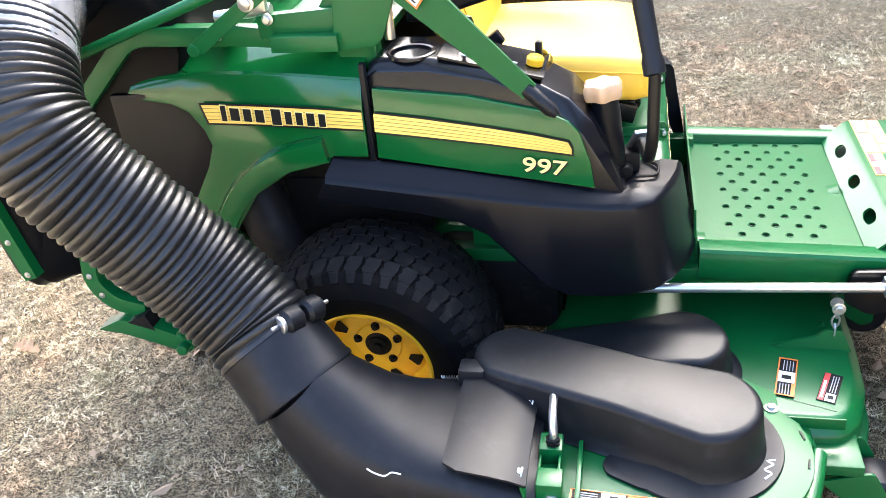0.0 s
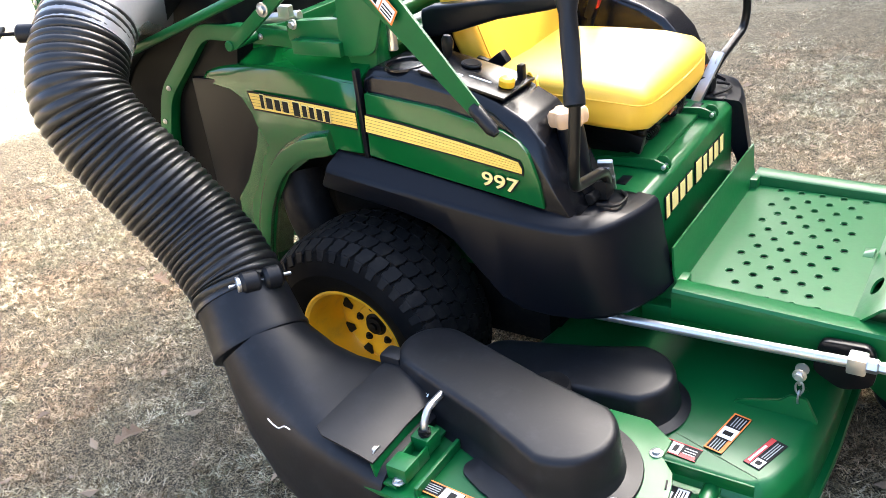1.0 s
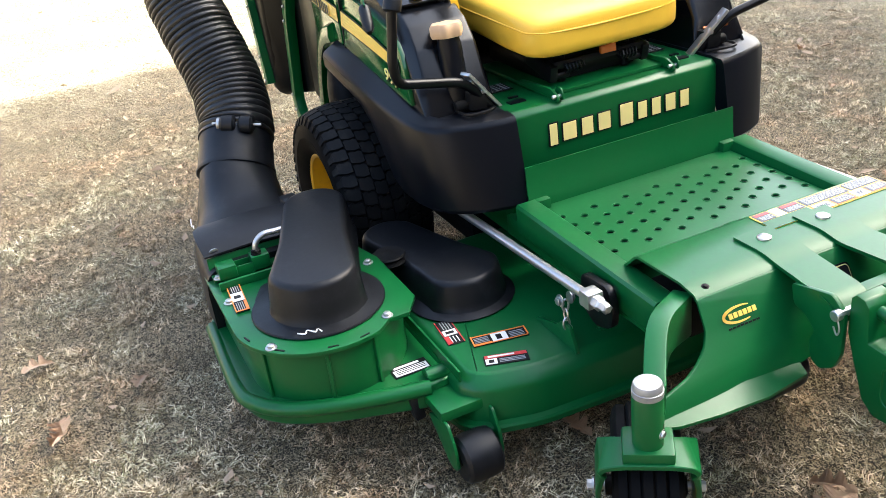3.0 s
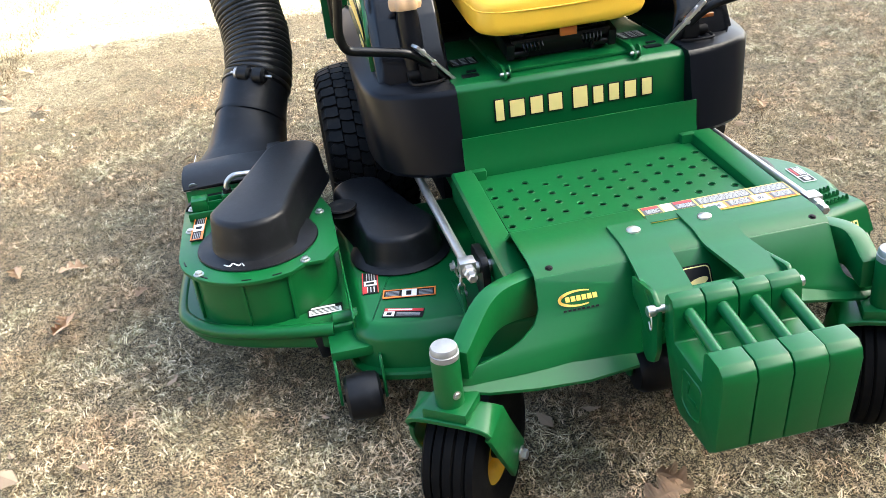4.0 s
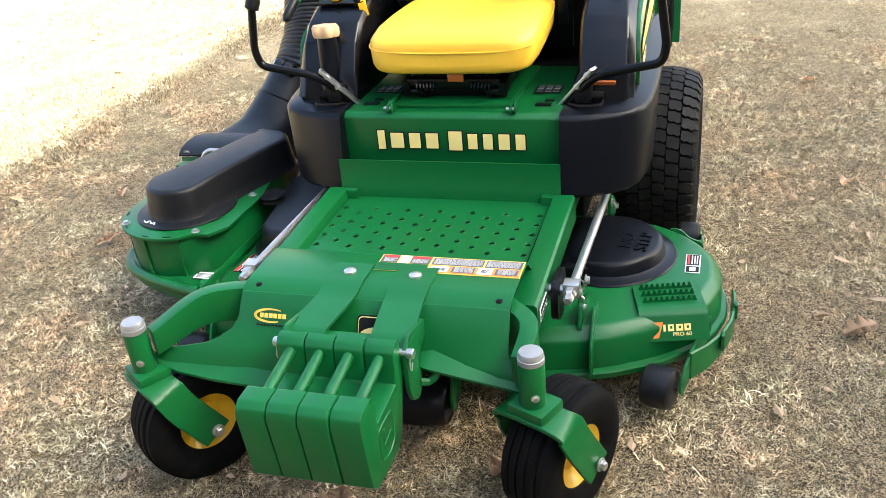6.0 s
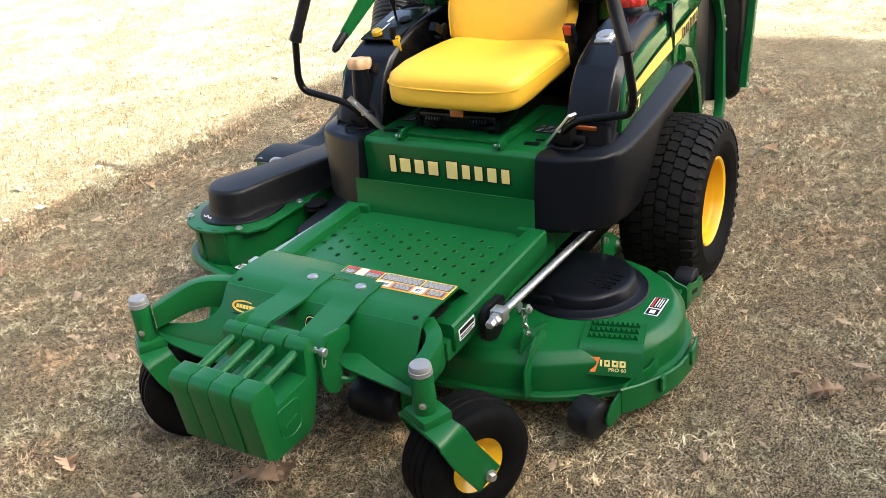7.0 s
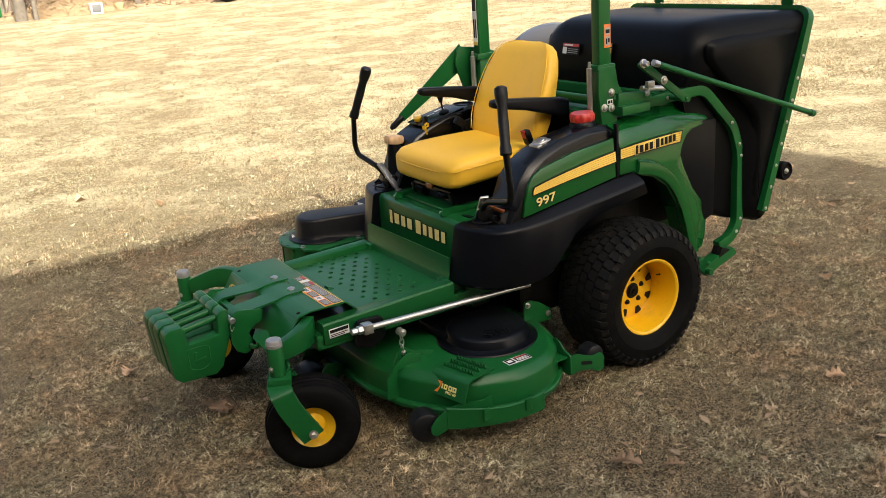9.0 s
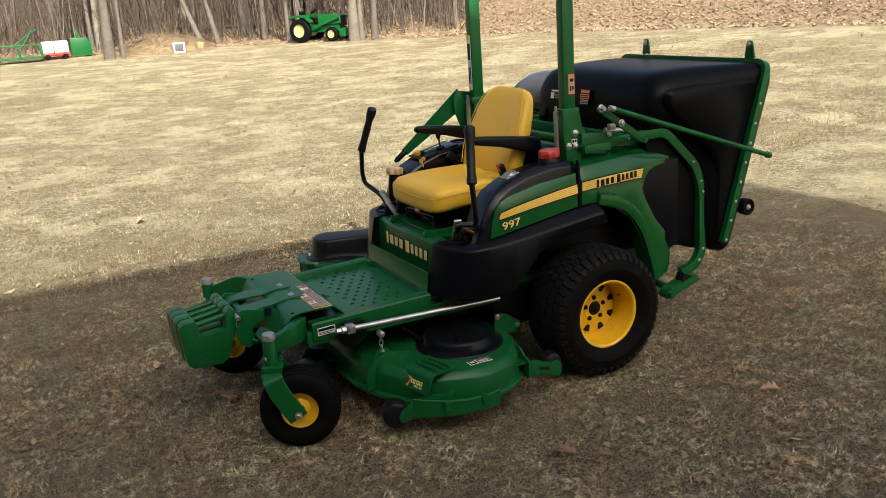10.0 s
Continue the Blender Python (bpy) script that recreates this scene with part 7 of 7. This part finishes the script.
# raised side panels
for s in (-1, 1):
    lp = []
    for g, o in ((0.0, -0.01), (0.012, 0.010), (0.030, 0.018)):
        pts = outline_round([(-0.52 - g, 1.35 - g), (lean(1.35) + 0.04, 1.37 - g), (lean(0.54) + 0.03, 0.54 + g), (-0.845 - g, 0.54 + g), (-0.845 - g, 0.98), (-0.66 - g, 1.14), (-0.52 - g, 1.26)], 0.07)
        lp.append([(x, s * (0.556 + o - 0.02 * max(0, (x + 0.9))), z) for x, z in pts])
    part("side_bulge", rings(lp), HOPPER_BLACK, hopper)
# back ring
ring = [(lean(z), y, z) for y, z in [(0.585, 0.505), (0.585, 0.70), (0.585, 0.95), (0.585, 1.20)] + soft_rect(0.585, 0.46, 1.43, 0.06, 4)[:10] + [(-0.585, 1.20), (-0.585, 0.95), (-0.585, 0.70), (-0.585, 0.505)]]
loops = []
for p in ring:
    p = Vector(p)
    outw = (p - Vector((lean(0.95), 0, 0.95)))
    if abs(p.y) > 0.58 and p.z < 1.3:
        outw = Vector((0, p.y, 0))
    outw.x = 0
    outw.normalize()
    bk = Vector((1, 0, 0.3)).normalized()
    loops.append([p + outw * 0.016 + bk * 0.020, p + outw * 0.016 - bk * 0.020, p - outw * 0.016 - bk * 0.020, p - outw * 0.016 + bk * 0.020])
ring_part = part("hopper_ring", rings(loops), GREEN, coll, "green steel hoop round the hopper")
bolts_on(ring_part, [((lean(0.52 + i * 0.10), s * 0.602, 0.52 + i * 0.10), (0, s, 0)) for i in range(8) for s in (-1, 1)] + [((lean(1.446), -0.5 + i * 0.125, 1.446), (0, 0, 1)) for i in range(9)], STEEL, 0.006, 0.005, "rivet")
# door behind the ring
lp = [[(lean(z) - d, y, z) for y, z in soft_rect(hw, z0, z1, 0.07, 4)] for d, hw, z0, z1 in ((0.0, 0.57, 0.47, 1.42), (0.06, 0.565, 0.43, 1.41), (0.10, 0.54, 0.42, 1.38), (0.12, 0.46, 0.46, 1.30))]
door_part = part("hopper_door", rings(lp), HOPPER_BLACK, coll, "black plastic hopper door")
# the hopper hangs slightly askew: its right side sits farther back below
for ob in (hopper, ring_part, door_part, *hopper.children, *ring_part.children):
    for v in ob.data.vertices:
        low = min(1.0, max(0.0, (1.43 - v.co.z) / 0.90))
        v.co.x -= 0.085 * min(1.0, max(0.0, (0.2 - v.co.y) / 0.8)) * low * ease(-v.co.x, 0.5, 0.8)
for s, x, y in ((1, -1.215, 0.425), (-1, -1.238, -0.440)):
    lug = part("hinge_lug", prism(outline_round([(y - 0.035, 1.44), (y + 0.035, 1.44), (y + 0.018, 1.535), (y - 0.018, 1.535)], 0.016), "x", x - 0.005, x + 0.005, 0.001), GREEN, coll)
    part("lug_bolt", bolt((x + 0.006, y, 1.515), (1, 0, 0), 0.011, 0.008), STEEL, lug)
bm = lathe([(0.012, 0), (0.030, 0.002), (0.044, 0.0), (0.046, 0.01), (0.046, 0.045), (0.040, 0.052), (0.028, 0.044), (0.012, 0.046)], axis_to((-1.105, 0.505, 0.656), (0, 1, 0)), 28)
roller_ = part("bump_roller", bm, RUBBER, coll, "black ribbed bump roller")
part("roller_arm", prism(outline_round([(-0.93, 0.688), (-0.93, 0.628), (-1.11, 0.633), (-1.13, 0.656), (-1.11, 0.678)], 0.015), "y", 0.490, 0.502, 0.002), DARK_STEEL, roller_)
part("roller_bolt", bolt((-1.105, 0.55, 0.656), (0, 1, 0), 0.010, 0.010), STEEL, roller_)
# carrying frame: side tubes
for s in (-1, 1):
    back = -0.055 if s < 0 else 0.0
    pts = [(-0.06, s * 0.465, 1.105), (-0.30, s * 0.475, 1.125), (-0.565, s * 0.48, 1.130), (-0.765, s * 0.49, 0.93), (-0.803, s * 0.50, 0.80), (-0.800 + back, s * 0.51, 0.45), (-0.748 + back, s * 0.515, 0.388), (-0.655 + back, s * 0.515, 0.364)]
    path = bent(pts, 0.045, 6)
    loops = []
    for i, p in enumerate(path):
        tg = (path[min(i + 1, len(path) - 1)] - path[max(i - 1, 0)]).normalized()
        o = Vector((0, 1, 0))
        nr = tg.cross(o).normalized()
        loops.append([p + o * 0.020 + nr * 0.023, p - o * 0.020 + nr * 0.023, p - o * 0.020 - nr * 0.023, p + o * 0.020 - nr * 0.023])
    fr = part("frame_tube", soften(rings(loops), 0.004, 2, 0.9), GREEN, coll, "green square frame tube")
    bolts_on(fr, [(path[i] + Vector((0, s * 0.022, 0)), (0, s, 0)) for i in (6, 16, 22, 26, 30, 36) if i < len(path)], STEEL, 0.006, 0.006, "rivet")
    # foot of the tube: a flat arm pinned under the machine
    FOOT = [(-0.80 if s < 0 else -0.75, 0.316), (-0.725, 0.352), (-0.655, 0.346), (-0.60, 0.322), (-0.535, 0.300), (-0.512, 0.278), (-0.528, 0.252), (-0.56, 0.252), (-0.63, 0.278), (-0.72, 0.305)]
    foot = part("foot_arm", prism(outline_round([(x + back, z) for x, z in FOOT], 0.010), "y", s * 0.500, s * 0.562, 0.004), GREEN, coll)
    part("foot_pin", join(cyl((-0.540 + back, s * 0.555, 0.276), (-0.540 + back, s * 0.590, 0.276), 0.016), bolt((-0.545 + back, s * 0.562, 0.312), (0, s, 0), 0.009, 0.012)), GREEN, foot)
    # dark triangle between the tube's end and the arm
    part("foot_gusset", prism([(-0.70 + back, 0.346), (-0.62 + back, 0.322), (-0.64 + back, 0.372)], "y", s * 0.510, s * 0.5635, 0.001), DARK_STEEL, foot)
    bm = box((-0.135, s * 0.482, 1.150), (0.19, 0.030, 0.055), 0.004, (0, -4, 0))
    join(bm, box((-0.115, s * 0.50, 1.112), (0.16, 0.055, 0.038), 0.004))
    br = part("frame_bracket", bm, GREEN, coll)
    bm = bolt((-0.20, s * 0.502, 1.165), (0, s, 0), 0.0095, 0.012)
    join(bm, cyl((-0.20, s * 0.47, 1.18), (-0.34, s * 0.47, 1.165), 0.014))
    join(bm, box((-0.215, s * 0.505, 1.20), (0.04, 0.02, 0.03), 0.003))
    part("bracket_pin", bm, STEEL, br)
    # crank and long dump rod
    bm = prism(outline_round([(-0.085, 1.325), (-0.055, 1.305), (-0.33, 1.115), (-0.36, 1.135)], 0.012), "y", s * 0.585, s * 0.600, 0.002)
    join(bm, cyl((-0.345, s * 0.50, 1.128), (-0.345, s * 0.605, 1.128), 0.014))
    crank = part("dump_crank", bm, GREEN, coll)
    bm = bolt((-0.078, s * 0.60, 1.312), (0, s, 0), 0.013, 0.03)
    part("crank_bolt", bolt((-0.20, s * 0.60, 1.228), (0, s, 0), 0.013, 0.012), STEEL, crank)
    join(bm, lathe([(0.015, 0), (0.015, 0.03), (0.010, 0.034), (0.010, 0.055)], axis_to((-0.10, s * 0.638, 1.315), (-1.02, s * 0.03, -0.355)), 6))
    part("rod_nut", bm, STEEL, crank)
    bm = cyl((-0.13, s * 0.640, 1.304), (-1.118, s * 0.668, 0.956), 0.013, 14)
    join(bm, cyl((-1.10, s * 0.668, 0.962), (-1.128, s * 0.668, 0.953), 0.017, 14))
    part("dump_rod", bm, GREEN, coll, "long green dump rod")
part("frame_crossbar", cyl((-0.615, -0.51, 0.305), (-0.560, 0.51, 0.305), 0.020), GREEN, coll)
part("frame_crossbar", box((-0.35, 0, 1.115), (0.04, 0.92, 0.05), 0.004), GREEN, coll)
# dump handle: a flat green arm with a black grip, on the hose side
arm0, arm1 = Vector((0.045, -0.515, 1.315)), Vector((0.455, -0.618, 0.975))
d = (arm1 - arm0)
pl = plate([arm0 + d * t for t in (0.0, 0.25, 0.5, 0.75, 0.86)], d.cross(Vector((0.25, 1, 0))), 0.085, 0.008)
for v in pl.verts:
    t = (v.co - arm0).dot(d) / d.length_squared
    c = arm0 + d * t
    v.co = c + (v.co - c) * (1.25 - 0.85 * t if abs((v.co - c).dot(d.cross(Vector((0.25, 1, 0))).normalized())) > 0.01 else 1)
handle = part("dump_handle", pl, GREEN, coll, "flat green dump handle with black grip")
bm = tube([arm0 + d * t for t in (0.84, 0.86, 0.97, 1.0)], [0.014, 0.017, 0.016, 0.008], 14)
part("grip", bm, BLACK_WORN, handle)
q = arm0 + d * 0.22 + Vector((0.012, -0.042, 0.0)) * 0.25
m = facing(q, d, Vector((0, 0, 1)))
sticker("warning_label", m @ Matrix.Translation((0, 0, 0.004)), 0.10, 0.045, [ORANGE_INK, ORANGE_INK, BLACK_INK, WHITE_INK], [(0.05, 0.1, 0.4, 0.8, 3), (0.15, 0.2, 0.2, 0.6, 2), (0.5, 0.1, 0.45, 0.8, 3)] + [(0.53, y, 0.38, 0.08, 2) for y in (0.2, 0.4, 0.6)], handle, "orange and white warning label")
bm = prism(outline_round([(-0.03, 1.33), (0.10, 1.35), (0.12, 1.26), (0.06, 1.10), (-0.05, 1.09)], 0.03), "y", -0.512, -0.500, 0.003)
part("handle_pivot", bm, GREEN, coll)
# hopper labels
sticker("warning_label", facing((-0.447, -0.28, 1.285), (0, 1, 0), (-0.20, 0, 1)), 0.13, 0.060, SHEET, [(0.03, 0.70, 0.94, 0.24, 1), (0.12, 0.76, 0.5, 0.12, 2), (0.04, 0.08, 0.24, 0.56, 2)] + lines(0.34, 0.58, (0.16, 0.32, 0.48)), hopper, "black and red warning label on the hopper")
sticker("warning_label", facing((-0.447, -0.02, 1.285), (0, 1, 0), (-0.20, 0, 1)), 0.085, 0.090, SHEET, [(0.05, 0.76, 0.9, 0.18, 3), (0.05, 0.40, 0.9, 0.30, 3)] + lines(0.1, 0.8, (0.1, 0.2, 0.3)) + lines(0.12, 0.76, (0.46, 0.58), 0), hopper, "orange and black warning label on the hopper")

# boot: box at the blower outlet that turns round into the collar
def boot_loop(c, right, up, hw, hh, k, n=32):
    c, right, up = Vector(c), Vector(right).normalized(), Vector(up).normalized()
    out = []
    for i in range(n):
        a = math.tau * (i + 0.5) / n
        x, y = math.cos(a), math.sin(a)
        e = k
        x2 = math.copysign(abs(x) ** e, x) * hw
        y2 = math.copysign(abs(y) ** e, y) * hh
        out.append(c + right * x2 + up * y2)
    return out


R_ = (0, 1, 0)
boot_spec = [((0.445, -1.015, 0.300), (0, 0, 1), 0.180, 0.135, 0.35), ((0.33, -1.018, 0.318), (0.05, 0, 1), 0.176, 0.150, 0.38), ((0.22, -1.015, 0.330), (0.15, 0, 1), 0.168, 0.152, 0.45), ((0.12, -1.005, 0.355), (0.35, 0, 0.95), 0.155, 0.146, 0.6),
             ((0.035, -0.990, 0.400), (0.6, 0, 0.8), 0.142, 0.135, 0.8), ((-0.04, -0.970, 0.460), (0.70, -0.1, 0.65), 0.130, 0.128, 0.95), ((-0.090, -0.952, 0.505), (0.72, -0.2, 0.64), 0.121, 0.121, 1.0)]
loops = [boot_loop(c, R_, up, hw, hh, k) for c, up, hw, hh, k in boot_spec]
boot = part("blower_boot", rings(loops), BLACK_WORN, coll, "dusty black moulded blower boot", 50)
ax = Vector((-0.62, 0.30, 0.70)).normalized()
c0 = Vector((-0.070, -0.962, 0.485))
bm = lathe([(0.119, 0.0), (0.127, 0.004), (0.128, 0.012), (0.124, 0.02), (0.120, 0.10), (0.118, 0.150), (0.110, 0.152)], axis_to(c0, ax), 40)
collar = part("hose_collar", bm, BLACK_WORN, coll, "black plastic hose collar with clamp")
ca, cb = Vector((-0.105, -0.995, 0.664)), Vector((-0.030, -0.855, 0.646))
cd = (cb - ca).normalized()
bm = cyl(ca + cd * 0.028, ca + cd * 0.078, 0.029, 20, 0.008)
clamp = part("clamp_lug", bm, BLACK_WORN, collar)
part("clamp_lug", cyl(ca + cd * 0.088, ca + cd * 0.135, 0.029, 20, 0.008), BLACK_WORN, collar)
bm = cyl(ca, cb, 0.0048)
join(bm, cyl(ca + cd * 0.018, ca + cd * 0.029, 0.021, 18))
part("clamp_bolt", bm, STEEL, clamp)
bm = tube(smooth_path([(0.115, -1.157, 0.458), (0.128, -1.160, 0.452), (0.150, -1.163, 0.448), (0.166, -1.160, 0.456), (0.185, -1.162, 0.455)], 5), 0.0016, 6)
part("thread", bm, WHITE_INK, boot, "white thread caught on the boot")
# corrugated hose
hp = smooth_path([c0 + ax * 0.13, c0 + ax * 0.20, (-0.300, -0.890, 0.735), (-0.410, -0.915, 0.875), (-0.505, -0.935, 0.995), (-0.560, -0.928, 1.095), (-0.600, -0.862, 1.180), (-0.625, -0.790, 1.235)], 60)
s_acc, path, rad = 0.0, [hp[0]], [0.115]
last = hp[0]
for p in hp[1:]:
    st = (p - last).length
    s_acc += st
    last = p
    path.append(p)
    pitch = 0.0198
    ph = (s_acc / pitch) % 1.0
    rad.append(0.1195 + 0.0038 * (abs(math.cos(ph * math.pi)) ** 0.7 * 2 - 1) + 0.0012 * math.sin(s_acc * 61.0))
part("hose", tube(path, rad, 40, caps=False), HOSE_BLACK, coll, "black corrugated grass hose", 70)
el = smooth_path([(-0.603, -0.850, 1.188), (-0.628, -0.785, 1.238), (-0.665, -0.70, 1.262), (-0.71, -0.60, 1.255), (-0.75, -0.50, 1.235)], 6)
elbow = part("hose_elbow", tube(el, 0.122, 32), GREY_TUBE, coll, "glossy grey hose elbow", 60)
bm = cyl((-0.715, -0.945, 1.240), (-0.672, -0.910, 1.235), 0.024, 18, 0.005)
part("clamp_lug", bm, BLACK_WORN, elbow)
bm = cyl((-0.745, -0.97, 1.243), (-0.665, -0.905, 1.235), 0.005)
join(bm, box((-0.747, -0.972, 1.243), (0.012, 0.06, 0.012), 0.004, (20, 0, 30)))
part("wing_bolt", bm, DARK_STEEL, elbow)

# ---- grass and fallen leaves ----


def grass_blades():
    """Dry blades in tufts, dense near the mower and coarser outwards: each a bent sliver, many lying flat."""
    g = np.random.RandomState(21)
    areas = ((-3.0, 3.6, -3.0, 3.6, 19000, 34, 0.019, 1.0), (-7.4, 5.4, -8.4, 5.4, 18000, 16, 0.03, 1.1))
    parts = []
    for x0, x1, y0, y1, k, per, spread, coarse in areas:
        x, y = g.uniform(x0, x1, k), g.uniform(y0, y1, k)
        reach = np.hypot((2 * x - x0 - x1) / (x1 - x0), (2 * y - y0 - y1) / (y1 - y0))
        kept = reach < 0.82 + 0.32 * g.uniform(0, 1, k)
        parts.append((x[kept], y[kept], per, spread, coarse))
    far_x = g.uniform(-13.5, 4.0, 54000)
    far_y = -2.6 - 20.0 * g.uniform(0, 1, 54000) ** 1.5
    parts.append((far_x, far_y, 5, 0.03, 1.32))
    cols = [[] for _ in range(5)]
    for cx, cy, per, spread, coarse in parts:
        n = len(cx) * per
        px, py = np.repeat(cx, per), np.repeat(cy, per)
        for c, v in zip(cols, (px + g.normal(0, spread, n), py + g.normal(0, spread, n), np.repeat(g.uniform(0.6, 1.4, len(cx)), per), np.full(n, coarse), g.uniform(0, math.tau, n))):
            c.append(v)
    x, y, tall, coarse, a = [np.concatenate(c) for c in cols]
    n = len(x)
    z = ground_z(x, y) + 0.002
    ln = (g.gamma(5, 0.0038, n) + 0.006) * tall * coarse
    tilt = np.clip(g.normal(0.36, 0.28, n) + 0.45 * (coarse > 1.3), 0.03, 1.4)
    w = g.uniform(0.0007, 0.0015, n) * coarse
    d1 = np.stack([np.cos(a) * np.cos(tilt), np.sin(a) * np.cos(tilt), np.sin(tilt)], -1)
    t2 = tilt - np.abs(g.normal(0.35, 0.35, n))
    a2 = a + g.normal(0, 1.15, n)
    d2 = np.stack([np.cos(a2) * np.cos(t2), np.sin(a2) * np.cos(t2), np.sin(t2)], -1)
    side = np.stack([-np.sin(a), np.cos(a), g.normal(0, 0.25, n)], -1)
    p0 = np.stack([x, y, z], -1)
    p1 = p0 + d1 * (ln * 0.55)[:, None]
    p2 = p1 + d2 * (ln * 0.45)[:, None]
    p2[:, 2] = np.maximum(p2[:, 2], z + 0.003)
    sw = side * w[:, None]
    co = np.stack([p0 - sw, p0 + sw, p1 + sw * 0.8, p1 - sw * 0.8, p2], 1).reshape(-1, 3)
    base = np.arange(n)[:, None] * 5
    me = bpy.data.meshes.new("grass")
    corners = np.concatenate([base + np.array([[0, 1, 2, 3]]), base + np.array([[3, 2, 4]])], 1)
    me.vertices.add(n * 5)
    me.vertices.foreach_set("co", co.astype(np.float32).ravel())
    me.loops.add(n * 7)
    me.loops.foreach_set("vertex_index", corners.astype(np.int32).ravel())
    me.polygons.add(n * 2)
    start = (np.arange(n)[:, None] * 7 + np.array([[0, 4]])).ravel()
    me.polygons.foreach_set("loop_start", start.astype(np.int32))
    is_dark = (g.uniform(0, 1, n) < np.where(coarse > 1.3, 0.74, 0.20)).astype(np.int32)
    me.update(calc_edges=True)
    me.materials.append(BLADES)
    me.materials.append(DARK_BLADES)
    me.polygons.foreach_set("material_index", np.repeat(is_dark, 2))
    return tagged(new("grass", me), "dry tan dormant grass blades around the mower", "grass", kind="stuff")


grass_blades()


def leaf_bits():
    """Crumbs of dry leaf and twig strewn over the lawn, too many to count."""
    g = np.random.RandomState(8)
    n = 9000
    x, y = g.uniform(-15, 5, n), g.uniform(-27, 3.5, n)
    z = ground_z(x, y) + g.uniform(0.012, 0.03, n)
    s, a = g.gamma(2.2, 0.0065, n) + 0.005, g.uniform(0, 6.28, n)
    co = []
    for k, r in enumerate((1.0, 0.45, 0.9, 0.5)):
        aa = a + k * 1.57
        co.append(np.stack([x + np.cos(aa) * s * r, y + np.sin(aa) * s * r, z + g.uniform(-0.3, 0.5, n) * s], -1))
    co = np.stack(co, 1).reshape(-1, 3)
    me = bpy.data.meshes.new("leaf_bits")
    me.from_pydata(co.tolist(), [], np.arange(n * 4).reshape(-1, 4).tolist())
    me.materials.append(LITTER)
    tagged(new("leaf_bits", me), "crumbs of brown leaf strewn over the lawn", "leaves", kind="stuff")


leaf_bits()


def oak_leaf(seed):
    """A lobed, curled dry leaf."""
    q = random.Random(seed)
    bm = bmesh.new()
    n = 40
    left, right, mid = [], [], []
    ph = q.uniform(0, 0.6)
    for k in range(n + 1):
        t = k / n
        env = 0.27 * math.sin(math.pi * min(1.0, 0.06 + t * 0.92)) ** 0.7 * (0.75 + 0.5 * t)
        zc = 0.085 * math.sin(t * 3.2 + 0.05)
        mid.append(bm.verts.new((t - 0.5, 0, zc)))
        for side, sg in ((left, 1), (right, -1)):
            w = env * (0.34 + 0.86 * abs(math.sin(math.pi * t * 3.3 + ph + (0.4 if sg < 0 else 0))) ** 0.75)
            if k in (0, n):
                w = 0.012
            side.append(bm.verts.new((t - 0.5 + 0.10 * w, sg * w, zc + (1.5 + q.uniform(-0.3, 0.3)) * w * w + 0.02 * math.sin(9 * t + sg))))
    for k in range(n):
        bm.faces.new((mid[k], mid[k + 1], left[k + 1], left[k]))
        bm.faces.new((mid[k + 1], mid[k], right[k], right[k + 1]))
    bmesh.ops.solidify(bm, geom=bm.faces[:], thickness=0.012)
    me = bpy.data.meshes.new("fallen_leaf")
    bm.to_mesh(me)
    bm.free()
    me.materials.append(LEAF_BROWN)
    return me


leaf_meshes = [oak_leaf(s) for s in range(5)]
q = random.Random(3)
LEAVES = [(0.219, -1.431, 0.10), (0.325, -1.675, 0.13), (-2.236, -2.259, 0.13), (-1.246, -2.384, 0.12), (0.375, -1.69, 0.09), (-0.118, -1.935, 0.11), (0.634, 1.242, 0.14), (0.518, 1.359, 0.09), (1.427, 0.294, 0.13), (-1.40, 0.608, 0.13), (1.670, -0.130, 0.16), (1.625, -0.09, 0.13), (1.70, -0.19, 0.12), (1.888, -0.768, 0.15), (1.13, -0.454, 0.12), (-0.676, -1.04, 0.12), (-1.354, -0.31, 0.12), (1.081, 2.617, 0.12)]
for x, y, s in LEAVES:
    ob = new("fallen_leaf", q.choice(leaf_meshes))
    tagged(ob, "curled brown oak leaf lying on the grass", "leaf", "fallen leaves")
    ob.matrix_basis = pose(x, y, on_ground(x, y) + 0.032, q.uniform(-12, 12), q.uniform(-12, 12), q.uniform(0, 360)) @ Matrix.Scale(s * 0.82, 4)
for _ in range(46):
    x, y = q.uniform(-4.5, 2.6), q.uniform(-5.0, 2.6)
    if -0.6 < x < 1.9 and -1.25 < y < 0.85:
        continue
    ob = new("fallen_leaf", q.choice(leaf_meshes))
    tagged(ob, "curled brown oak leaf lying on the grass", "leaf", "fallen leaves")
    ob.matrix_basis = pose(x, y, on_ground(x, y) + 0.024, q.uniform(-20, 20), q.uniform(-20, 20), q.uniform(0, 360)) @ Matrix.Scale(q.uniform(0.05, 0.11), 4)
